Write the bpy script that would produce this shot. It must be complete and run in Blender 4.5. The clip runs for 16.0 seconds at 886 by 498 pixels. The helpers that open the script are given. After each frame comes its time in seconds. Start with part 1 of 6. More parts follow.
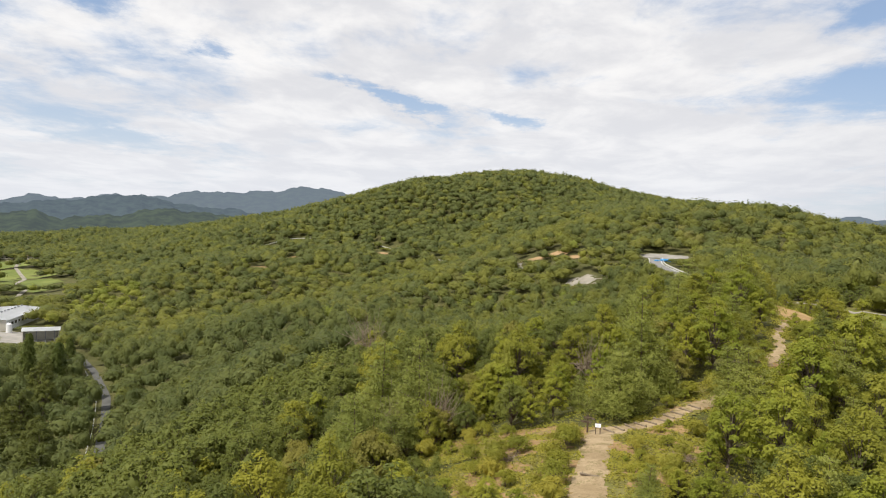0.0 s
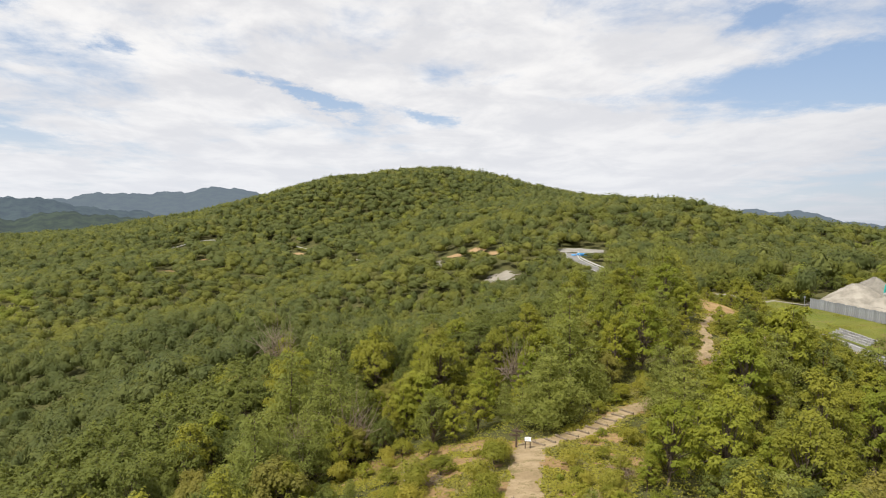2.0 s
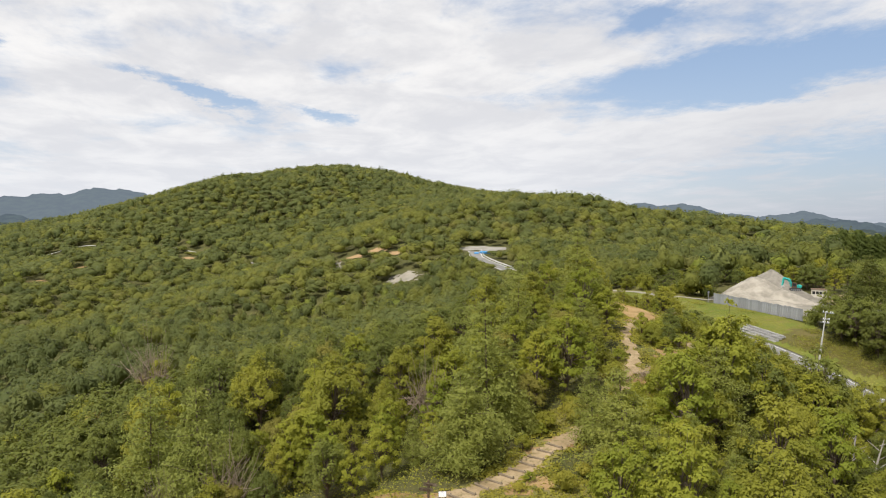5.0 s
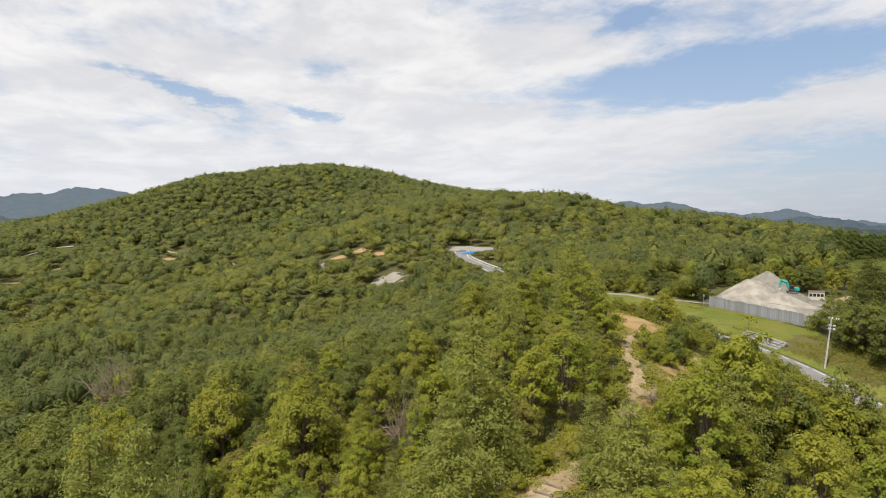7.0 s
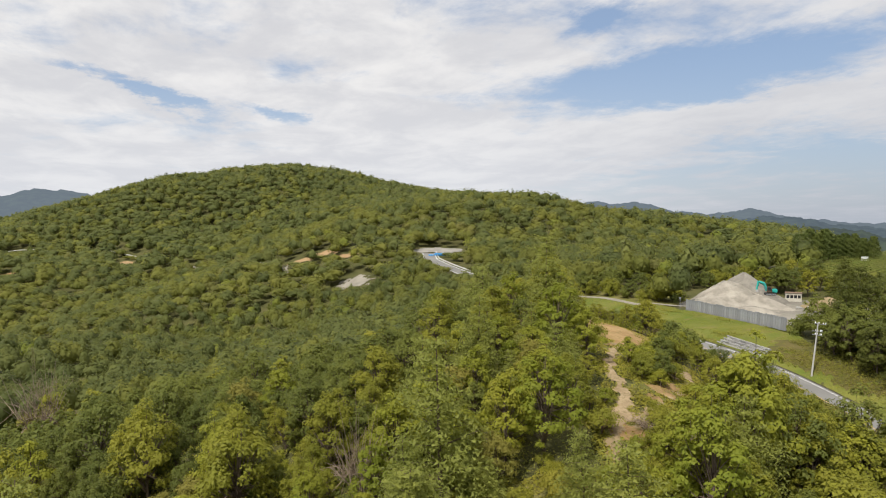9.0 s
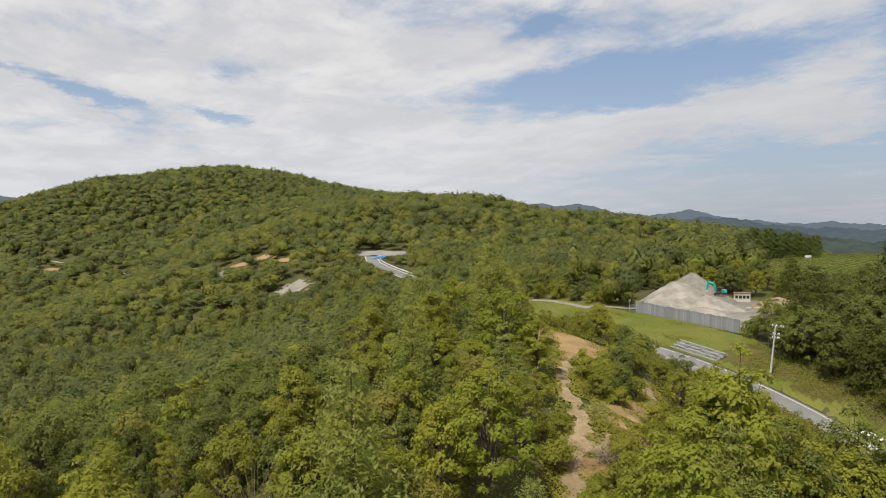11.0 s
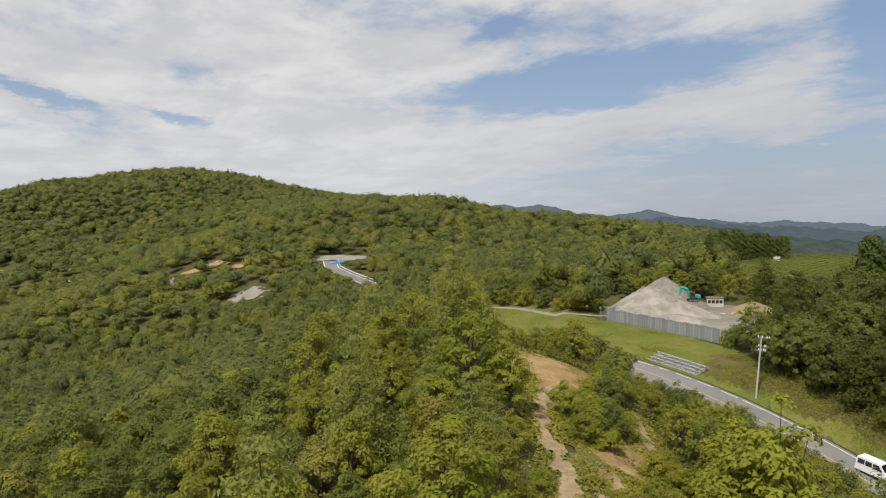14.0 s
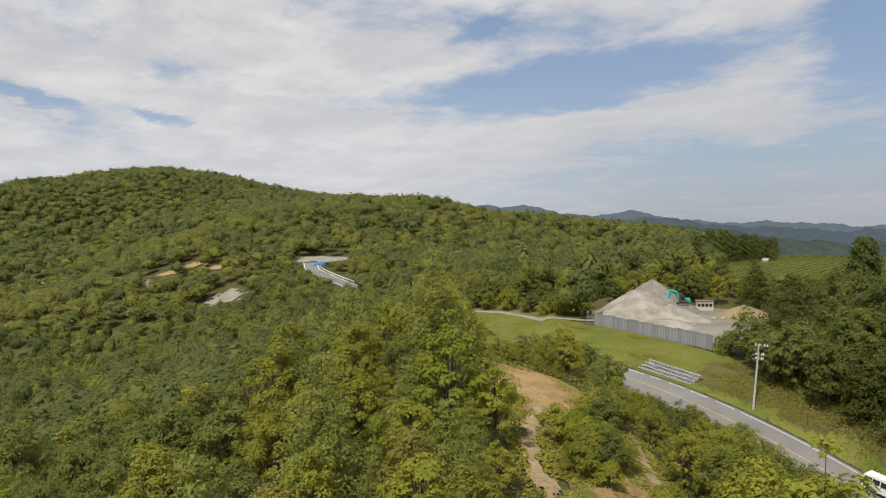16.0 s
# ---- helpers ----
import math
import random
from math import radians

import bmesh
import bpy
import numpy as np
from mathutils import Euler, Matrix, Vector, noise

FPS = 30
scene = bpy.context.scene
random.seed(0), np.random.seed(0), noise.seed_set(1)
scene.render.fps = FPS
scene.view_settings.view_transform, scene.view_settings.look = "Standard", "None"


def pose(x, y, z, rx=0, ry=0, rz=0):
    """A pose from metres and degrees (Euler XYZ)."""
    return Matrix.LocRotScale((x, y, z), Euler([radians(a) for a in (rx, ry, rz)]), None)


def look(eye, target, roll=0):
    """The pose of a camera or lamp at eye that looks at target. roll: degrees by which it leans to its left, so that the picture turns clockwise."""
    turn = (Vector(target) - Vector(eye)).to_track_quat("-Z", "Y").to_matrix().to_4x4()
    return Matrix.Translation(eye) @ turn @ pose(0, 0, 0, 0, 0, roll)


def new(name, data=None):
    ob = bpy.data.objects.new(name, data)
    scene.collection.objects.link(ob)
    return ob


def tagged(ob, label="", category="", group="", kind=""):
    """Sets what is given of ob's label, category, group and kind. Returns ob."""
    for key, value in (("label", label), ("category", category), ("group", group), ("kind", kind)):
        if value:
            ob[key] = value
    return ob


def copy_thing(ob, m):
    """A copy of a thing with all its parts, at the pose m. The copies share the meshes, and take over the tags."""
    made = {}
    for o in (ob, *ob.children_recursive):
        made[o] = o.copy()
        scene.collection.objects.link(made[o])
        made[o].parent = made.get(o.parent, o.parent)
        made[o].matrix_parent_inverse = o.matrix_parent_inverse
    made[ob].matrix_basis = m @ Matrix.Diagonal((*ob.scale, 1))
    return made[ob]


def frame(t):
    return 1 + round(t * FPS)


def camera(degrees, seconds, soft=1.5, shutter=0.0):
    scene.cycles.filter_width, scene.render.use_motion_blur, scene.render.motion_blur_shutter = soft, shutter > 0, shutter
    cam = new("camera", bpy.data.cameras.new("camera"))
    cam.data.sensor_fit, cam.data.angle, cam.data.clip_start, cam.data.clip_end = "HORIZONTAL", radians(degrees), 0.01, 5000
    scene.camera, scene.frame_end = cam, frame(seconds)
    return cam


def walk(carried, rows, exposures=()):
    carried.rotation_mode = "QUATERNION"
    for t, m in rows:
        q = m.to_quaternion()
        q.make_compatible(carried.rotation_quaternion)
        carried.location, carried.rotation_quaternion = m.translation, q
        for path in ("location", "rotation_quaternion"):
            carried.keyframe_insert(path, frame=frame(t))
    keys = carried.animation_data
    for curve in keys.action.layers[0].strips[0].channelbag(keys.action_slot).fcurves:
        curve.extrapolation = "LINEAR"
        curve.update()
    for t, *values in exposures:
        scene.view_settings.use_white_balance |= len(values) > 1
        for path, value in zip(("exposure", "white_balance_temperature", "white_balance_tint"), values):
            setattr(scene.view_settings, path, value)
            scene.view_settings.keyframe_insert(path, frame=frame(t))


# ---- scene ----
cam = camera(64.14, 16.0, soft=1.1)
PATH = [  # seconds, x, y, z, heading to the right of +Y, tilt, roll
    (0.0, -0.00, -0.00, 24.40, -17.150, -2.192, 2.222),
    (0.5, -0.28, 1.34, 24.44, -16.711, -2.289, 2.107),
    (1.0, -0.58, 2.89, 24.45, -15.816, -2.267, 1.990),
    (1.5, -0.96, 4.69, 24.40, -13.916, -2.231, 1.692),
    (2.0, -1.33, 6.77, 24.28, -10.559, -2.153, 1.218),
    (2.5, -1.75, 8.89, 24.15, -6.689, -2.128, 0.808),
    (3.0, -2.04, 10.94, 24.17, -3.834, -2.123, 0.395),
    (3.5, -2.34, 12.78, 24.31, -2.773, -2.129, 0.242),
    (4.0, -2.61, 14.48, 24.53, -2.634, -2.156, 0.184),
    (6.5, -2.57, 23.80, 25.46, -2.290, -2.331, 0.078),
    (7.0, -2.60, 25.72, 25.59, -1.490, -2.348, 0.001),
    (7.5, -2.64, 27.66, 25.76, -0.711, -2.374, -0.071),
    (8.0, -2.62, 29.64, 25.91, 0.000, -2.391, -0.190),
    (10.5, -0.55, 41.86, 25.12, 3.696, -2.081, -0.388),
    (11.0, -0.26, 43.86, 25.14, 5.332, -2.097, -0.616),
    (11.5, -0.02, 45.73, 25.21, 6.190, -2.064, -0.779),
    (12.0, 0.20, 47.45, 25.31, 6.321, -2.050, -0.758),
    (12.5, 0.43, 49.12, 25.45, 6.443, -2.024, -0.796),
    (13.0, 0.76, 50.74, 25.57, 7.346, -2.007, -0.924),
    (13.5, 1.03, 52.34, 25.68, 8.215, -2.031, -1.040),
    (14.0, 1.36, 53.88, 25.72, 8.351, -2.017, -1.074),
    (14.5, 1.70, 55.41, 25.77, 8.466, -2.009, -1.102),
    (15.0, 2.05, 56.85, 25.80, 8.742, -2.006, -1.115),
    (15.5, 2.38, 58.25, 25.85, 8.976, -1.991, -1.086),
    (16.0, 2.73, 59.59, 25.90, 9.631, -2.025, -1.042),
]
EXPOSURES = [(0.0, 0.42), (4.0, 0.40), (7.5, 0.36), (10.5, 0.17), (12.0, 0.10), (16.0, 0.05)]
walk(cam, [(t, pose(x, y, z, 90 + p, 0, -h) @ pose(0, 0, 0, 0, 0, r)) for t, x, y, z, h, p, r in PATH], EXPOSURES)

# ---- world, sun and exposure ----
SUN_AZ, SUN_EL = radians(215), radians(56)   # compass-like: from +Y turning to +X


def sun_way():
    return Vector((math.sin(SUN_AZ) * math.cos(SUN_EL), math.cos(SUN_AZ) * math.cos(SUN_EL), math.sin(SUN_EL)))


def nodes_of(owner):
    owner.use_nodes = True
    nt = owner.node_tree
    nt.nodes.clear()
    return nt


class Net:
    """Short-hand to wire up shader nodes."""

    def __init__(self, nt):
        self.nt = nt

    def node(self, kind, values=None, operation="", use_clamp=False, data_type="", interpolation_type=""):
        n = self.nt.nodes.new(kind)
        if operation:
            n.operation = operation
        if use_clamp:
            n.use_clamp = True
        if data_type:
            n.data_type = data_type
        if interpolation_type:
            n.interpolation_type = interpolation_type
        for k, v in (values or {}).items():
            self.put(n.inputs[k], v)
        return n

    def put(self, socket, v):
        if isinstance(v, bpy.types.NodeSocket):
            self.nt.links.new(v, socket)
        else:
            socket.default_value = v

    def math(self, op, a, b=0.0, c=None, clamp=False):
        n = self.node("ShaderNodeMath", operation=op, use_clamp=clamp)
        self.put(n.inputs[0], a)
        self.put(n.inputs[1], b)
        if c is not None:
            self.put(n.inputs[2], c)
        return n.outputs[0]

    def mix(self, f, a, b):
        n = self.node("ShaderNodeMix", data_type="RGBA")
        for i, v in ((0, f), (6, a), (7, b)):
            self.put(n.inputs[i], (*v, 1) if isinstance(v, tuple) and len(v) == 3 else v)
        return n.outputs[2]

    def noise(self, vec, scale, detail=4.0, rough=0.55, distort=0.0):
        n = self.node("ShaderNodeTexNoise", {"Scale": scale, "Detail": detail, "Roughness": rough, "Distortion": distort})
        if vec is not None:
            self.put(n.inputs["Vector"], vec)
        return n.outputs[0]

    def ramp(self, f, a, b):
        n = self.node("ShaderNodeMapRange", {"Value": f, "From Min": a, "From Max": b}, interpolation_type="SMOOTHSTEP")
        return n.outputs[0]

    def bump(self, height, strength, distance):
        return self.node("ShaderNodeBump", {"Height": height, "Strength": strength, "Distance": distance}).outputs[0]


def make_world():
    world = bpy.data.worlds.new("world")
    scene.world = world
    n = Net(nodes_of(world))
    sky = n.node("ShaderNodeTexSky")
    sky.sky_type, sky.sun_disc = "NISHITA", False
    sky.sun_elevation, sky.sun_rotation, sky.altitude = SUN_EL, SUN_AZ, 200.0
    sky.air_density, sky.dust_density, sky.ozone_density = 1.0, 0.6, 1.6
    co = n.node("ShaderNodeTexCoord").outputs["Generated"]
    sep = n.node("ShaderNodeSeparateXYZ", {0: co})
    x, y, z = sep.outputs
    up = n.math("MAXIMUM", z, 0.0)
    k = n.math("ADD", up, 0.10)
    u, v = n.math("DIVIDE", x, k), n.math("DIVIDE", y, k)
    # a broken sheet of cloud at one height
    flat = n.node("ShaderNodeCombineXYZ", {0: n.math("MULTIPLY_ADD", u, 0.80, n.math("MULTIPLY", v, 0.25)), 1: n.math("MULTIPLY_ADD", v, 0.55, n.math("MULTIPLY", u, -0.20)), 2: CLOUD_SEED}).outputs[0]
    big = n.noise(flat, 0.85, 2.0, 0.5, 0.3)
    fine = n.noise(flat, 3.4, 10.0, 0.64, 0.25)
    wisp = n.noise(n.node("ShaderNodeVectorMath", {0: flat, 1: (1.0, 1.9, 1.0)}, operation="MULTIPLY").outputs[0], 1.5, 9.0, 0.58, 0.5)
    # its banks and openings, by bearing and height in degrees, frayed at their edges
    fray = n.node("ShaderNodeTexNoise", {"Vector": flat, "Scale": 3.0, "Detail": 9.0, "Roughness": 0.70})
    fx, fy, _ = n.node("ShaderNodeSeparateXYZ", {0: fray.outputs["Color"]}).outputs
    az = n.math("ADD", n.math("MULTIPLY", n.math("ARCTAN2", x, y), 57.296), n.math("MULTIPLY_ADD", fx, 9.0, -4.5))
    el = n.math("ADD", n.math("MULTIPLY", n.math("ARCSINE", z), 57.296), n.math("MULTIPLY_ADD", fy, 3.6, -1.8))
    place = n.node("ShaderNodeCombineXYZ", {0: az, 1: el}).outputs[0]
    mask = n.math("ADD", n.math("MULTIPLY", big, 0.50), n.math("ADD", n.math("MULTIPLY", fine, 0.70), n.math("MULTIPLY", wisp, 0.50)))
    for bearing, height, half, thick, tilt, weight in CLOUDS:
        m = n.node("ShaderNodeMapping", {"Vector": place, "Location": (bearing, height, 0), "Rotation": (0, 0, radians(tilt)), "Scale": (half, thick, 1)})
        m.vector_type = "TEXTURE"
        d = n.node("ShaderNodeVectorMath", {0: m.outputs[0]}, operation="LENGTH").outputs["Value"]
        mask = n.math("MULTIPLY_ADD", n.ramp(d, 1.75, 0.0), weight, mask)
    cover = n.ramp(mask, 0.60, 0.94)
    open_ = n.ramp(n.math("MULTIPLY_ADD", x, 0.95, n.math("MULTIPLY", z, 0.35)), -0.10, 0.62)
    tone = n.mix(n.ramp(n.noise(flat, 2.6, 7.0, 0.6, 0.3), 0.35, 0.68), (0.560, 0.562, 0.585), (0.725, 0.715, 0.710))
    tone = n.mix(n.math("MULTIPLY", open_, 0.55), tone, (0.56, 0.565, 0.59))     # thinner sheet towards the east
    blue = n.node("ShaderNodeVectorMath", {0: sky.outputs[0], 3: 0.105}, operation="SCALE").outputs[0]
    blue = n.mix(0.55, blue, (0.27, 0.350, 0.50))
    c = n.mix(cover, blue, tone)
    haze = n.math("POWER", n.math("SUBTRACT", 1.0, n.math("MINIMUM", n.math("MULTIPLY", up, 4.2), 1.0)), 1.6)
    murk = n.mix(n.ramp(x, 0.0, 0.55), (0.60, 0.62, 0.665), (0.36, 0.39, 0.45))     # thicker air over the eastern lowland
    c = n.mix(n.math("MULTIPLY", haze, 0.80), c, murk)
    bg = n.node("ShaderNodeBackground", {"Color": c, "Strength": 1.0})
    n.nt.links.new(bg.outputs[0], n.node("ShaderNodeOutputWorld").inputs[0])


CLOUD_SEED = 3.7
CLOUDS = (  # bearing, height, half length, half thickness, tilt, how much it thickens (+) or opens (-) the sheet
    (-2, 10, 13, 6.0, 0, 0.18), (-30, 8, 14, 5.0, 0, 0.10), (-12, 3.5, 26, 2.5, 0, 0.16),
    (-21.0, 9.6, 6.0, 0.60, -15, -0.44), (-12.3, 8.3, 3.0, 0.45, -14, -0.32), (-8.8, 12.2, 2.6, 2.0, 60, -0.09),
    (-44, 15, 2.6, 1.3, -10, -0.32), (-41, 5.0, 6.0, 0.8, -4, -0.24), (-36, 12.5, 1.4, 0.6, 0, -0.24),
    (14.5, 15.6, 4.4, 0.8, 25, -0.20), (20, 10.9, 10.5, 1.7, 5, -0.44), (43, 12.5, 4.6, 4.5, 0, -0.50),
    (27, 15.5, 9.0, 1.8, 0, 0.08), (18, 6.9, 14.0, 1.05, 9, 0.24), (34.5, 5.5, 2.2, 0.9, 5, 0.26),
    (32, 3.6, 13.0, 2.3, 5, -0.34), (15, 3.0, 8.0, 1.6, 5, -0.12))
make_world()
sun = new("sun", bpy.data.lights.new("sun", "SUN"))
sun.data.energy, sun.data.angle, sun.data.color = 3.5, radians(2.0), (1.0, 0.95, 0.86)
sun.matrix_world = look(sun_way() * 100, (0, 0, 0))


# ---- materials ----
def material(name):
    m = bpy.data.materials.new(name)
    return m, Net(nodes_of(m))


def finish(n, shader):
    n.nt.links.new(shader, n.node("ShaderNodeOutputMaterial").inputs[0])


def plain(name, a, b, scale=1.0, rough=0.9, metal=0.0, bump=0.3, fine=None, deep=0.05, each=0.0, third=None):
    """Two tones in coarse blotches, with fine grain and relief; a third tone in patches, and a tone for each piece, where given."""
    m, n = material(name)
    co = n.node("ShaderNodeTexCoord").outputs["Object"]
    f = n.ramp(n.noise(co, scale, 5.0, 0.6, 0.3), 0.33, 0.67)
    g = n.noise(co, (fine or scale * 9), 4.0, 0.65)
    c = n.mix(n.math("MULTIPLY_ADD", g, 0.5, n.math("MULTIPLY", f, 0.6), clamp=True), a, b)
    if third:
        c = n.mix(n.math("MULTIPLY", n.ramp(n.noise(co, scale * 2.7, 7.0, 0.7, 0.6), 0.53, 0.68), 0.75), c, third)
    if each:
        c = n.mix(n.math("MULTIPLY", n.node("ShaderNodeObjectInfo").outputs["Random"], each), c, tuple(v * 0.62 for v in a))
    bs = n.node("ShaderNodeBsdfPrincipled", {"Base Color": c, "Roughness": rough, "Metallic": metal, "Specular IOR Level": 0.12 if rough > 0.85 else 0.5, "Normal": n.bump(g, bump, deep)})
    finish(n, bs.outputs[0])
    return m


def foliage(name, dark, light, pale, spread=0.16, sheen=0.18, speckle=0.18, own=(0.40, 0.85), grain=0.0):
    """Leaves: each leaf spray, tree and stand has its own tone; light shines through in part."""
    m, n = material(name)
    geo = n.node("ShaderNodeNewGeometry")
    isl = geo.outputs["Random Per Island"]
    ob = n.node("ShaderNodeObjectInfo").outputs["Random"]
    stand = n.ramp(n.noise(geo.outputs["Position"], spread, 3.0, 0.6, 0.4), 0.30, 0.70)
    f = n.math("MULTIPLY_ADD", stand, own[0], n.math("MULTIPLY_ADD", ob, own[1], -0.10), clamp=True)
    c = n.mix(f, dark, light)
    c = n.mix(n.math("MULTIPLY", n.ramp(isl, 0.45, 1.0), speckle), c, pale)
    normal = geo.outputs["Normal"]
    if grain:
        # each crown has its own tone, and its sprays stand out as fine relief
        cell = n.node("ShaderNodeTexVoronoi", {"Vector": geo.outputs["Position"], "Scale": 0.15})
        tone = n.node("ShaderNodeSeparateColor", {0: cell.outputs["Color"]}).outputs[0]
        c = n.mix(n.math("MULTIPLY", tone, 0.50), c, dark)
        leafy = n.noise(geo.outputs["Position"], grain, 5.0, 0.7)
        normal = n.bump(leafy, 0.6, 0.4 / grain)
    d = n.node("ShaderNodeBsdfPrincipled", {"Base Color": c, "Roughness": 0.6, "Specular IOR Level": sheen, "Normal": normal})
    t = n.node("ShaderNodeBsdfTranslucent", {"Color": n.mix(0.5, c, pale)})
    mx = n.node("ShaderNodeMixShader", {0: 0.42, 1: d.outputs[0], 2: t.outputs[0]})
    finish(n, mx.outputs[0])
    return m


def earth(name, dark, light, weed, share):
    """Trodden earth: crumbly, streaked, with thin dry grass growing over a share of it."""
    m, n = material(name)
    co = n.node("ShaderNodeTexCoord").outputs["Object"]
    g = n.noise(co, 3.5, 5.0, 0.7)
    c = n.mix(n.ramp(n.noise(co, 0.45, 5.0, 0.65, 0.6), 0.34, 0.66), dark, light)
    c = n.mix(n.math("MULTIPLY", n.ramp(g, 0.45, 0.75), 0.35), c, tuple(v * 0.55 for v in dark))
    c = n.mix(n.math("MULTIPLY", n.ramp(n.math("ADD", n.math("MULTIPLY", n.noise(co, 0.8, 6.0, 0.7, 0.4), 0.7), n.math("MULTIPLY", n.noise(co, 6.0, 3.0), 0.3)), 0.62 - share * 0.3, 0.74 - share * 0.3), 0.8), c, weed)
    bs = n.node("ShaderNodeBsdfPrincipled", {"Base Color": c, "Roughness": 0.95, "Specular IOR Level": 0.12, "Normal": n.bump(g, 0.9, 0.08)})
    finish(n, bs.outputs[0])
    return m


M = {}
LEAF_TONES = {
    "oak": ((0.132, 0.153, 0.020), (0.226, 0.231, 0.029), (0.308, 0.295, 0.050)),
    "dark": ((0.073, 0.096, 0.022), (0.134, 0.156, 0.030), (0.215, 0.222, 0.054)),
    "fresh": ((0.170, 0.215, 0.024), (0.275, 0.285, 0.034), (0.350, 0.340, 0.052)),
    "dull": ((0.160, 0.162, 0.034), (0.230, 0.218, 0.044), (0.295, 0.265, 0.070)),
    "needle": ((0.165, 0.200, 0.042), (0.236, 0.262, 0.054), (0.325, 0.335, 0.090)),
    # darkest evergreens, colour deepened for shade in the grove and valley
    "gloom": ((0.068, 0.088, 0.018), (0.122, 0.140, 0.026), (0.195, 0.205, 0.046)),
    "cedar": ((0.068, 0.100, 0.022), (0.118, 0.150, 0.030), (0.170, 0.195, 0.048)),
    "scrub": ((0.170, 0.186, 0.026), (0.270, 0.254, 0.038), (0.350, 0.310, 0.062))}
GAIN = {"oak": 1.30, "needle": 1.16, "fresh": 1.14, "scrub": 1.32, "dark": 1.36, "dull": 1.26}     # how bright each kind stands in the sun
CALM = {"dark": 0.75, "fresh": 0.95}     # how far whole boughs keep the tone of their kind
for kind, tones in LEAF_TONES.items():
    tones = [tuple(v * k * GAIN.get(kind, 1.0) for v, k in zip(c, (1.05, 1.0, 1.02))) for c in tones]
    M["leaf_" + kind] = foliage(kind + "_leaves", *tones)
    # distant boughs: blue raised, so haze is put into the leaf colour
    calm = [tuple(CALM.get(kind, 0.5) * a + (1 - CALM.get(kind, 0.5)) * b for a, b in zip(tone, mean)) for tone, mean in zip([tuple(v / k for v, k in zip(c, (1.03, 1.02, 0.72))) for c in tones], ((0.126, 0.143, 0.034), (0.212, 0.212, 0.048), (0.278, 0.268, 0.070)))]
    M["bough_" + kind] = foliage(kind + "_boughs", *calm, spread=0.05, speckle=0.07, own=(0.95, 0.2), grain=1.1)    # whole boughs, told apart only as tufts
M["twig"] = plain("bare_twigs", (0.24, 0.18, 0.13), (0.36, 0.28, 0.21), 2.0)
M["bark"] = plain("bark", (0.10, 0.075, 0.055), (0.20, 0.155, 0.12), 1.5, bump=0.8)
M["pale_bark"] = plain("pale_bark", (0.30, 0.27, 0.23), (0.45, 0.41, 0.36), 1.5, bump=0.6)
M["floor"] = plain("forest_floor", (0.060, 0.066, 0.022), (0.125, 0.115, 0.045), 0.14, bump=0.8, fine=1.7)
M["grass"] = plain("meadow_grass", (0.088, 0.135, 0.018), (0.200, 0.190, 0.046), 0.13, bump=0.9, fine=2.6, third=(0.215, 0.165, 0.070))
M["rough"] = plain("rough_grass", (0.115, 0.120, 0.028), (0.210, 0.180, 0.065), 0.22, bump=0.9, fine=2.2)
M["dry_bank"] = plain("brownish_grass", (0.078, 0.080, 0.022), (0.150, 0.122, 0.045), 0.30, bump=0.9, fine=2.4, third=(0.105, 0.115, 0.025))
M["soil"] = earth("bare_soil", (0.24, 0.150, 0.070), (0.36, 0.240, 0.115), (0.165, 0.145, 0.050), 0.42)
M["knoll"] = earth("knoll_soil", (0.30, 0.190, 0.085), (0.40, 0.270, 0.130), (0.21, 0.165, 0.060), 0.36)
M["trail"] = earth("trodden_trail", (0.270, 0.198, 0.112), (0.39, 0.296, 0.180), (0.150, 0.132, 0.048), 0.36)
M["orange"] = plain("orange_earth", (0.28, 0.18, 0.085), (0.42, 0.29, 0.16), 0.25, bump=0.9, fine=1.2)
M["paddy"] = plain("valley_field", (0.090, 0.125, 0.030), (0.210, 0.230, 0.065), 0.04, bump=0.5, fine=0.4)
# road asphalt darkened to carry the tree shade on the valley lane
M["shaded_asphalt"] = plain("shaded_lane_asphalt", (0.085, 0.085, 0.08), (0.14, 0.138, 0.13), 0.2, bump=0.3, fine=3.0)
M["asphalt"] = plain("worn_asphalt", (0.185, 0.180, 0.170), (0.25, 0.243, 0.228), 0.18, rough=0.97, bump=0.25, fine=9.0)
M["gravel"] = plain("pale_gravel", (0.215, 0.200, 0.178), (0.35, 0.33, 0.295), 0.2, bump=0.5, fine=4.0)
M["yard"] = plain("dusty_yard", (0.19, 0.17, 0.135), (0.36, 0.33, 0.275), 0.13, bump=0.6, fine=2.0)
M["works_floor"] = plain("trampled_yard", (0.150, 0.138, 0.110), (0.310, 0.285, 0.235), 0.11, bump=0.6, fine=2.0, third=(0.42, 0.39, 0.33))
M["rust_roof"] = plain("rusty_roof", (0.16, 0.10, 0.065), (0.25, 0.17, 0.11), 0.9, rough=0.8)
M["sand"] = plain("quarry_sand", (0.21, 0.19, 0.155), (0.44, 0.40, 0.335), 0.30, bump=1.0, fine=1.1, deep=0.5)
M["sand_dark"] = plain("damp_sand", (0.17, 0.155, 0.13), (0.31, 0.285, 0.24), 0.35, bump=1.0, fine=1.0, deep=0.7)
M["brown_heap"] = plain("brown_heap", (0.20, 0.165, 0.085), (0.34, 0.25, 0.145), 0.3, bump=0.7, fine=2.0)
M["white_line"] = plain("white_road_paint", (0.60, 0.60, 0.58), (0.74, 0.74, 0.72), 1.2, rough=0.7, bump=0.1)
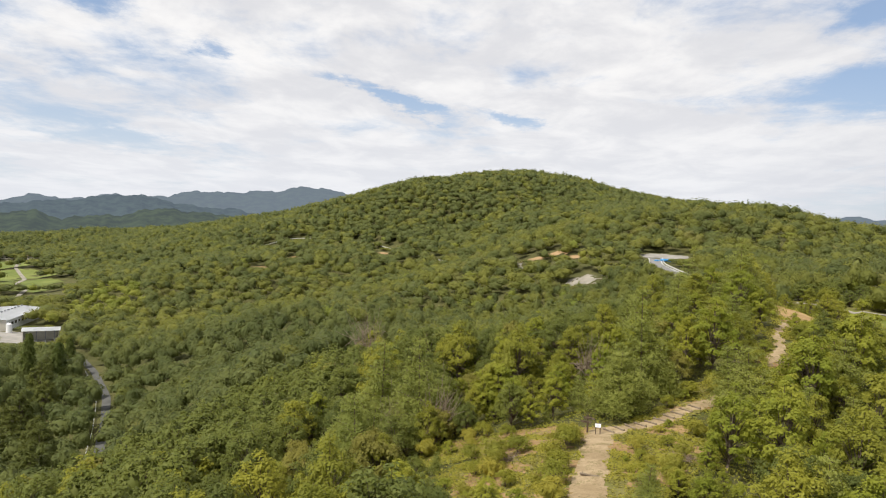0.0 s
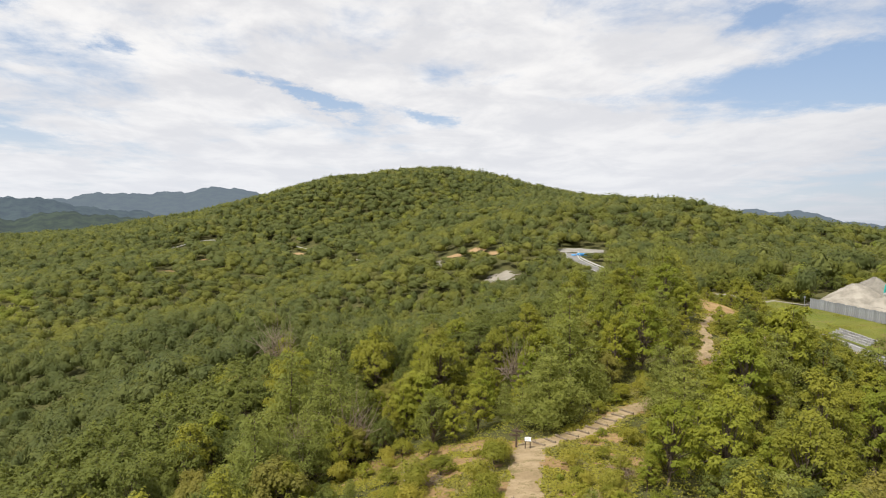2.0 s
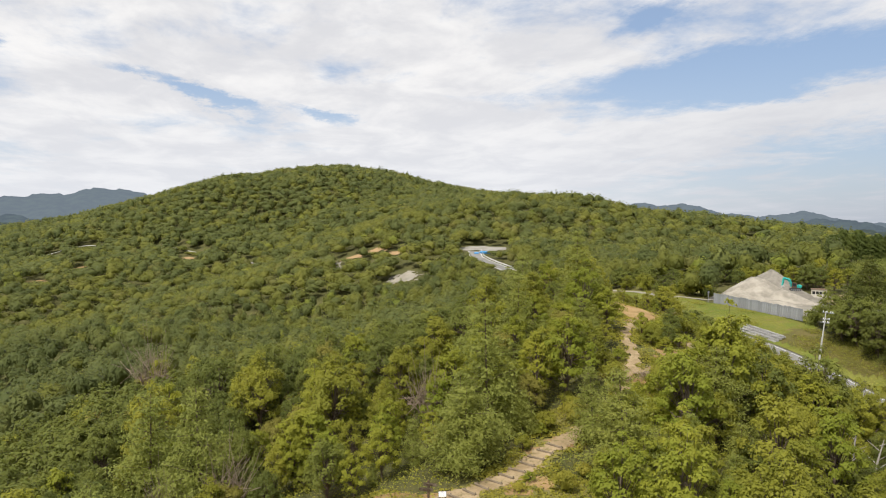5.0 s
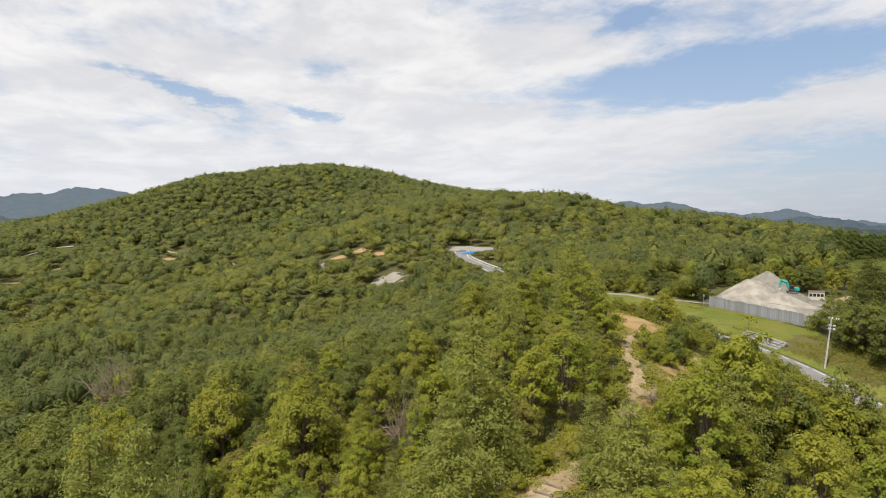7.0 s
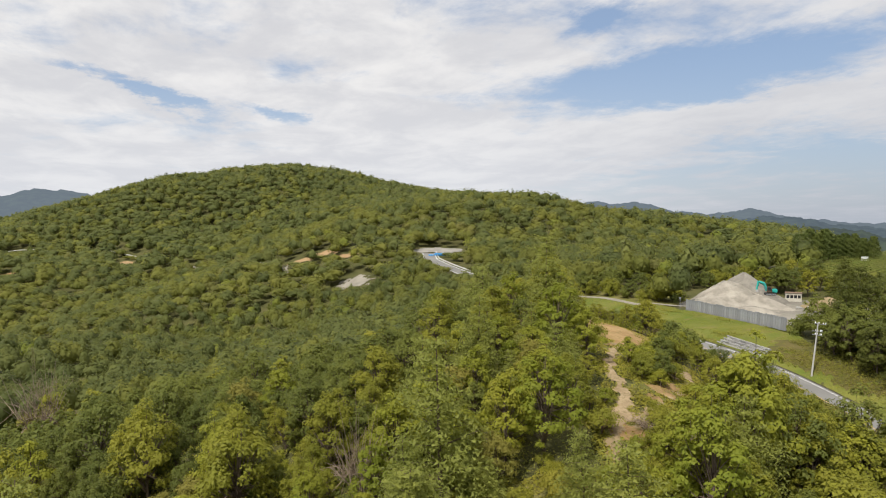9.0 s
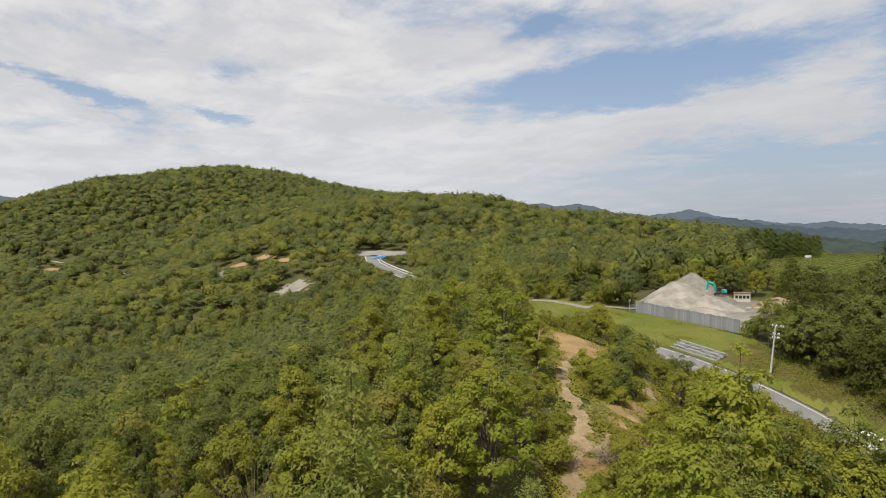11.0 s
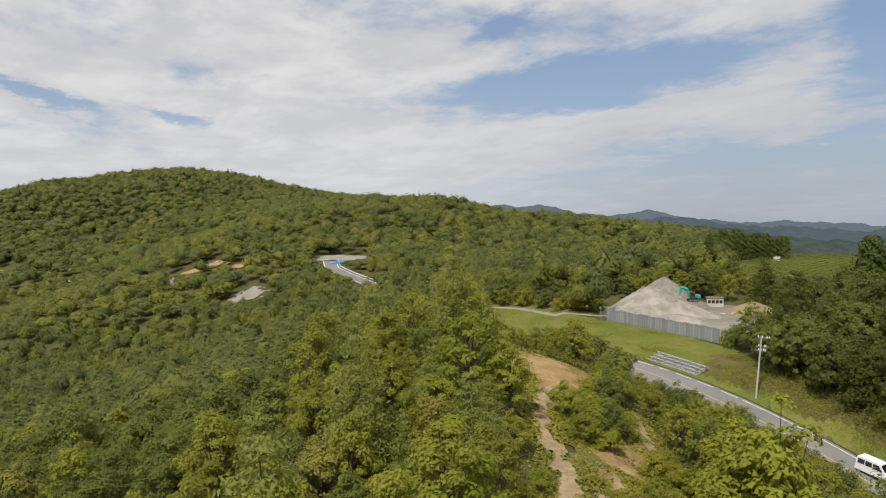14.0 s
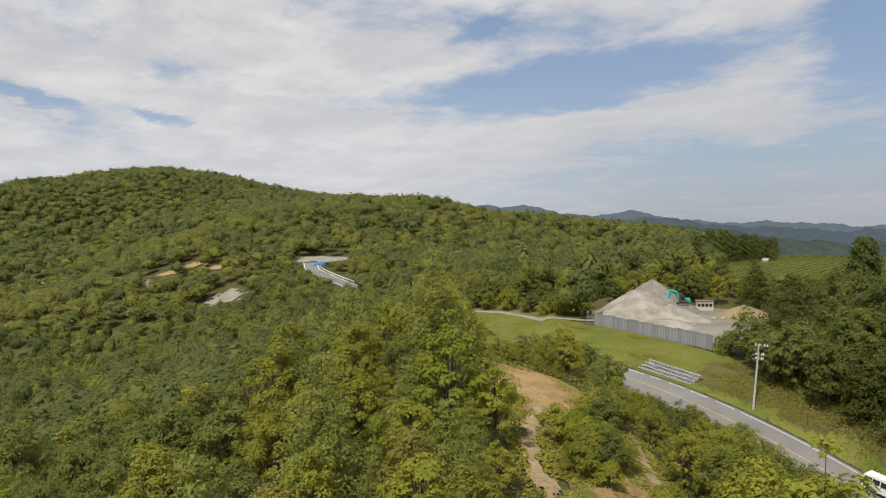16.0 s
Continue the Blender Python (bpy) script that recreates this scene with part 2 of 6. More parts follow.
M["yellow_line"] = plain("yellow_road_paint", (0.55, 0.33, 0.07), (0.62, 0.40, 0.11), 1.2, rough=0.7, bump=0.1)
M["black_earth"] = plain("leaf_filled_gutter", (0.045, 0.040, 0.028), (0.085, 0.075, 0.050), 0.8, bump=0.6)
M["concrete"] = plain("weathered_concrete", (0.36, 0.35, 0.33), (0.50, 0.49, 0.46), 0.8, bump=0.3)
M["steel"] = plain("galvanised_sheet", (0.215, 0.22, 0.235), (0.36, 0.37, 0.385), 0.7, rough=0.6, metal=0.0, bump=0.1, each=0.45)
M["log"] = plain("grey_log", (0.15, 0.115, 0.078), (0.25, 0.20, 0.145), 2.5, bump=0.8)
M["dark_wood"] = plain("dark_sign_wood", (0.075, 0.05, 0.035), (0.13, 0.09, 0.065), 3.0, bump=0.5)
M["white"] = plain("white_paint", (0.74, 0.74, 0.73), (0.82, 0.82, 0.81), 0.8, rough=0.5, bump=0.05)
M["roof_pale"] = plain("pale_roof_sheet", (0.58, 0.59, 0.60), (0.70, 0.71, 0.72), 0.15, rough=0.5, bump=0.05)
M["wall_cream"] = plain("cream_wall", (0.44, 0.41, 0.35), (0.56, 0.53, 0.46), 0.4, bump=0.1)
M["stone"] = plain("grey_stone", (0.25, 0.245, 0.24), (0.48, 0.47, 0.46), 0.9, bump=0.6)
M["teal"] = plain("teal_machine_paint", (0.02, 0.33, 0.29), (0.03, 0.40, 0.35), 1.0, rough=0.4, bump=0.05)
M["black"] = plain("black_rubber", (0.02, 0.02, 0.02), (0.04, 0.04, 0.04), 2.0, rough=0.8)
M["dark_glass"] = plain("dark_glass", (0.02, 0.022, 0.025), (0.03, 0.033, 0.036), 1.0, rough=0.08, bump=0.0)
M["blue_sheet"] = plain("blue_tarpaulin", (0.05, 0.28, 0.62), (0.08, 0.36, 0.72), 0.8, rough=0.45, bump=0.3)
M["red"] = plain("red_lamp", (0.45, 0.03, 0.02), (0.5, 0.05, 0.03), 2.0, rough=0.3)
M["lamp"] = plain("clear_lamp", (0.7, 0.7, 0.68), (0.8, 0.8, 0.78), 2.0, rough=0.15)


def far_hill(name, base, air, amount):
    """Hills kilometres off: woods whose surface glows bluish, with the haze put into it."""
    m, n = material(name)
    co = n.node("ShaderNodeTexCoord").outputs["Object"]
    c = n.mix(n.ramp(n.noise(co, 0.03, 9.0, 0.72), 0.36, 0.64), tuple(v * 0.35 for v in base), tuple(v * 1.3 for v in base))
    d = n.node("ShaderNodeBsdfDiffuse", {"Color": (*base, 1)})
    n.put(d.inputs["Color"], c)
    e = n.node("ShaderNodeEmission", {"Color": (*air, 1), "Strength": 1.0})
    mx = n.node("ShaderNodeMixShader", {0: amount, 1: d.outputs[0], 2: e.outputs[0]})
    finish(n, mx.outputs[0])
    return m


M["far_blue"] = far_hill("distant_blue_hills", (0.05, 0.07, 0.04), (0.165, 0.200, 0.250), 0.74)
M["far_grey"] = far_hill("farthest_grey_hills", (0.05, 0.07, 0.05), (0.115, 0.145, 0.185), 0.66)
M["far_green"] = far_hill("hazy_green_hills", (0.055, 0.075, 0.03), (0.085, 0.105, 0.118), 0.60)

# ---- shape of the land ----
BASE = -25.0
HILLS = []


def hill(x, y, rise, reach):
    """A rounded rise (or, with a minus sign, hollow) of the land."""
    HILLS.append((x, y, rise, reach))


hill(0, 1100, 75.2, 535)
hill(60, 105, 20.0, 86)
hill(-229, 304, -25.2, 107)
hill(400, 600, -7.1, 125)
hill(165, 260, 26.0, 51)
hill(-177, 791, 45.7, 141)
hill(-311, 560, -24.1, 111)
hill(-160, 80, -18.1, 50)
hill(75, 120, -2.8, 21)
hill(0, -150, 15.3, 90)
hill(700, 1200, -43.0, 245)
hill(90, 60, -10.9, 28)
hill(350, 350, -2.8, 85)
hill(500, 800, -31.0, 165)
hill(75, 185, -2.4, 31)
hill(34, 481, 13.8, 81)
hill(-600, 300, -2.5, 118)
hill(-300, -200, -17.5, 113)
hill(-130, 138, -2.6, 30)
hill(60, 90, -2.6, 15)
hill(0, 20, 6.6, 22)
hill(8, 108, 0.9, 14)
hill(900, 600, -23.6, 192)
hill(-500, 0, -17.2, 90)
hill(-5, 66, 3.7, 14)
hill(0, -40, 6.5, 13)
hill(-460, 416, -10.9, 108)
hill(-70, 60, -3.7, 14)
hill(-81, 247, 5.0, 42)
hill(10, 250, -5.7, 40)
hill(500, 300, -10.0, 102)
hill(220, 420, -24.6, 81)
hill(190, 572, -5.9, 103)
hill(300, 900, -23.7, 166)
hill(-955, 882, 2.7, 230)
hill(-150, -50, -5.3, 31)
hill(-20, 200, -0.1, 31)
hill(-212, 518, -1.5, 96)
hill(-70, 292, -20.5, 49)
hill(-194, 202, -8.1, 47)
hill(-100, 110, -10.4, 23)
hill(-646, 627, -21.0, 158)
hill(60, 0, -2.5, 34)
hill(-130, 225, 10.3, 42)
hill(-386, 799, 10.8, 155)
hill(56, 132, -7.1, 21)
hill(16, 124, 8.4, 17)
hill(-900, 1300, -17.7, 280)
hill(300, 150, 6.6, 58)
hill(150, -50, 3.5, 51)
hill(9, 86, 1.5, 11)
hill(-4, 48, 1.9, 11)
hill(-20, 103, 4.2, 14)
hill(-41, 540, 14.5, 92)
hill(14, 304, 11.1, 49)
hill(37, 220, 6.3, 35)
hill(-80, 149, 9.9, 26)
hill(-1200, 600, -13.3, 239)
hill(-70, 203, -6.0, 34)
hill(100, 150, 3.8, 28)
hill(-70, 404, 3.5, 68)
hill(-44, 102, 0.6, 15)
hill(200, 300, -20.1, 60)
hill(356, 475, -47.3, 103)
hill(-252, 455, 18.5, 89)
hill(-60, 0, 0.6, 12)
hill(0, -600, -5.1, 113)
hill(285, 510, 42.9, 100)
hill(-146, 158, -12.6, 35)
hill(108, 185, -3.1, 34)
hill(250, 350, 21.1, 73)
hill(-14, 117, -1.6, 16)
hill(20, 170, -2.0, 25)
hill(35, 100, -1.8, 14)
hill(11, 385, -4.2, 64)
hill(300, -200, 1.6, 68)
hill(-180, 379, -22.4, 71)
hill(-140, 341, 14.8, 61)
hill(-300, 1100, -18.9, 200)
hill(16, 97, 3.1, 12)
hill(-600, 300, -25.6, 197)
hill(60, 105, -4.1, 17)
hill(-65, 166, -6.6, 27)
hill(-157, 538, -24.0, 96)
hill(-45, 795, -8.0, 38)
hill(84, 535, 3.6, 34)
hill(181, 544, 4.0, 34)


# centre line of the mountain road below the meadow, and its height
ROAD_A = np.array((44.78, 155.85))
ROAD_DIR = np.array((0.4134, -0.9105))
ROAD_OUT = np.array((-ROAD_DIR[1], ROAD_DIR[0]))     # towards the meadow
ROAD_LANE = 3.54


def road_bend(s):
    """How far the road swings away from the meadow, s metres along it; at its upper end it turns off behind the thicket."""
    return np.where(s < 0, -0.010 * s ** 2, 0.00183 * np.clip(s, 0, 70) ** 2)


def road_place(s, off=0.0):
    """A point of the road s metres along it (0 beside the stone tiers), off metres towards the meadow."""
    s = np.asarray(s, float)
    p = ROAD_A + s[..., None] * ROAD_DIR + (off - road_bend(s))[..., None] * ROAD_OUT
    return p, road_height(s)


def road_sides(P):
    """How far along the road each of P lies, and how far to its side, towards the meadow."""
    s, off = (P - ROAD_A) @ ROAD_DIR, (P - ROAD_A) @ ROAD_OUT
    return s, off + np.where(s > 0, road_bend(s), 0.0)


def road_height(s):
    c = np.clip(s, -8, 52)
    return 3.46 - 0.082 * c - 0.0028 * c ** 2 - 0.25 * np.maximum(s - 52, 0)


def smooth(a, b, v):
    t = np.clip((v - a) / (b - a), 0, 1)
    return t * t * (3 - 2 * t)


def line_distance(P, pts):
    """How far each of P lies from a line of points, and how far along (0 to 1, by segment)."""
    best, along = np.full(len(P), 1e9), np.zeros(len(P))
    for i in range(len(pts) - 1):
        a, b = np.array(pts[i][:2], float), np.array(pts[i + 1][:2], float)
        t = np.clip(((P - a) @ (b - a)) / ((b - a) @ (b - a)), 0, 1)
        d = np.hypot(*(P - a - t[:, None] * (b - a)).T)
        near = d < best
        best[near], along[near] = d[near], i + t[near]
    return best, along


def ripple(P, size, seed=0.0):
    """Cheap smooth unevenness between -1 and 1."""
    x, y = P[:, 0] / size + seed, P[:, 1] / size - seed
    return (np.sin(x * 1.7 + 1.3 * np.sin(y * 1.1)) + np.sin(y * 2.1 + 1.7 * np.sin(x * 0.9 + 2)) + np.sin((x + y) * 3.3 + np.sin(x * 2.3 - y))) / 3


YARD = np.array((76.0, 190.0))
YARD_Z = 5.4
LOT_LINE = ((-3, 387, 10.6), (8, 386, 10.0))
LOT_ROAD = ((-3, 380, 9.6), (-2, 360, 7.6), (4, 338, 6.0), (14, 304, 4.0))


def ground(P):
    """Height of the land at each of P."""
    P = np.asarray(P, float).reshape(-1, 2)
    z = np.full(len(P), BASE)
    for x, y, rise, reach in HILLS:
        z += rise * np.exp(-((P[:, 0] - x) ** 2 + (P[:, 1] - y) ** 2) / (2 * reach ** 2))
    far = np.hypot(P[:, 0], P[:, 1] - 60)
    z += ripple(P, 14) * 0.35 + ripple(P, 60, 3) * np.clip((far - 150) / 300, 0, 1) * 3.0
    z += (-60 - z) * smooth(1100, 2200, far)
    # yard of the sand heap
    d = np.hypot((P[:, 0] - YARD[0]) / 22, (P[:, 1] - YARD[1]) / 30)
    z += (YARD_Z - z) * smooth(1.35, 0.85, d)
    # meadow between the yard's fence and the road
    s, off = road_sides(P)
    zr = road_height(s)
    span = smooth(-55, -25, s) * smooth(75, 60, s)
    zm = zr + (np.clip(off, 0, 30) / 22) * np.clip(5.4 - zr, 0.6, 9)
    z += (np.minimum(zm, 5.6 + 0 * zm) - z) * span * smooth(1.0, 4.0, off) * smooth(26, 12, off)
    z += (zr - 0.03 - z) * span * smooth(7.8, 4.4, np.abs(off + np.where(s < 0, road_bend(s), 0.0)))
    # lay-by and road on the far slope
    d, _ = line_distance(P, LOT_LINE)
    z += (9.6 + 0.13 * np.clip(P[:, 1] - 377, -4, 22) - z) * smooth(20, 11, d)
    d, k = line_distance(P, LOT_ROAD)
    zl = np.interp(k, range(len(LOT_ROAD)), [p[2] for p in LOT_ROAD])
    z += (zl - z) * smooth(12, 5, d) * smooth(8, 14, np.hypot(P[:, 0], P[:, 1] - 390))
    # floor of the side valley, with its lane and works
    d, k = line_distance(P, VALLEY_LANE)
    zl = np.interp(k, range(len(VALLEY_LANE)), [p[2] for p in VALLEY_LANE])
    z += (zl - z) * smooth(16, 5, d)
    d = np.hypot(P[:, 0] + 300, P[:, 1] - 270)
    z += (-36.0 - z) * smooth(72, 46, d)
    return z


VALLEY_LANE = ((-255, 245, -36.0), (-215, 222, -35.0), (-192, 204, -34.2), (-168, 184, -36.2), (-145, 158, -37.2), (-127, 136, -37.0), (-110, 110, -36.0))
TRAIL = ((-3, 28), (-4.2, 48), (-4.6, 60), (-4.6, 66.3), (-2.0, 68.8), (0.3, 71), (3.2, 74.6), (5.6, 77.2), (6.8, 78.8))
KNOLL_TRAIL = ((10.8, 82.5), (12.2, 88.0), (14.2, 93), (14.7, 98), (15.4, 103), (17.2, 107.6), (19.2, 112), (20.5, 118))
SIDE_TRAIL = ((14.5, 90), (17.2, 93), (20.2, 96.5), (23.2, 100.5), (23.4, 104), (24.5, 107))


# ---- mesh helpers ----
def soup(verts, faces, mats=None):
    """A mesh from arrays of corners and faces of four corners (of three, where the fourth is -1)."""
    me = bpy.data.meshes.new("mesh")
    verts, faces = np.asarray(verts, np.float32), np.asarray(faces, np.int32)
    sizes = np.where(faces[:, 3] < 0, 3, 4)
    flat = faces.ravel()
    flat = flat[flat >= 0]
    me.vertices.add(len(verts))
    me.vertices.foreach_set("co", verts.ravel())
    me.loops.add(len(flat))
    me.loops.foreach_set("vertex_index", flat)
    me.polygons.add(len(faces))
    me.polygons.foreach_set("loop_start", np.concatenate([[0], np.cumsum(sizes)[:-1]]).astype(np.int32))
    if mats is not None:
        me.polygons.foreach_set("material_index", np.asarray(mats, np.int32))
    me.update(calc_edges=True)
    return me


def with_mats(me, *mats):
    for m in mats:
        me.materials.append(m)
    return me


def shade_smooth(me):
    me.polygons.foreach_set("use_smooth", np.ones(len(me.polygons), bool))
    return me


def from_bm(bm, mat):
    me = bpy.data.meshes.new("mesh")
    bm.to_mesh(me)
    bm.free()
    me.materials.append(mat)
    return me


def part(name, data, mat, parent, label=""):
    """Links a bmesh (or a mesh) as one part of a thing."""
    if isinstance(data, bmesh.types.BMesh):
        data = from_bm(data, mat)
    elif mat is not None and not data.materials:
        data.materials.append(mat)
    ob = new(name, data)
    ob.parent = parent
    return tagged(ob, label)


def thing(name, label, category, group="", m=None, kind=""):
    ob = new(name)
    ob.empty_display_size = 0.3
    if m is not None:
        ob.matrix_world = m
    return tagged(ob, label, category, group, kind)


def box(bm, x, y, z, sx, sy, sz, m=None, bevel=0.0):
    """A block centred at x, y with its foot at z."""
    r = bmesh.ops.create_cube(bm, size=1.0, matrix=(m or Matrix()) @ Matrix.Translation((x, y, z + sz / 2)) @ Matrix.Diagonal((sx, sy, sz, 1)))
    if bevel:
        es = list({e for v in r["verts"] for e in v.link_edges})
        bmesh.ops.bevel(bm, geom=es, offset=bevel, segments=1, affect="EDGES")
    return bm


def rod(bm, a, b, ra, rb=None, n=8):
    """A tapered round bar from a to b."""
    a, b = Vector(a), Vector(b)
    d = b - a
    m = Matrix.Translation((a + b) / 2) @ d.to_track_quat("Z", "Y").to_matrix().to_4x4()
    bmesh.ops.create_cone(bm, cap_ends=True, segments=n, radius1=ra, radius2=ra if rb is None else rb, depth=d.length, matrix=m)
    return bm


def on_ground(x, y):
    return float(ground([(x, y)])[0])


# ---- ground sheet ----
def in_meadow(P):
    s, off = road_sides(P)
    return np.minimum(smooth(-62, -48, s + 3 * ripple(P, 5)), smooth(70, 62, s)) * smooth(3.7, 4.2, off) * smooth(1.5, -1.5, off + 1.2 * ripple(P, 4, 2) - np.interp(s, (-60, 0, 6, 16, 30, 60), (24, 24, 18, 10.5, 8.0, 7.0))) * smooth(0.86, 1.02, np.hypot((P[:, 0] - 84) / 20, (P[:, 1] - 190) / 30))


def in_trail(P):
    d, k = line_distance(P, TRAIL)
    w = np.interp(k, range(len(TRAIL)), (1.7, 1.6, 1.3, 1.5, 1.05, 0.95, 0.9, 0.8, 0.4))
    a = w + 0.40 * ripple(P, 1.3) - d
    d, k = line_distance(P, KNOLL_TRAIL)
    w = np.interp(k, range(len(KNOLL_TRAIL)), (0.3, 0.7, 0.75, 0.5, 0.45, 0.6, 1.0, 1.5))
    b = w + 0.55 * ripple(P, 1.5, 2) - d
    d, k = line_distance(P, SIDE_TRAIL)
    c = np.interp(k, range(len(SIDE_TRAIL)), (0.35, 0.35, 0.3, 0.5, 0.5, 0.2)) + 0.6 * ripple(P, 1.6, 5) - d
    return np.maximum(np.maximum(a, b), c)


def in_clearing(P):
    """Rough grass and bare earth along the trail."""
    a = 8.0 - np.hypot((P[:, 0] + 7) / 1.3, (P[:, 1] - 58) / 1.35)
    a = np.maximum(a, 5.0 - np.hypot((P[:, 0] + 14.5) / 1.7, (P[:, 1] - 67.0) / 0.80))
    a = np.maximum(a, 3.6 - np.hypot(P[:, 0] - 2.2, (P[:, 1] - 65) / 2.0))
    a = np.maximum(a, 2.9 - np.hypot((P[:, 0] - 5.2) / 1.7, (P[:, 1] - 80.2) / 0.95))     # herbs above the top of the steps
    b = 5.0 - np.hypot((P[:, 0] - 19.8) / 0.85, (P[:, 1] - 103) / 3.0)
    d, _ = line_distance(P, TRAIL)
    return np.maximum(np.maximum(a, b), np.maximum(1.7 - d, 2.9 - np.hypot(P[:, 0] - 13.8, (P[:, 1] - 88.5) / 2.1))) + 1.1 * ripple(P, 2.6, 1)


def in_bare(P):
    """Where the grass is worn through: most of all along the foot of the pines."""
    d, _ = line_distance(P, ((-22, 71.0), (-15, 69.6), (-9, 68.2), (-5, 67.2)))
    d2, _ = line_distance(P, ((-17, 66), (-12.5, 60), (-11.5, 54)))
    strip = np.maximum(1.5 - d, 0.9 - d2) + 0.8 * ripple(P, 1.5, 3)
    loose = np.minimum(in_clearing(P) - 0.5, 0.9 * ripple(P, 2.2, 7) + 0.5 * ripple(P, 0.9, 2) + np.where(P[:, 0] < 0, -0.1, -0.25))
    return np.maximum(strip, loose)


def grid_axis(n, near, reach):
    """n+1 places from -reach to reach, near metres apart in the middle and ever wider outwards."""
    u = np.linspace(-1, 1, n + 1)
    lo, hi = 1.0, 14.0
    for _ in range(60):
        k = (lo + hi) / 2
        step = reach / math.sinh(k) * math.sinh(k * 2 / n)
        lo, hi = (k, hi) if step > near else (lo, k)
    return reach * np.sinh(k * u) / math.sinh(k)


def make_ground():
    ax, ay = 15 + grid_axis(300, 1.7, 4400), 95 + grid_axis(300, 1.7, 4400)
    X, Y = np.meshgrid(ax, ay)
    P = np.stack([X.ravel(), Y.ravel()], 1)
    z = ground(P) - 0.07
    z -= 0.25 * smooth(0.5, 1.3, in_trail(P)) + 0.35 * smooth(0.5, 0.9, in_meadow(P))
    i = np.arange(301 * 301).reshape(301, 301)
    q = np.stack([i[:-1, :-1], i[:-1, 1:], i[1:, 1:], i[1:, :-1]], -1).reshape(-1, 4)
    me = shade_smooth(with_mats(soup(np.column_stack([P, z]), q), M["floor"]))
    return tagged(new("ground", me), "hilly woodland ground of leaf litter and undergrowth", "ground", kind="structure")


def patch(name, mask, x0, x1, y0, y1, step, lift, mat, label, category, kind="structure", level=0.0):
    """A sheet that hugs the land where mask is above level."""
    nx, ny = int((x1 - x0) / step), int((y1 - y0) / step)
    X, Y = np.meshgrid(np.linspace(x0, x1, nx + 1), np.linspace(y0, y1, ny + 1))
    P = np.stack([X.ravel(), Y.ravel()], 1)
    rng = np.random.default_rng(5)
    P += rng.uniform(-0.3, 0.3, P.shape) * step
    m = mask(P) > level
    i = np.arange((nx + 1) * (ny + 1)).reshape(ny + 1, nx + 1)
    q = np.stack([i[:-1, :-1], i[:-1, 1:], i[1:, 1:], i[1:, :-1]], -1).reshape(-1, 4)
    q = q[m[q].sum(1) >= 3]
    used = np.unique(q)
    back = np.zeros(len(P), int)
    back[used] = np.arange(len(used))
    V = np.column_stack([P[used], ground(P[used]) + lift])
    me = shade_smooth(with_mats(soup(V, back[q]), mat))
    return tagged(new(name, me), label, category, kind=kind)


make_ground()
patch("rough_grass", in_clearing, -32, 40, 26, 128, 0.5, 0.02, M["rough"], "rough yellowing grass along the hill trail", "grass")
patch("trail", in_trail, -12, 32, 26, 128, 0.35, 0.06, M["trail"], "trodden pale dirt hiking trail along the ridge", "trail")
patch("meadow", lambda P: in_meadow(P) - 0.5, 35, 90, 110, 215, 0.7, 0.06, M["grass"], "mown green grass bank above the road", "grass")
def in_verge(P):
    """The grassy slope between the road and the knoll."""
    s, off = road_sides(P)
    return np.minimum(np.minimum(s + 2, 15 - s) * 0.4, np.minimum(-4.0 - off, off + 9.9 - 0.10 * s)) + 0.9 * ripple(P, 2.5, 4)


def in_back(P):
    """The open grass behind the knoll."""
    return 1 - np.hypot((P[:, 0] - 34) / 13, (P[:, 1] - 174) / 17) + 0.12 * ripple(P, 4, 1)


def in_brown(P):
    """Where the bank above the road is darker and browner."""
    s, off = road_sides(P)
    return np.minimum(np.minimum((s - 8 - 2.5 * ripple(P, 6, 3)) * 0.2, off - 6.0), (in_meadow(P) - 0.5) * 4) + 0.8 * ripple(P, 3.2, 5)


patch("dry_bank", in_brown, 46, 90, 100, 165, 0.6, 0.10, M["dry_bank"], "dark brownish grass on the bank under the grove", "grass")
patch("back_meadow", in_back, 16, 54, 150, 198, 0.7, 0.045, M["grass"], "open green grass behind the knoll", "grass")
patch("verge", in_verge, 30, 62, 118, 165, 0.6, 0.07, M["grass"], "green grassy slope below the knoll beside the road", "grass")
patch("yard", lambda P: 1.0 - np.hypot((P[:, 0] - 77) / 20, (P[:, 1] - 190) / 29) - 0.05 * ripple(P, 4), 50, 105, 155, 225, 0.8, 0.03, M["works_floor"], "grey trampled floor of the sand yard", "yard")


# ---- trees: building blocks ----
def cards(rng, C, N, size, long=1.0, wide=1.0):
    """A leaf spray (a three-cornered flake) at each of C, facing about N."""
    n = len(C)
    N = N / (np.linalg.norm(N, axis=1, keepdims=True) + 1e-9)
    U = np.cross(N, rng.normal(size=(n, 3)))
    U /= np.linalg.norm(U, axis=1, keepdims=True) + 1e-9
    W = np.cross(N, U)
    s = (size * rng.uniform(0.65, 1.35, n))[:, None]
    V = np.stack([C - U * s * long * 1.05, C + (U * 0.75 * long - W * wide * rng.uniform(0.5, 0.8, (n, 1))) * s, C + (U * 0.62 * long + W * wide * 0.72) * s], 1)
    return V.reshape(-1, 3), np.column_stack([np.arange(3 * n).reshape(n, 3), np.full(n, -1)])


def shifted(faces, k):
    return np.where(faces < 0, -1, faces + k)


def join(chunks):
    """Joins (corners, faces) pairs."""
    V, Q, k = [], [], 0
    for v, q in chunks:
        V.append(v)
        Q.append(shifted(q, k))
        k += len(v)
    return np.concatenate(V), np.concatenate(Q)


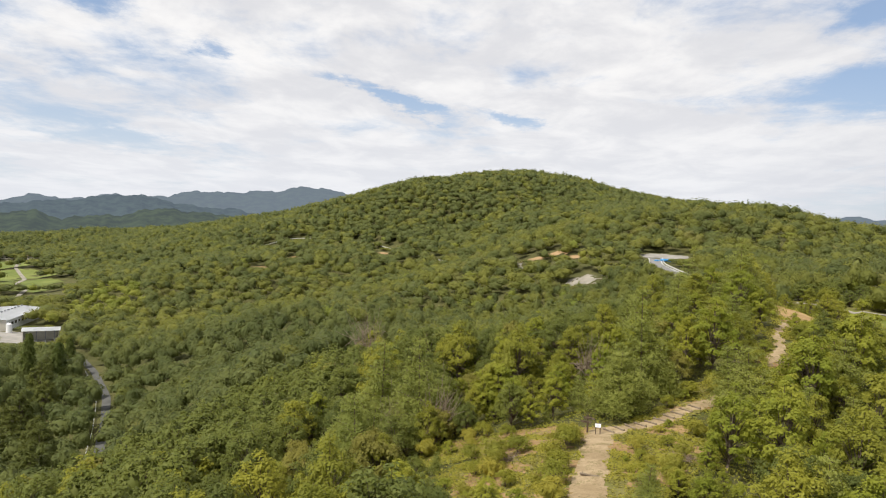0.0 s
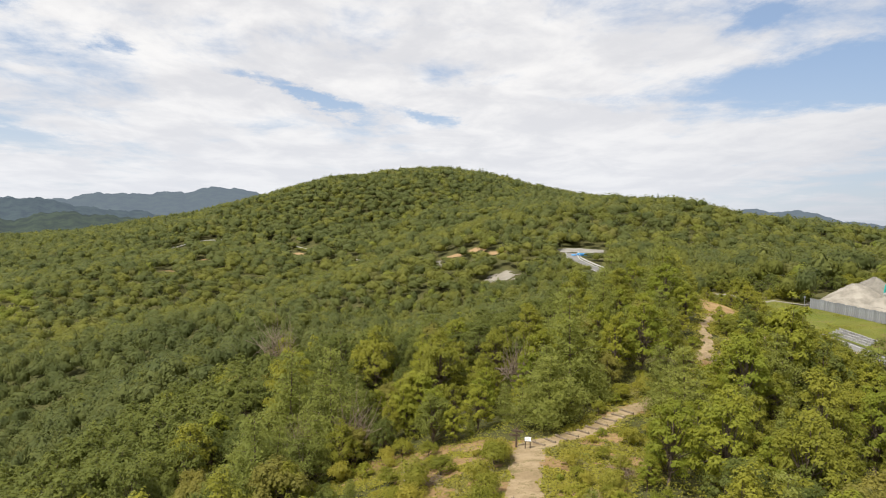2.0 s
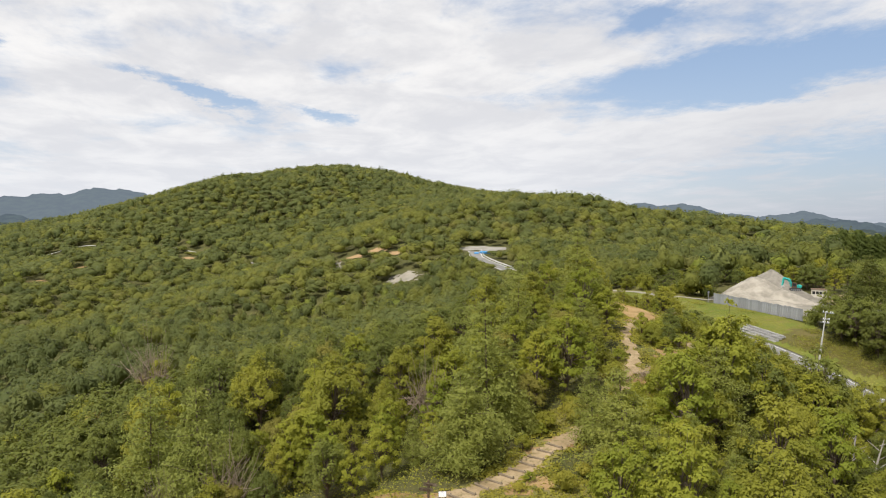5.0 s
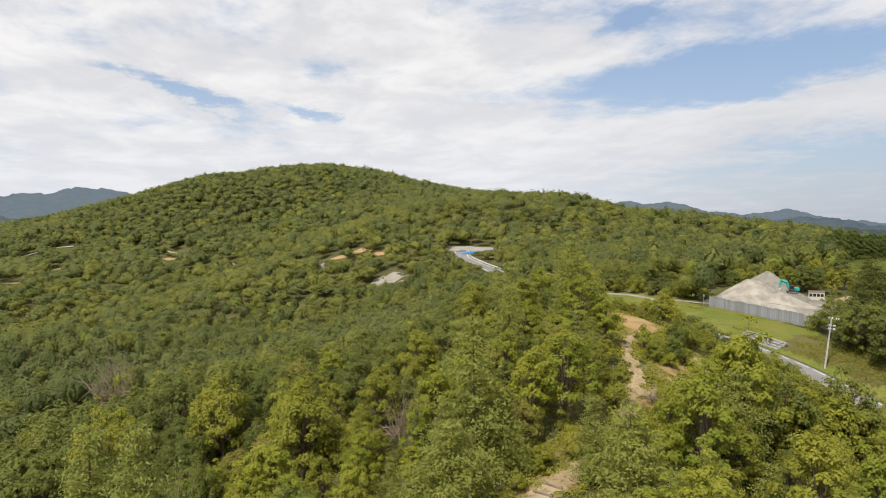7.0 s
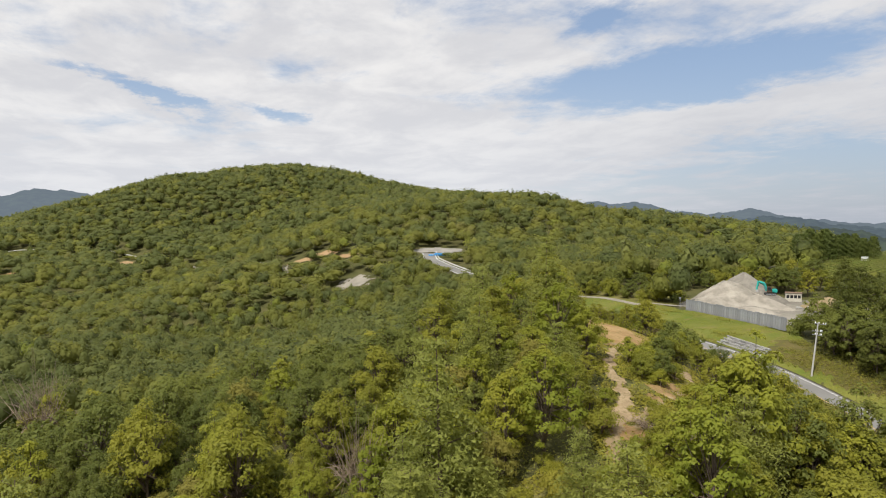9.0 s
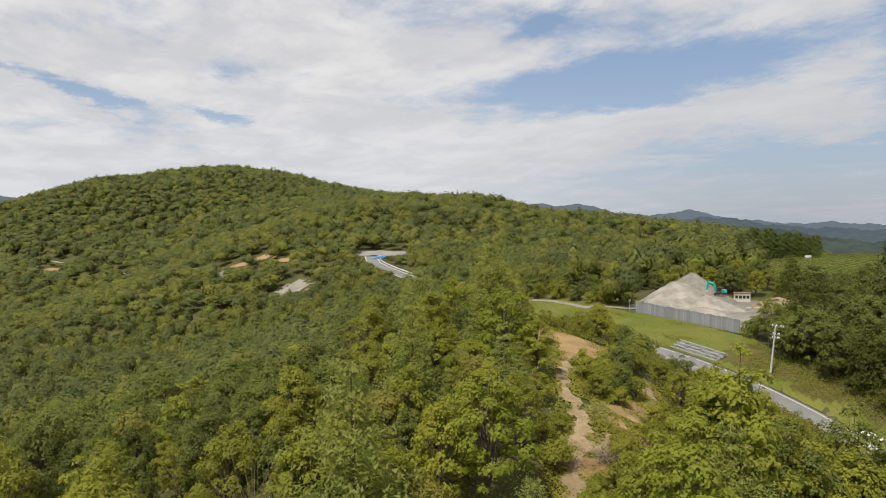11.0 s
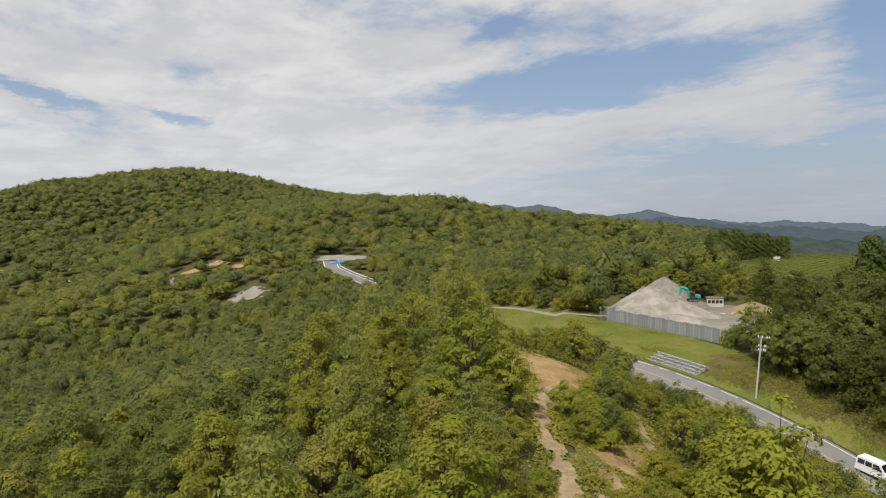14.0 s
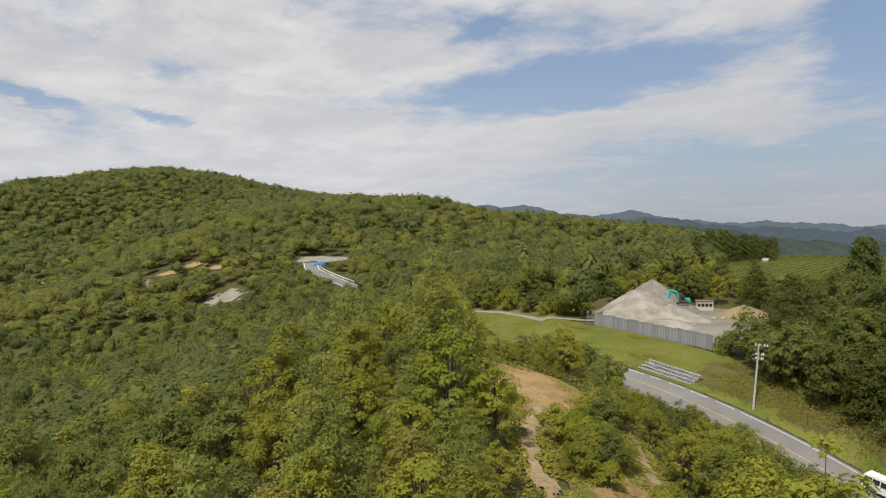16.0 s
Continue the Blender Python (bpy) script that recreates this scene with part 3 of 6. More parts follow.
def tubes(segs, n=5):
    """Tapered limbs from (a, b, ra, rb) rows."""
    out = []
    t = np.arange(n) * 2 * math.pi / n
    for a, b, ra, rb in segs:
        a, b = np.array(a, float), np.array(b, float)
        d = (b - a) / (np.linalg.norm(b - a) + 1e-9)
        u = np.cross(d, (0.31, 0.9, 0.29))
        u /= np.linalg.norm(u)
        w = np.cross(d, u)
        ring = np.cos(t)[:, None] * u + np.sin(t)[:, None] * w
        V = np.concatenate([a + ring * ra, b + ring * rb])
        i = np.arange(n)
        j = (i + 1) % n
        out.append((V, np.stack([i, j, j + n, i + n], 1)))
    return join(out)


def broadleaf(seed, height, radius, leaves, size, clumps=16, low=0.30, skirt=0.42, peak=0.25, squash=0.85):
    """Limbs and leaf sprays of a leafy tree: separate domed tufts of leaves at the ends of the limbs, with dark gaps between them.
    peak: how much the crown narrows to its top; squash: how flat the tufts are."""
    rng = np.random.default_rng(seed)
    half = height * (1 - low) / 2
    mid = np.array((rng.normal() * 0.04 * height, rng.normal() * 0.04 * height, height * (1 + low) / 2))
    fork = np.array((mid[0] * 0.5, mid[1] * 0.5, height * (low * 0.8 + 0.10)))
    i = np.arange(clumps) + 0.5
    up = np.clip(1 - (0.98 + skirt) * i / clumps + rng.normal(size=clumps) * 0.09, -0.9, 1)
    a = i * 2.4 + rng.normal(size=clumps) * 0.35
    flat = np.sqrt(np.clip(1 - up ** 2, 0.0, 1)) * (1 - peak * np.clip(up, -0.3, 1))
    K = np.stack([np.cos(a) * flat, np.sin(a) * flat, up], 1)
    grown = rng.uniform(0.68, 1.06, clumps)
    grown[rng.uniform(size=clumps) < 0.22] *= 0.72
    tuft = radius * 1.42 / math.sqrt(clumps) * rng.uniform(0.72, 1.30, clumps)
    ends = mid + K * grown[:, None] * 0.84 * (radius, radius, half)
    segs = [((0, 0, -0.4), fork, 0.05 + height * 0.018, 0.03 + height * 0.012), (fork, mid + (0, 0, half * 0.6), 0.03 + height * 0.012, 0.02)]
    segs += [(fork + (mid - fork) * rng.uniform(0, 0.9), e, 0.02 + height * 0.004, 0.010) for e in ends]
    own = rng.choice(clumps, leaves, p=tuft ** 2 / (tuft ** 2).sum())
    d = rng.normal(size=(leaves, 3))
    d /= np.linalg.norm(d, axis=1, keepdims=True)
    d[:, 2] = np.where(d[:, 2] < -0.25, -d[:, 2], d[:, 2])
    # each tuft leans outwards, and a few shoots stand out of it
    r = rng.uniform(0.62, 1.05, leaves) * np.where(rng.uniform(size=leaves) < 0.12, 1.28, 1.0)
    lobes = 1 + 0.20 * np.sin(d[:, 0] * 6 + own) * np.sin(d[:, 1] * 6 + 2 * own)
    P = ends[own] + d * (r * lobes * tuft[own])[:, None] * (1, 1, squash)
    P[:, 2] -= 0.10 * np.hypot(d[:, 0], d[:, 1]) * tuft[own]
    N = 1.0 * d + 0.45 * K[own] + (0, 0, 0.35) + rng.normal(size=(leaves, 3)) * 0.28
    limbs, crown = join([tubes(segs[:2], 6), tubes(segs[2:], 3)]), cards(rng, P, N, size)
    return limbs, join([core(rng, radius * 0.48, height * 0.80, low), crown]) if leaves < 2000 else crown


def pine(seed, height, radius, leaves, size):
    """Limbs and needle tufts of a young red pine: tiers of upswept boughs, thinning to the top."""
    leaves = int(leaves * 1.6)
    rng = np.random.default_rng(seed)
    lean = rng.normal(size=2) * 0.04
    segs = [((0, 0, -0.4), (lean[0] * height, lean[1] * height, height), 0.04 + height * 0.014, 0.02)]
    tiers, C, N, boughs = 11, [], [], []
    for i in range(tiers):
        f = 0.06 + 0.90 * i / (tiers - 1)
        count = 7 if i < 7 else 5
        for j in range(count):
            a = j * 2 * math.pi / count + i * 0.9 + rng.uniform(-0.35, 0.35)
            ln = radius * (1.06 - f) ** 0.62 * rng.uniform(0.66, 1.15)
            s = np.array((lean[0] * height * f, lean[1] * height * f, height * f))
            e = s + (math.cos(a) * ln, math.sin(a) * ln, ln * rng.uniform(0.05, 0.40))
            boughs.append((s, e, ln))
    total = sum(b[2] for b in boughs)
    for s, e, ln in boughs:
        segs.append((s, e, 0.03, 0.01))
        k = max(4, int(leaves * ln / total))
        t = rng.uniform(0.20, 1.08, k) ** 0.75
        p = s + (e - s) * t[:, None] + rng.normal(size=(k, 3)) * (0.17 * ln + 0.08) * (1, 1, 0.50)
        C.append(p)
        N.append(rng.normal(size=(k, 3)) * 0.5 + (0, 0, 0.75) + 0.5 * (e - s) / ln)
    return join([tubes(segs[:1], 6), tubes(segs[1::2], 3)]), cards(rng, np.concatenate(C), np.concatenate(N), size * 1.0, 1.2, 0.72)


def cedar(seed, height, radius, leaves, size):
    """A narrow dense conifer."""
    rng = np.random.default_rng(seed)
    f = rng.uniform(0.08, 1.0, leaves) ** 0.85
    a = rng.uniform(0, 2 * math.pi, leaves)
    r = radius * (1.03 - f) ** 0.38 * rng.uniform(0.55, 1.05, leaves) * (1 + 0.22 * np.sin(a * 5 + f * 31))
    C = np.stack([np.cos(a) * r, np.sin(a) * r, f * height], 1)
    N = np.stack([np.cos(a), np.sin(a), 0.55 + 0 * a], 1) + rng.normal(size=(leaves, 3)) * 0.4
    return tubes([((0, 0, -0.4), (0, 0, height * 0.97), 0.05 + height * 0.012, 0.02)]), cards(rng, C, N, size, 1.2)


def bare_bush(seed, height, radius, twigs):
    rng = np.random.default_rng(seed)
    segs = []
    for i in range(twigs):
        a, t = rng.uniform(0, 2 * math.pi), rng.uniform(0.2, 1.0)
        m = np.array((math.cos(a) * radius * t * 0.4, math.sin(a) * radius * t * 0.4, height * 0.45))
        e = m + (math.cos(a + rng.normal() * 0.5) * radius * t * 0.6, math.sin(a + rng.normal() * 0.5) * radius * t * 0.6, height * rng.uniform(0.2, 0.55))
        segs += [((0, 0, -0.2), m, 0.035, 0.022), (m, e, 0.022, 0.008)]
        for _ in range(3):
            segs.append((m + (e - m) * rng.uniform(0.2, 0.8), e + rng.normal(size=3) * 0.45, 0.012, 0.006))
    return tubes(segs, 3)


def core(rng, radius, height, low):
    """The dim inside of a far crown: an uneven dome of twenty faces."""
    g = np.array([(x, y, z) for x in (-1, 0, 1) for y in (-1, 0, 1) for z in (-1, 0, 1)], float)
    idx = {tuple(v): i for i, v in enumerate(g)}
    d = g / np.maximum(np.linalg.norm(g, axis=1, keepdims=True), 1)
    V = d * rng.uniform(0.72, 1.0, len(g))[:, None] * (radius, radius, height * (1 - low) / 2) + (0, 0, height * (1 + low) / 2)
    Q = []
    for ax in range(3):
        for sg in (-1, 1):
            if ax == 2 and sg < 0:
                continue
            b, c = [k for k in range(3) if k != ax]
            for p in (-1, 0):
                for q in (-1, 0):
                    f = []
                    for dp, dq in ((0, 0), (1, 0), (1, 1), (0, 1)):
                        v = [0, 0, 0]
                        v[ax], v[b], v[c] = sg, p + dp, q + dq
                        f.append(idx[tuple(v)])
                    Q.append(f if (sg > 0) == (ax != 1) else f[::-1])
    return V, np.array(Q)


def dome_grid(cells):
    """Directions and faces of a ball without its underside, from a cube whose faces have cells by cells squares."""
    idx, D, Q = {}, [], []

    def at(v):
        if v not in idx:
            idx[v] = len(D)
            D.append(np.array(v, float) / np.linalg.norm(v))
        return idx[v]
    t = [-cells + 2 * k for k in range(cells + 1)]
    for ax, sg in ((0, -1), (0, 1), (1, -1), (1, 1), (2, 1)):
        b, c = [k for k in range(3) if k != ax]
        for p in range(cells):
            for q in range(cells):
                f = []
                for dp, dq in ((0, 0), (1, 0), (1, 1), (0, 1)):
                    v = [0, 0, 0]
                    v[ax], v[b], v[c] = sg * cells, t[p + dp], t[q + dq]
                    f.append(at(tuple(v)))
                Q.append(f if (sg > 0) == (ax != 1) else f[::-1])
    return np.array(D), np.array(Q)


def far_crown(seed, leaves, size, pointed=False, clumps=11, cells=3):
    """A crown one metre in radius and about two high, for woods in the distance: a body of swelling tufts, with leaf sprays standing out of it."""
    rng = np.random.default_rng(seed)
    i = np.arange(clumps) + 0.5
    up = np.clip(1 - 1.15 * i / clumps + rng.normal(size=clumps) * 0.08, -0.3, 1)
    a = i * 2.4 + seed + rng.normal(size=clumps) * 0.3
    flat = np.sqrt(1 - up ** 2)
    K = np.stack([np.cos(a) * flat, np.sin(a) * flat, up], 1) * rng.uniform(0.50, 0.74, (clumps, 1))
    tuft = 1.25 / math.sqrt(clumps) * rng.uniform(0.8, 1.25, clumps)
    D, Q = dome_grid(cells)

    def reach(d):
        """How far the tufts reach out along each of d."""
        k = d @ K.T
        inside = k ** 2 - (K ** 2).sum(1) + tuft ** 2
        return np.maximum(np.where(inside > 0, k + np.sqrt(np.maximum(inside, 0)), 0.0).max(1), 0.52)
    V = D * (reach(D) * rng.uniform(0.68, 0.90, len(D)))[:, None] * (1, 1, 0.95) + (0, 0, 1.0)
    d = rng.normal(size=(leaves, 3))
    d[:, 2] = np.abs(d[:, 2]) * 1.1 - 0.25
    d /= np.linalg.norm(d, axis=1, keepdims=True)
    C = d * (reach(d) * rng.uniform(0.80, 1.12, leaves))[:, None] * (1, 1, 0.95) + (0, 0, 1.0)
    if pointed:
        k = np.clip(1.35 - C[:, 2] * 0.55, 0.12, 1.1)
        C[:, :2] *= k[:, None]
        C[:, 2] *= 1.35
        kv = np.clip(1.3 - V[:, 2] * 0.55, 0.1, 1.0)
        V[:, :2] *= kv[:, None]
        V[:, 2] *= 1.25
    return join([(V, Q), cards(rng, C, d * 1.2 + (0, 0, 0.30) + rng.normal(size=(leaves, 3)) * 0.22, size)])


def planted(templates, P, scale, heights, rng):
    """Many crowns in one (corners, faces) pair: one of the templates at each of P."""
    out = []
    pick = rng.integers(0, len(templates), len(P))
    turn = rng.uniform(0, 2 * math.pi, len(P))
    for k, (V, Q) in enumerate(templates):
        sel = np.nonzero(pick == k)[0]
        if not len(sel):
            continue
        c, s = np.cos(turn[sel])[:, None], np.sin(turn[sel])[:, None]
        sc = scale[sel][:, None]
        x = (V[None, :, 0] * c - V[None, :, 1] * s) * sc + P[sel, 0][:, None]
        y = (V[None, :, 0] * s + V[None, :, 1] * c) * sc + P[sel, 1][:, None]
        z = V[None, :, 2] * heights[sel][:, None] + P[sel, 2][:, None]
        n = len(V)
        out.append((np.stack([x, y, z], -1).reshape(-1, 3), shifted(np.repeat(Q[None], len(sel), 0), (np.arange(len(sel)) * n)[:, None, None]).reshape(-1, 4)))
    return join(out)


# ---- where trees may stand ----
def kept_clear(P, margin=0.0):
    """True where roads, yards, buildings or the trail keep trees away."""
    bad = in_trail(P) > -0.9 - margin
    bad |= in_clearing(P) > 0.6 - margin
    s, off = road_sides(P)
    bad |= (s > -60) & (s < 80) & (np.abs(off + np.where(s < 0, road_bend(s), 0.0)) < 5.8 + margin)
    bad |= in_meadow(P) > 0.25
    bad |= in_verge(P) > 0.3
    bad |= in_back(P) > 0.0
    bad |= np.hypot((P[:, 0] - 20.2) / 4.6, (P[:, 1] - 115.5) / 5.6) < 1.0
    bad |= np.hypot((P[:, 0] - 77) / (21 + margin), (P[:, 1] - 190) / (30 + margin)) < 1.0
    bad |= line_distance(P, LOT_LINE)[0] < 8 + margin
    bad |= line_distance(P, LOT_ROAD)[0] < 5.5 + margin
    bad |= line_distance(P, VALLEY_LANE)[0] < 2.0 + margin
    h = P - (-318.7, 277.6)
    u, v = h @ (-0.485, 0.875), h @ (-0.875, -0.485)
    bad |= (np.abs(u) < 27 + margin) & (v > -14) & (v < 13) | (np.hypot(P[:, 0] + 266, P[:, 1] - 247) < 13 + margin) | (np.hypot((P[:, 0] + 280) / 26, (P[:, 1] - 250) / 14) < 1)     # works
    bad |= (line_distance(P, HILL_ROAD)[0] < 2.5) | (line_distance(P, HILL_ROAD_EAST)[0] < 2.5)
    for x, y, r in BARE_SPOTS:
        bad |= np.hypot(P[:, 0] - x, P[:, 1] - y) < r + margin
    bad |= TEA(P) > 0
    bad |= np.hypot(P[:, 0] + 3.4, P[:, 1] - 72.6) < 3.4 + margin     # round the tall pine
    bad |= np.hypot((P[:, 0] - 152) / 46, (P[:, 1] - 266) / 52) < 1.0     # cleared so no crowns show over the tea rise in the camera's view
    return bad


def TEA(P):
    """The tea field on the rise behind the yard."""
    return 1.0 - np.hypot((P[:, 0] - 141) / 31, (P[:, 1] - 235) / 25)


FIELD = ((-548, 478, 36), (-490, 444, 30), (-450, 421, 22), (-409, 361, 22), (-372, 336, 14), (-610, 530, 38), (-520, 500, 18))
HILL_ROAD = ((-374, 586), (-364, 595), (-353, 602), (-339, 610), (-320, 613))
HILL_ROAD_EAST = ((-251, 590), (-224, 570), (-201, 549), (-172, 518), (-149, 491), (-127, 470), (-110, 455), (-98, 434), (-86, 414), (-78, 400), (-73, 387))
SCARS = ((-226, 552, 9, "orange"), (-299, 482, 8, "soil"), (-298, 533, 6, "soil"), (-290, 545, 5, "soil"), (-173, 346, 6, "soil"), (-285, 475, 5, "orange"), (-262, 596, 6, "soil"))
BAMBOO = ((-309, 338, 20), (-293, 314, 17), (-325, 366, 15))
BARE_SPOTS = [(-36, 355, 8.5), (-40, 348, 7), (-59, 407, 7), (-70, 404, 6), (-46, 396, 5)] + list(FIELD) + [c[:3] for c in SCARS]


# camera sightlines, trees lowered under them: eye, then places (x, y, z, half width)
SIGHTLINES = (
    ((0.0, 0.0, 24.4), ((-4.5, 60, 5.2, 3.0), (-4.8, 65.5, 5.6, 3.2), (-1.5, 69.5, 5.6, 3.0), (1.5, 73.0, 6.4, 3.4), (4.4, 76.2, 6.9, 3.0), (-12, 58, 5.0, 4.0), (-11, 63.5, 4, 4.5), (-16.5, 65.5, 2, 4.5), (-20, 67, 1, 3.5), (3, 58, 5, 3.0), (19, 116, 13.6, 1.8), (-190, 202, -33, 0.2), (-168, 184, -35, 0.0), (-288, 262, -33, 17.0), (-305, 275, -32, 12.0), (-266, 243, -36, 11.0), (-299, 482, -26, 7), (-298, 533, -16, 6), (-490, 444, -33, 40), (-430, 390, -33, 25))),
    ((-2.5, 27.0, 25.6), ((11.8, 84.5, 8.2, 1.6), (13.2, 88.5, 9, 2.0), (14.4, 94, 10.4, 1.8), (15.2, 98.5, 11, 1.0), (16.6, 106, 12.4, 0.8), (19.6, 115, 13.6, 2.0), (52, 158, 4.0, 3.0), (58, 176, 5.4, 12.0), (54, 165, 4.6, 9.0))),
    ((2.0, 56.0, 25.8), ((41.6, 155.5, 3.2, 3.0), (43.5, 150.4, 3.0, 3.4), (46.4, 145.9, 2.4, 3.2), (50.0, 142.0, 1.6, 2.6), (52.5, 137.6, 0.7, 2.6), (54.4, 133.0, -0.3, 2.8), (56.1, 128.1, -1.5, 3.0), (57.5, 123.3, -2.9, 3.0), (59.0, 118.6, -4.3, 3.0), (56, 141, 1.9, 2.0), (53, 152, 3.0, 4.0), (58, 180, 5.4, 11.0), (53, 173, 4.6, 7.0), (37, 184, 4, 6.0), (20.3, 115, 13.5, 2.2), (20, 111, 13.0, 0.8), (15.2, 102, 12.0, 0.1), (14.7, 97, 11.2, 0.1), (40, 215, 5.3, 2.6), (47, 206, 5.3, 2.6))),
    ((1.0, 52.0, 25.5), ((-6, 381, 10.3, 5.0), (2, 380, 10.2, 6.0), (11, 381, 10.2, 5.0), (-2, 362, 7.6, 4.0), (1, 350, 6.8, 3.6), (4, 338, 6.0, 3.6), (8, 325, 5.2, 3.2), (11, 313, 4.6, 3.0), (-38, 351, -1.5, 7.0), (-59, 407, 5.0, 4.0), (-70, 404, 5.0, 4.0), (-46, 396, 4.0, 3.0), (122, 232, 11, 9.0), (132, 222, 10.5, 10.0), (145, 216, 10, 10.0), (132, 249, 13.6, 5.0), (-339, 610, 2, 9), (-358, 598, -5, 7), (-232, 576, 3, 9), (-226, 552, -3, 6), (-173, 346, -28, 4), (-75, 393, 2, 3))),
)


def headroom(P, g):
    """How tall a tree may be at each of P, land at g, to stay below the camera's sightlines."""
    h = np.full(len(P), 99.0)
    for eye, places in SIGHTLINES:
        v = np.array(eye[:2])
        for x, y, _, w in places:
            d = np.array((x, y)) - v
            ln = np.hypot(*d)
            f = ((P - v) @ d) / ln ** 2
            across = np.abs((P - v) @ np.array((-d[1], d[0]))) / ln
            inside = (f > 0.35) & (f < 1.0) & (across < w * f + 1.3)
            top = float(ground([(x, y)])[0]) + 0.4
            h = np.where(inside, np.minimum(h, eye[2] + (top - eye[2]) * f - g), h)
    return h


def scattered(rng, x0, x1, y0, y1, gap, keep):
    """Places on an uneven lattice about gap metres apart."""
    xs, ys = np.arange(x0, x1, gap), np.arange(y0, y1, gap)
    X, Y = np.meshgrid(xs, ys)
    X[1::2] += gap / 2
    P = np.stack([X.ravel(), Y.ravel()], 1) + rng.uniform(-0.55, 0.55, (X.size, 2)) * gap
    return P[keep(P)]


# ---- woods in the distance: uncountable, one object to a belt ----
def in_view(P, lo, hi, wide=0.99):
    """Inside the broad wedge of country that lies ahead, lo to hi metres off."""
    r = np.hypot(P[:, 0], P[:, 1] - 20)
    a = np.arctan2(P[:, 0], P[:, 1] - 20)
    east = (np.arctan2(P[:, 0] - 2, P[:, 1] - 58) < 0.80) & (P[:, 1] > 75) | (np.arctan2(P[:, 0] + 3, P[:, 1] - 27) < 0.74) & (P[:, 1] > 50) | (np.arctan2(P[:, 0], P[:, 1]) < 0.36)
    return (r >= lo) & (r < hi) & (a > -wide) & east


def hidden_behind_ridges(P, z):
    """True where land in between hides even the tree tops from a spot well above the trail."""
    hid = np.zeros(len(P), bool)
    for eye in (np.array((0.0, 10.0, 30.0)), np.array((2.0, 60.0, 30.0))):
        worst = np.full(len(P), -99.0)
        for f in np.linspace(0.25, 0.96, 22):
            p = eye[:2] + (P - eye[:2]) * f
            worst = np.maximum(worst, ground(p) + 5.0 - (eye[2] + (z + 13.0 - eye[2]) * f))
        hid = (worst > 0) if eye[1] < 20 else hid & (worst > 0)
    return hid


def woods(name, label, rng, P, radius, templates_by_mat, shares, tall, stretch=1.0):
    z = ground(P)
    seen = ~hidden_behind_ridges(P, z)
    P, z = P[seen], z[seen]
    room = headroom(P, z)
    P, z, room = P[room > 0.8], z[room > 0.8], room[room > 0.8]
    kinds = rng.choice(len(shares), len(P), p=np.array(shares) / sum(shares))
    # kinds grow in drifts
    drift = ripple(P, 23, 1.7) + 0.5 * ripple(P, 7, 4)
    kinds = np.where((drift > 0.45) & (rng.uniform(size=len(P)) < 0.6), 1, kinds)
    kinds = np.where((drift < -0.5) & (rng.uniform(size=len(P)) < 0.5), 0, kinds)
    kinds = np.where((P[:, 0] < -10) & (P[:, 1] < 270) & (rng.uniform(size=len(P)) < 0.45), 1, kinds)     # dark crowns stand for evergreens and for shade west of the ridge
    for x, y, rr in BAMBOO:
        kinds = np.where(np.hypot(P[:, 0] - x, P[:, 1] - y) < rr, 2, kinds)
    kinds = np.where((P[:, 0] < -60) & (P[:, 1] < 215) & (rng.uniform(size=len(P)) < 0.85), 1, kinds)     # shade of the side valley, put in as dark crowns
    chunks, mats = [], []
    for k, (key, temps, slim, high) in enumerate(templates_by_mat):
        sel = np.nonzero(kinds == k)[0]
        if not len(sel):
            continue
        rad = radius * rng.uniform(0.72, 1.28, len(sel)) * slim
        hgt = tall * rng.uniform(0.78, 1.25, len(sel)) * high / 2.05
        grand = 1 + 0.30 * ((P[sel, 0] > 56) & (P[sel, 1] < 300))     # old trees round the yard
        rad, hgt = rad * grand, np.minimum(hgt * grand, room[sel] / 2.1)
        rad = np.minimum(rad, np.maximum(hgt * 2.0, 1.2))
        v, q = planted(temps, np.column_stack([P[sel], z[sel] + 0.1]), rad, hgt, rng)
        chunks.append((v, q))
        mats.append(np.full(len(q), k))
    V, Q = join(chunks)
    me = with_mats(soup(V, Q, np.concatenate(mats)), *[M[t[0]] for t in templates_by_mat])
    me.polygons.foreach_set("use_smooth", Q[:, 3] >= 0)
    return tagged(new(name, me), label, "forest", kind="stuff")


def in_grove(P):
    """Round the yard, where the old trees stand one by one."""
    return ((P[:, 0] > 61) & (P[:, 0] < 113) & (P[:, 1] > 108) & (P[:, 1] < 232)) | ((P[:, 0] > 28) & (P[:, 0] <= 61) & (P[:, 1] > 203) & (P[:, 1] < 236))


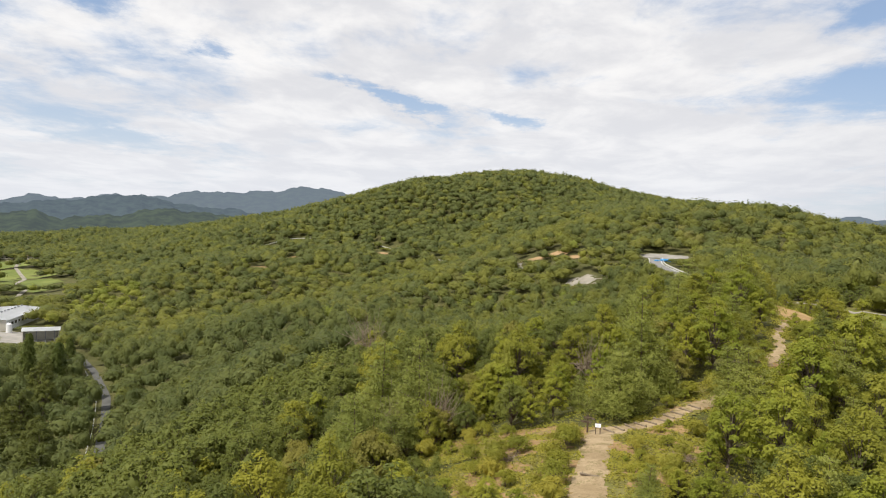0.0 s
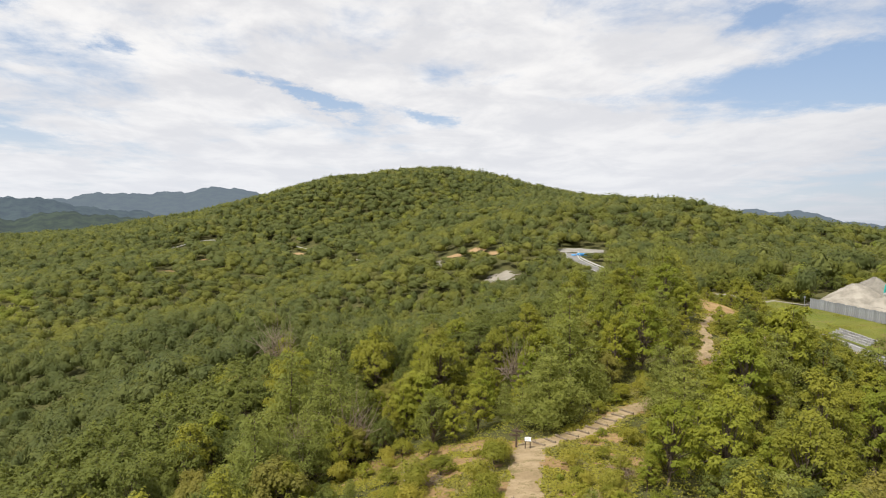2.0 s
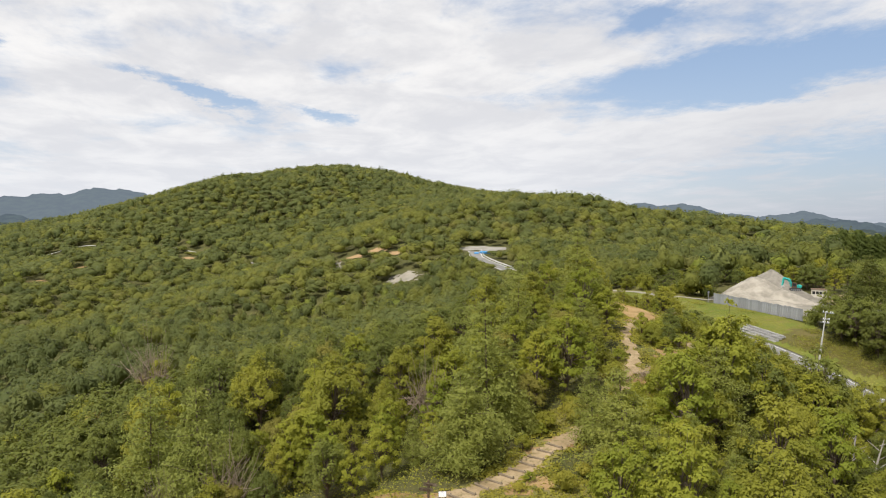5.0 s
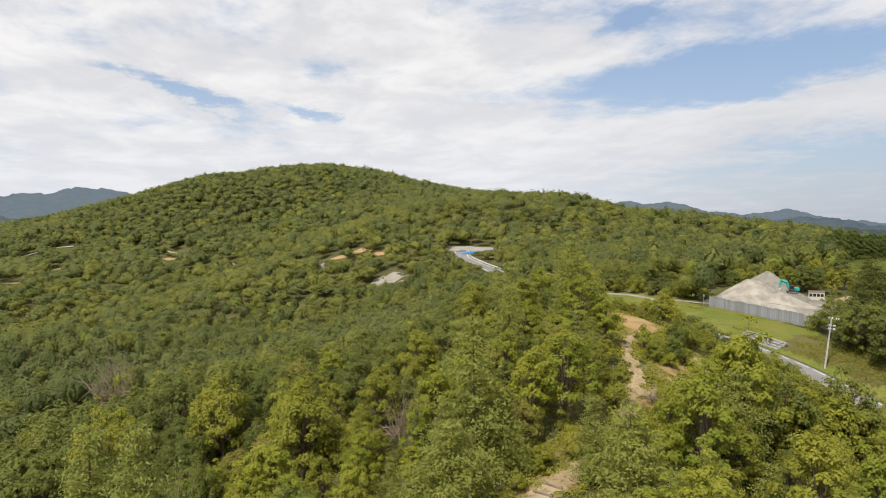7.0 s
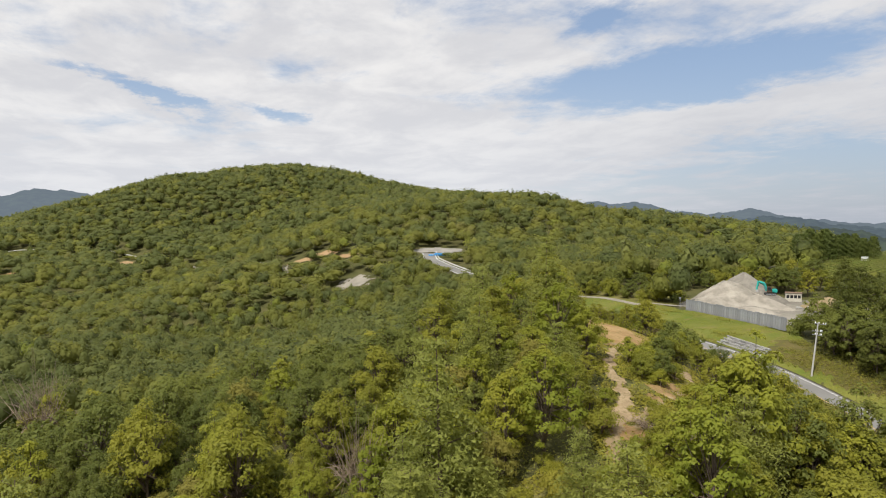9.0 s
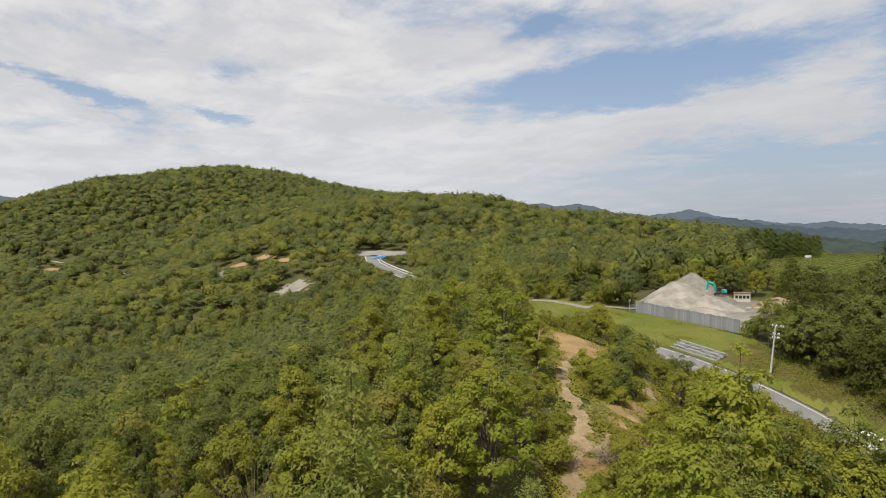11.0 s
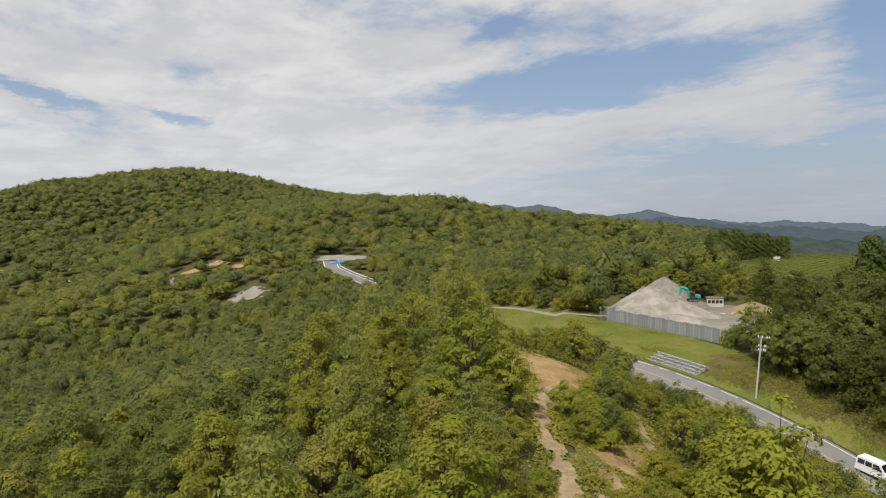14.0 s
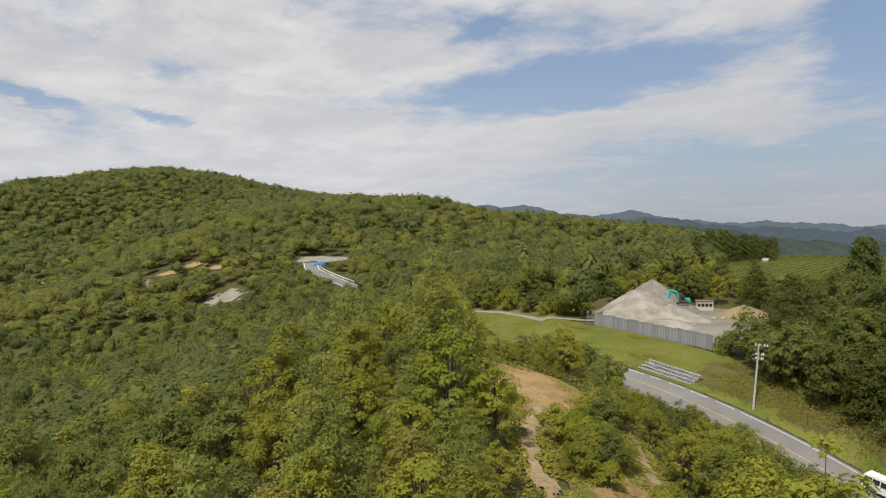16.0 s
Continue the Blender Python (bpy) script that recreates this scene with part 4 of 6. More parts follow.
def make_far_woods():
    rng = np.random.default_rng(11)
    r24 = [far_crown(s, 46, 0.19, clumps=8, cells=2) for s in range(8)]
    p24 = [far_crown(20 + s, 46, 0.17, True, cells=2) for s in range(2)]
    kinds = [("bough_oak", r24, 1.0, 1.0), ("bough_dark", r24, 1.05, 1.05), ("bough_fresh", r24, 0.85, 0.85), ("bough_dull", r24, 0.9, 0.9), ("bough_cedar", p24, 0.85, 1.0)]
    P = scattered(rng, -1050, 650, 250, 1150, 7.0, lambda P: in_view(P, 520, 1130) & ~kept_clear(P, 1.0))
    # extra dark crowns: evergreens, and cloud shade put into the colour
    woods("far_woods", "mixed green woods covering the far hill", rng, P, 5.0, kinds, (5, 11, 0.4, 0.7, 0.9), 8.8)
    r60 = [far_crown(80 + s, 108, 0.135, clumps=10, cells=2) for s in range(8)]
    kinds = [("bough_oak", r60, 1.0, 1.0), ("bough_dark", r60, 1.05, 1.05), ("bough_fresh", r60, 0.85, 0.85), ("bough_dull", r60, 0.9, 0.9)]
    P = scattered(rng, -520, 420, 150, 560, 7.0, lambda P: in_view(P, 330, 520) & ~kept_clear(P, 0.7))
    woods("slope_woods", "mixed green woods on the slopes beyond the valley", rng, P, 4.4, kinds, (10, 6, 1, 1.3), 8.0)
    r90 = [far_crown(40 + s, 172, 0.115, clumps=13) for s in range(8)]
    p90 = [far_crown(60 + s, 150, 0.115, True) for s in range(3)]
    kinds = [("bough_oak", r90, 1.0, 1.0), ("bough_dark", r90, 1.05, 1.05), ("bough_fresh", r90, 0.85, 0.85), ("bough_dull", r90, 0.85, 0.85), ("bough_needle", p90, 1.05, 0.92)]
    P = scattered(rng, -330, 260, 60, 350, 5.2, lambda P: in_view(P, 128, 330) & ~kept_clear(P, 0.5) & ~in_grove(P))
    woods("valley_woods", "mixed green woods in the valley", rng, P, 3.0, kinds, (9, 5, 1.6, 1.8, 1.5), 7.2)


make_far_woods()


# ---- distant ranges ----
def mountain_range(name, label, reach, deep, outline, mat, seed, rough):
    """A range that runs along an arc: outline gives bearing in degrees and height of the crest."""
    rng = np.random.default_rng(seed)
    n = 260
    a = np.linspace(outline[0][0], outline[-1][0], n)
    top = np.interp(a, [o[0] for o in outline], [o[1] for o in outline])
    k = np.arange(n)
    for f in (0.13, 0.31, 0.57, 1.1, 1.9, 2.7):
        top = top + rough * 0.35 / f ** 0.55 * 0.45 * np.sin(k * f + rng.uniform(0, 6))
    rows, V = 9, []
    for r in range(rows):
        t = r / (rows - 1)                            # 0 at the foot, 1 behind the crest
        d = reach - deep * (1 - t)
        fold = 1 + 0.10 * np.sin(k * 0.35 + seed) + 0.07 * np.sin(k * 0.83 + r)
        z = -75 + (top + 75) * np.clip((t / 0.85) ** (0.85 * fold), 0, 1) if r < rows - 1 else np.full(n, -80.0)
        b = np.radians(a)
        V.append(np.stack([np.sin(b) * d, np.cos(b) * d, z], 1))
    i = np.arange(rows * n).reshape(rows, n)
    q = np.stack([i[:-1, :-1], i[:-1, 1:], i[1:, 1:], i[1:, :-1]], -1).reshape(-1, 4)
    return tagged(new(name, shade_smooth(with_mats(soup(np.concatenate(V), q), mat))), label, "hills", kind="structure")


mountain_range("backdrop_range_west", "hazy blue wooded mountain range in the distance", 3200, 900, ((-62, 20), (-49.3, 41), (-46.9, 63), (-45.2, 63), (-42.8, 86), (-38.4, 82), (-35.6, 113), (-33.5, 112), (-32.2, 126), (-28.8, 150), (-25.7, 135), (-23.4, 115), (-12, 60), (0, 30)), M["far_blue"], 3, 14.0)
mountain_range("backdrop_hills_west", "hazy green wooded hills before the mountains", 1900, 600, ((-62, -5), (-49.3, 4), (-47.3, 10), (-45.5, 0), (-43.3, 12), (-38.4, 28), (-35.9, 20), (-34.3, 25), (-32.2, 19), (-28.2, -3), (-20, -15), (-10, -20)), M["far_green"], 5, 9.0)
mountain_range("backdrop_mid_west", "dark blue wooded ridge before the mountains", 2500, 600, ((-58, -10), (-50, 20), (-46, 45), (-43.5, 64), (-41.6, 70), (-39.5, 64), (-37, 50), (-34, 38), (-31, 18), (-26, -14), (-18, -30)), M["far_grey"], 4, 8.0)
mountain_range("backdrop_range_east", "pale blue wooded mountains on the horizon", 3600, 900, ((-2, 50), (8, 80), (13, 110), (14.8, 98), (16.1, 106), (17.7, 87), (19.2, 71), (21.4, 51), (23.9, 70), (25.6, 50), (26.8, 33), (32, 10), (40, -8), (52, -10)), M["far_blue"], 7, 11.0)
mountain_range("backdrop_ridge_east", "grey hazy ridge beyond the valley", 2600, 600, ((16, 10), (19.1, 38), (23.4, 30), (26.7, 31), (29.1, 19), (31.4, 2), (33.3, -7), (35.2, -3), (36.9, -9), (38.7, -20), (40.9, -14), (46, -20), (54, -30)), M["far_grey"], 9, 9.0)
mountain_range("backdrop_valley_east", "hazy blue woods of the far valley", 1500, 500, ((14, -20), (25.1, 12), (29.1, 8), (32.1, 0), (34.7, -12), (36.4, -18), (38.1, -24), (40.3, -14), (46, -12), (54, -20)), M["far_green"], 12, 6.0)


# ---- mountain road ----
def strip(name, s0, s1, off0, off1, lift, mat, label, category, step=1.0, kind="structure", parent=None):
    n = max(2, int((s1 - s0) / step) + 1)
    s = np.linspace(s0, s1, n)
    V = []
    for k in range(5):
        p, z = road_place(s, np.full(n, off0 + (off1 - off0) * k / 4))
        V.append(np.column_stack([p, z + lift]))
    i = np.arange(5 * n).reshape(5, n)
    q = np.stack([i[:-1, :-1], i[:-1, 1:], i[1:, 1:], i[1:, :-1]], -1).reshape(-1, 4)
    me = with_mats(soup(np.concatenate(V), q), mat)
    ob = new(name, me)
    if parent is not None:
        ob.parent = parent
        return ob
    return tagged(ob, label, category, kind=kind)


road = strip("road", -12, 78, -4.15, 4.15, 0.05, M["asphalt"], "worn grey asphalt two-lane mountain road", "road")
strip("centre_line", -12, 78, -0.08, 0.08, 0.056, M["yellow_line"], "", "", parent=road)
strip("edge_line", 9, 78, -ROAD_LANE - 0.08, -ROAD_LANE + 0.08, 0.056, M["white_line"], "", "", parent=road)
strip("edge_line", -12, 1.5, ROAD_LANE - 0.08, ROAD_LANE + 0.08, 0.056, M["white_line"], "", "", parent=road)
strip("edge_line", 17.2, 78, ROAD_LANE - 0.08, ROAD_LANE + 0.08, 0.056, M["white_line"], "", "", parent=road)
for k, (s0, s1) in enumerate(((2.6, 4.4), (5.8, 8.6), (9.6, 12.3), (13.6, 16.4))):
    strip("edge_dash", s0, s1, ROAD_LANE - 0.08, ROAD_LANE + 0.08, 0.056, M["white_line"], "", "", parent=road)
strip("kerb_gutter", -12, 78, 4.15, 4.55, 0.07, M["black_earth"], "dark leaf-filled gutter beside the bank", "gutter")


# ---- utility pole ----
def make_pole():
    x, y = 56.65, 141.65
    z = on_ground(x, y)
    ob = thing("utility_pole", "grey concrete utility pole with insulator arms beside the road", "utility pole", m=pose(x, y, z))
    # tilt and height are set to fit the camera's view
    lean = Matrix.Rotation(math.atan2(1.3, 8.3), 4, Vector((-ROAD_OUT[1], ROAD_OUT[0], 0)))

    def put(name, bm, mat, label=""):
        bmesh.ops.transform(bm, matrix=lean, verts=bm.verts)
        return part(name, bm, mat, ob, label)
    put("shaft", rod(bmesh.new(), (0, 0, -0.8), (0, 0, 8.45), 0.155, 0.09, 12), M["concrete"])
    d = Vector((0.86, -0.5, 0))
    for h, w in ((8.2, 1.5), (7.0, 0.9), (6.45, 0.9)):
        bm = bmesh.new()
        rod(bm, d * (-w * (0.35 if h > 8 else 0.75)) + Vector((0.1, 0.12, h)), d * (w * 0.8) + Vector((0.1, 0.12, h)), 0.055, None, 6)
        arm = put("crossarm", bm, M["steel"], "galvanised steel crossarm")
        for t in (-0.6, -0.1, 0.45, 0.75):
            b = bmesh.new()
            p = d * (w * (t * 0.7 + 0.15)) + Vector((0.1, 0.12, h))
            rod(b, p, p + Vector((0, 0, 0.16)), 0.03, 0.03, 6)
            rod(b, p + Vector((0, 0, 0.12)), p + Vector((0, 0, 0.30)), 0.075, 0.055, 8)
            bmesh.ops.transform(b, matrix=lean, verts=b.verts)
            part("insulator", b, M["white"], arm, "white porcelain insulator")
    for k in range(9):
        h = 1.8 + k * 0.5
        put("step_bolt", rod(bmesh.new(), (0, 0, h), ((0.32 if k % 2 else -0.32), 0.05, h), 0.015, None, 5), M["steel"])


make_pole()


# ---- van ----
def make_van():
    p, z = road_place(np.array([35.5]), np.array([1.75]))
    head = math.degrees(math.atan2(ROAD_DIR[1], ROAD_DIR[0]))
    ob = thing("van", "white boxy delivery van driving on the asphalt road", "van", m=pose(p[0, 0], p[0, 1], float(z[0]) + 0.06, 0, 10.2, head))
    L, W = 3.4, 1.48
    prof = [(-1.68, 0.32), (-1.70, 0.95), (-1.62, 1.75), (-1.50, 1.88), (0.55, 1.90), (0.85, 1.80), (1.42, 1.10), (1.66, 0.98), (1.70, 0.60), (1.66, 0.32)]

    def slab(pts, y0, y1):
        bm = bmesh.new()
        a = [bm.verts.new((x, y0, h)) for x, h in pts]
        b = [bm.verts.new((x, y1, h)) for x, h in pts]
        bm.faces.new(a)
        bm.faces.new(b[::-1])
        for i in range(len(pts)):
            j = (i + 1) % len(pts)
            bm.faces.new((a[j], a[i], b[i], b[j]))
        bmesh.ops.recalc_face_normals(bm, faces=bm.faces)
        return bm
    bm = slab(prof, -W / 2, W / 2)
    bmesh.ops.bevel(bm, geom=list(bm.edges), offset=0.05, segments=2, affect="EDGES")
    body = part("body", bm, M["white"], ob)
    for sgn in (-1, 1):
        for a, b in ((-1.45, -0.72), (-0.64, 0.06)):
            part("side_window", slab([(a, 1.12), (b, 1.12), (b, 1.66), (a, 1.66)], sgn * W / 2 - 0.015, sgn * W / 2 + 0.006), M["dark_glass"], body, "dark glass pane")
        part("side_window", slab([(0.16, 1.10), (1.16, 1.10), (0.76, 1.66), (0.16, 1.66)], sgn * W / 2 - 0.015, sgn * W / 2 + 0.006), M["dark_glass"], body, "dark glass pane")
        part("door_handle", box(bmesh.new(), 0.22, sgn * (W / 2 + 0.012), 0.98, 0.14, 0.03, 0.04), M["black"], body, "black handle")
        m = box(bmesh.new(), 1.12, sgn * (W / 2 + 0.11), 1.10, 0.08, 0.16, 0.20, bevel=0.02)
        part("wing_mirror", m, M["black"], body, "black mirror housing")
        part("headlight", box(bmesh.new(), 1.675, sgn * 0.54, 0.70, 0.06, 0.26, 0.18, bevel=0.02), M["lamp"], body, "clear headlight")
        part("tail_light", box(bmesh.new(), -1.68, sgn * 0.64, 0.85, 0.05, 0.12, 0.35, bevel=0.01), M["red"], body, "red tail light")
    bm = bmesh.new()
    v = [bm.verts.new(c) for c in ((1.405, -0.62, 1.15), (1.405, 0.62, 1.15), (0.92, 0.58, 1.735), (0.92, -0.58, 1.735))]
    bm.faces.new(v)
    bmesh.ops.solidify(bm, geom=bm.faces[:], thickness=-0.02)
    part("windscreen", bm, M["dark_glass"], body, "dark windscreen")
    part("front_bumper", box(bmesh.new(), 1.68, 0, 0.34, 0.10, 1.40, 0.22, bevel=0.03), M["white"], ob)
    part("number_plate", box(bmesh.new(), 1.735, 0, 0.42, 0.012, 0.30, 0.15), M["yellow_line"], body, "yellow plate")
    for x in (-1.15, 1.12):
        for sgn in (-1, 1):
            w = part("wheel", rod(bmesh.new(), (x, sgn * 0.56, 0.27), (x, sgn * 0.735, 0.27), 0.27, None, 18), M["black"], ob)
            part("rim", rod(bmesh.new(), (x, sgn * 0.70, 0.27), (x, sgn * 0.745, 0.27), 0.16, None, 12), M["steel"], w, "grey steel rim")


make_van()


# ---- tiers of stones above the road ----
def stone_meshes(count, seed, mat):
    out = []
    rng = np.random.default_rng(seed)
    for _ in range(count):
        bm = bmesh.new()
        bmesh.ops.create_icosphere(bm, subdivisions=1, radius=0.5)
        for v in bm.verts:
            v.co *= float(rng.uniform(0.78, 1.15))
        out.append(from_bm(bm, mat))
    return out


STONES = stone_meshes(5, 8, M["stone"])


def make_tiers():
    rng = np.random.default_rng(21)
    ob = thing("stone_tiers", "stepped retaining tiers of pale stones held by timber rails", "retaining wall")
    for k in range(4):
        off = 5.4 + 0.46 * k
        s0, s1 = -1.2 + 0.35 * k, 7.9 + 0.35 * k
        p, z = road_place(np.linspace(s0, s1, 34), np.full(34, off))
        z = z - 0.05 + 0.40 * k
        f = np.linspace(0, 1, 34)
        p, z = p[0] + f[:, None] * (p[-1] - p[0]), z[0] + f * (z[-1] - z[0])
        a, b = Vector((*p[0], z[0])), Vector((*p[-1], z[-1]))
        for h in (0.02, 0.34):
            part("rail", rod(bmesh.new(), a + Vector((-0.2, -0.08, h)), b + Vector((-0.2, -0.08, h)), 0.035, None, 6), M["concrete"], ob, "weathered grey timber rail")
        for j in range(68):
            st = new("stone", STONES[int(rng.integers(5))])
            st.parent = ob
            st.matrix_basis = Matrix.Translation((p[j // 2, 0] + rng.normal() * 0.06, p[j // 2, 1] + rng.normal() * 0.06, z[j // 2] + 0.08 + 0.2 * (j % 2))) @ Euler(rng.uniform(0, 6, 3)).to_matrix().to_4x4() @ Matrix.Diagonal((*rng.uniform(0.26, 0.40, 3), 1))
        bm = bmesh.new()
        m = Matrix.Translation((a + b) / 2) @ (b - a).to_track_quat("X", "Z").to_matrix().to_4x4()
        box(bm, 0, 0.50, -0.75, (b - a).length - 0.9, 0.7, 0.80, m)
        part("backfill", bm, M["gravel"], ob, "packed rubble")


make_tiers()


# ---- sheet fence of the yard ----
def make_fence():
    a, b = Vector((55.2, 191.6, 5.42)), Vector((62.7, 161.5, 5.25))
    ob = thing("sheet_fence", "grey galvanised corrugated sheet fence round the yard", "fence")
    n = 44
    d = (b - a) / n
    along = d.normalized()
    side = Vector((along.y, -along.x, 0))
    w = d.length
    bm = bmesh.new()
    prof = [(0.0, 0.0), (0.40, 0.0), (0.52, 0.11), (0.86, 0.11), (0.985, 0.0)]
    rows = [[bm.verts.new((x * w, y + dy, z)) for x, y in prof] for dy, z in ((0, 0), (0, 2.45), (0.02, 2.45), (0.02, 0))]
    for r in range(4):
        for i in range(len(prof) - 1):
            bm.faces.new((rows[r][i], rows[r][i + 1], rows[r - 3][i + 1], rows[r - 3][i]))
    for i in (0, -1):
        bm.faces.new([rows[r][i] for r in range(4)])
    bmesh.ops.recalc_face_normals(bm, faces=bm.faces)
    panel = from_bm(bm, M["steel"])
    turn = along.to_track_quat("X", "Z").to_matrix().to_4x4()
    rng = random.Random(4)
    for i in range(n):
        o = new("panel", panel)
        o.parent = ob
        o.matrix_basis = Matrix.Translation(a + d * i + Vector((0, 0, rng.uniform(-0.10, 0.10)))) @ turn
    for h in (0.6, 1.8):
        part("rail", rod(bmesh.new(), a - side * 0.14 + Vector((0, 0, h)), b - side * 0.14 + Vector((0, 0, h)), 0.035, None, 6), M["steel"], ob)


make_fence()


# ---- heaps ----
def heap(name, label, peaks, x0, x1, y0, y1, step, mat, mat2=None, rough=0.25, limit=1.0):
    """Tipped loose material: cones that run into one another."""
    nx, ny = int((x1 - x0) / step), int((y1 - y0) / step)
    X, Y = np.meshgrid(np.linspace(x0, x1, nx + 1), np.linspace(y0, y1, ny + 1))
    P = np.stack([X.ravel(), Y.ravel()], 1)
    H, who = np.full(len(P), -9.0), np.zeros(len(P), int)
    for k, (x, y, top, slope, stretch) in enumerate(peaks):
        d = np.hypot(P[:, 0] - x, (P[:, 1] - y) / stretch)
        a = np.arctan2(P[:, 1] - y, P[:, 0] - x)
        h = top - slope * np.sqrt(d ** 2 + 0.3) * (1 + 0.06 * np.sin(3 * a + k) + 0.04 * np.sin(7 * a + 2 * k))
        who = np.where(h > H, k, who)
        H = np.maximum(H, h)
    turn = np.arctan2(P[:, 1] - peaks[0][1], P[:, 0] - peaks[0][0])
    H = H - rough * 0.5 * np.abs(np.sin(turn * 5.5 + 0.8 * ripple(P, 5))) ** 3     # runnels down the slope
    H = H + rough * ripple(P, 0.7, 3) * 0.30 * (who <= 1) + rough * ripple(P, 1.3) * 0.35 + rough * ripple(P, 3.4, 5) * 0.8
    base = ground(P)
    i = np.arange((nx + 1) * (ny + 1)).reshape(ny + 1, nx + 1)
    q = np.stack([i[:-1, :-1], i[:-1, 1:], i[1:, 1:], i[1:, :-1]], -1).reshape(-1, 4)
    q = q[(H > base - 0.25)[q].all(1)]
    used = np.unique(q)
    back = np.zeros(len(P), int)
    back[used] = np.arange(len(used))
    mats = [(1 if peaks[who[f[0]]] in peaks[1:2] and mat2 is not None else 0) for f in q] if mat2 is not None else None
    me = shade_smooth(with_mats(soup(np.column_stack([P, H])[used], back[q], mats), mat, *([mat2] if mat2 is not None else [])))
    return tagged(new(name, me), label, "heap")


heap("quarry_sand", "large pale pile of quarry sand with a darker damp top", ((69.2, 202.4, 11.6, 0.66, 1.15), (76.0, 209.6, 12.7, 0.74, 1.1), (73.5, 195.5, 8.6, 0.40, 1.0), (64.0, 198.0, 8.3, 0.42, 1.2), (69.0, 188.0, 7.0, 0.30, 1.5)), 54, 100, 168, 226, 0.45, M["sand"], M["sand_dark"], 0.45)
heap("heaped_earth", "low brown mound of earth beside the sand", ((89.2, 194.5, 8.0, 0.42, 1.0), (86.0, 189.5, 6.9, 0.36, 1.0)), 78, 102, 180, 206, 0.45, M["brown_heap"])


# ---- excavator ----
def make_excavator():
    x, y = 76.6, 196.4
    ob = thing("excavator", "teal hydraulic excavator standing on the sand heap with its arm folded", "excavator", m=pose(x, y, 8.05, 0, 0, 165) @ Matrix.Diagonal((0.78, 0.78, 0.82, 1)))
    for sgn in (-1, 1):
        bm = box(bmesh.new(), 0, sgn * 0.95, 0, 3.1, 0.5, 0.72, bevel=0.2)
        t = part("track", bm, M["black"], ob, "dark crawler track")
        for k in range(5):
            xx = -1.1 + k * 0.55
            part("roller", rod(bmesh.new(), (xx, sgn * 1.18, 0.30), (xx, sgn * 1.23, 0.30), 0.17, None, 10), M["steel"], t)
    part("undercarriage", box(bmesh.new(), 0, 0, 0.35, 1.6, 1.5, 0.4, bevel=0.05), M["black"], ob)
    part("counterweight", box(bmesh.new(), -1.35, 0, 0.85, 0.9, 2.2, 0.95, bevel=0.15), M["teal"], ob)
    part("engine_cover", box(bmesh.new(), -0.3, -0.45, 0.85, 1.5, 1.2, 0.85, bevel=0.08), M["teal"], ob)
    cab = part("cab", box(bmesh.new(), 0.35, 0.60, 0.85, 1.35, 0.95, 1.60, bevel=0.08), M["dark_wood"], ob, "dark glazed cab")
    part("cab_window", box(bmesh.new(), 1.03, 0.60, 1.35, 0.02, 0.75, 0.95), M["dark_glass"], cab, "dark glass pane")
    part("cab_window", box(bmesh.new(), 0.40, 1.08, 1.40, 0.95, 0.02, 0.90), M["dark_glass"], cab, "dark glass pane")

    def beam(a, b, wa, wb, name, mat, label=""):
        a, b = Vector(a), Vector(b)
        bm = bmesh.new()
        m = Matrix.Translation(a) @ (b - a).to_track_quat("Z", "Y").to_matrix().to_4x4()
        r = bmesh.ops.create_cone(bm, cap_ends=True, segments=4, radius1=wa, radius2=wb, depth=(b - a).length, matrix=m @ Matrix.Translation((0, 0, (b - a).length / 2)))
        bmesh.ops.bevel(bm, geom=list(bm.edges), offset=0.03, segments=1, affect="EDGES")
        return part(name, bm, mat, ob, label)
    beam((0.9, -0.15, 1.2), (1.7, -0.15, 3.3), 0.40, 0.46, "boom", M["teal"])
    beam((1.7, -0.15, 3.25), (3.2, -0.15, 3.75), 0.46, 0.36, "boom", M["teal"])
    beam((3.2, -0.15, 3.95), (3.75, -0.15, 1.5), 0.38, 0.26, "arm", M["teal"])
    beam((1.2, 0.12, 1.4), (1.75, 0.12, 2.8), 0.07, 0.07, "boom_cylinder", M["steel"])
    bm = bmesh.new()
    box(bm, 3.55, -0.15, 0.75, 0.75, 0.85, 0.75, bevel=0.15)
    part("bucket", bm, M["stone"], ob, "worn steel bucket")


make_excavator()


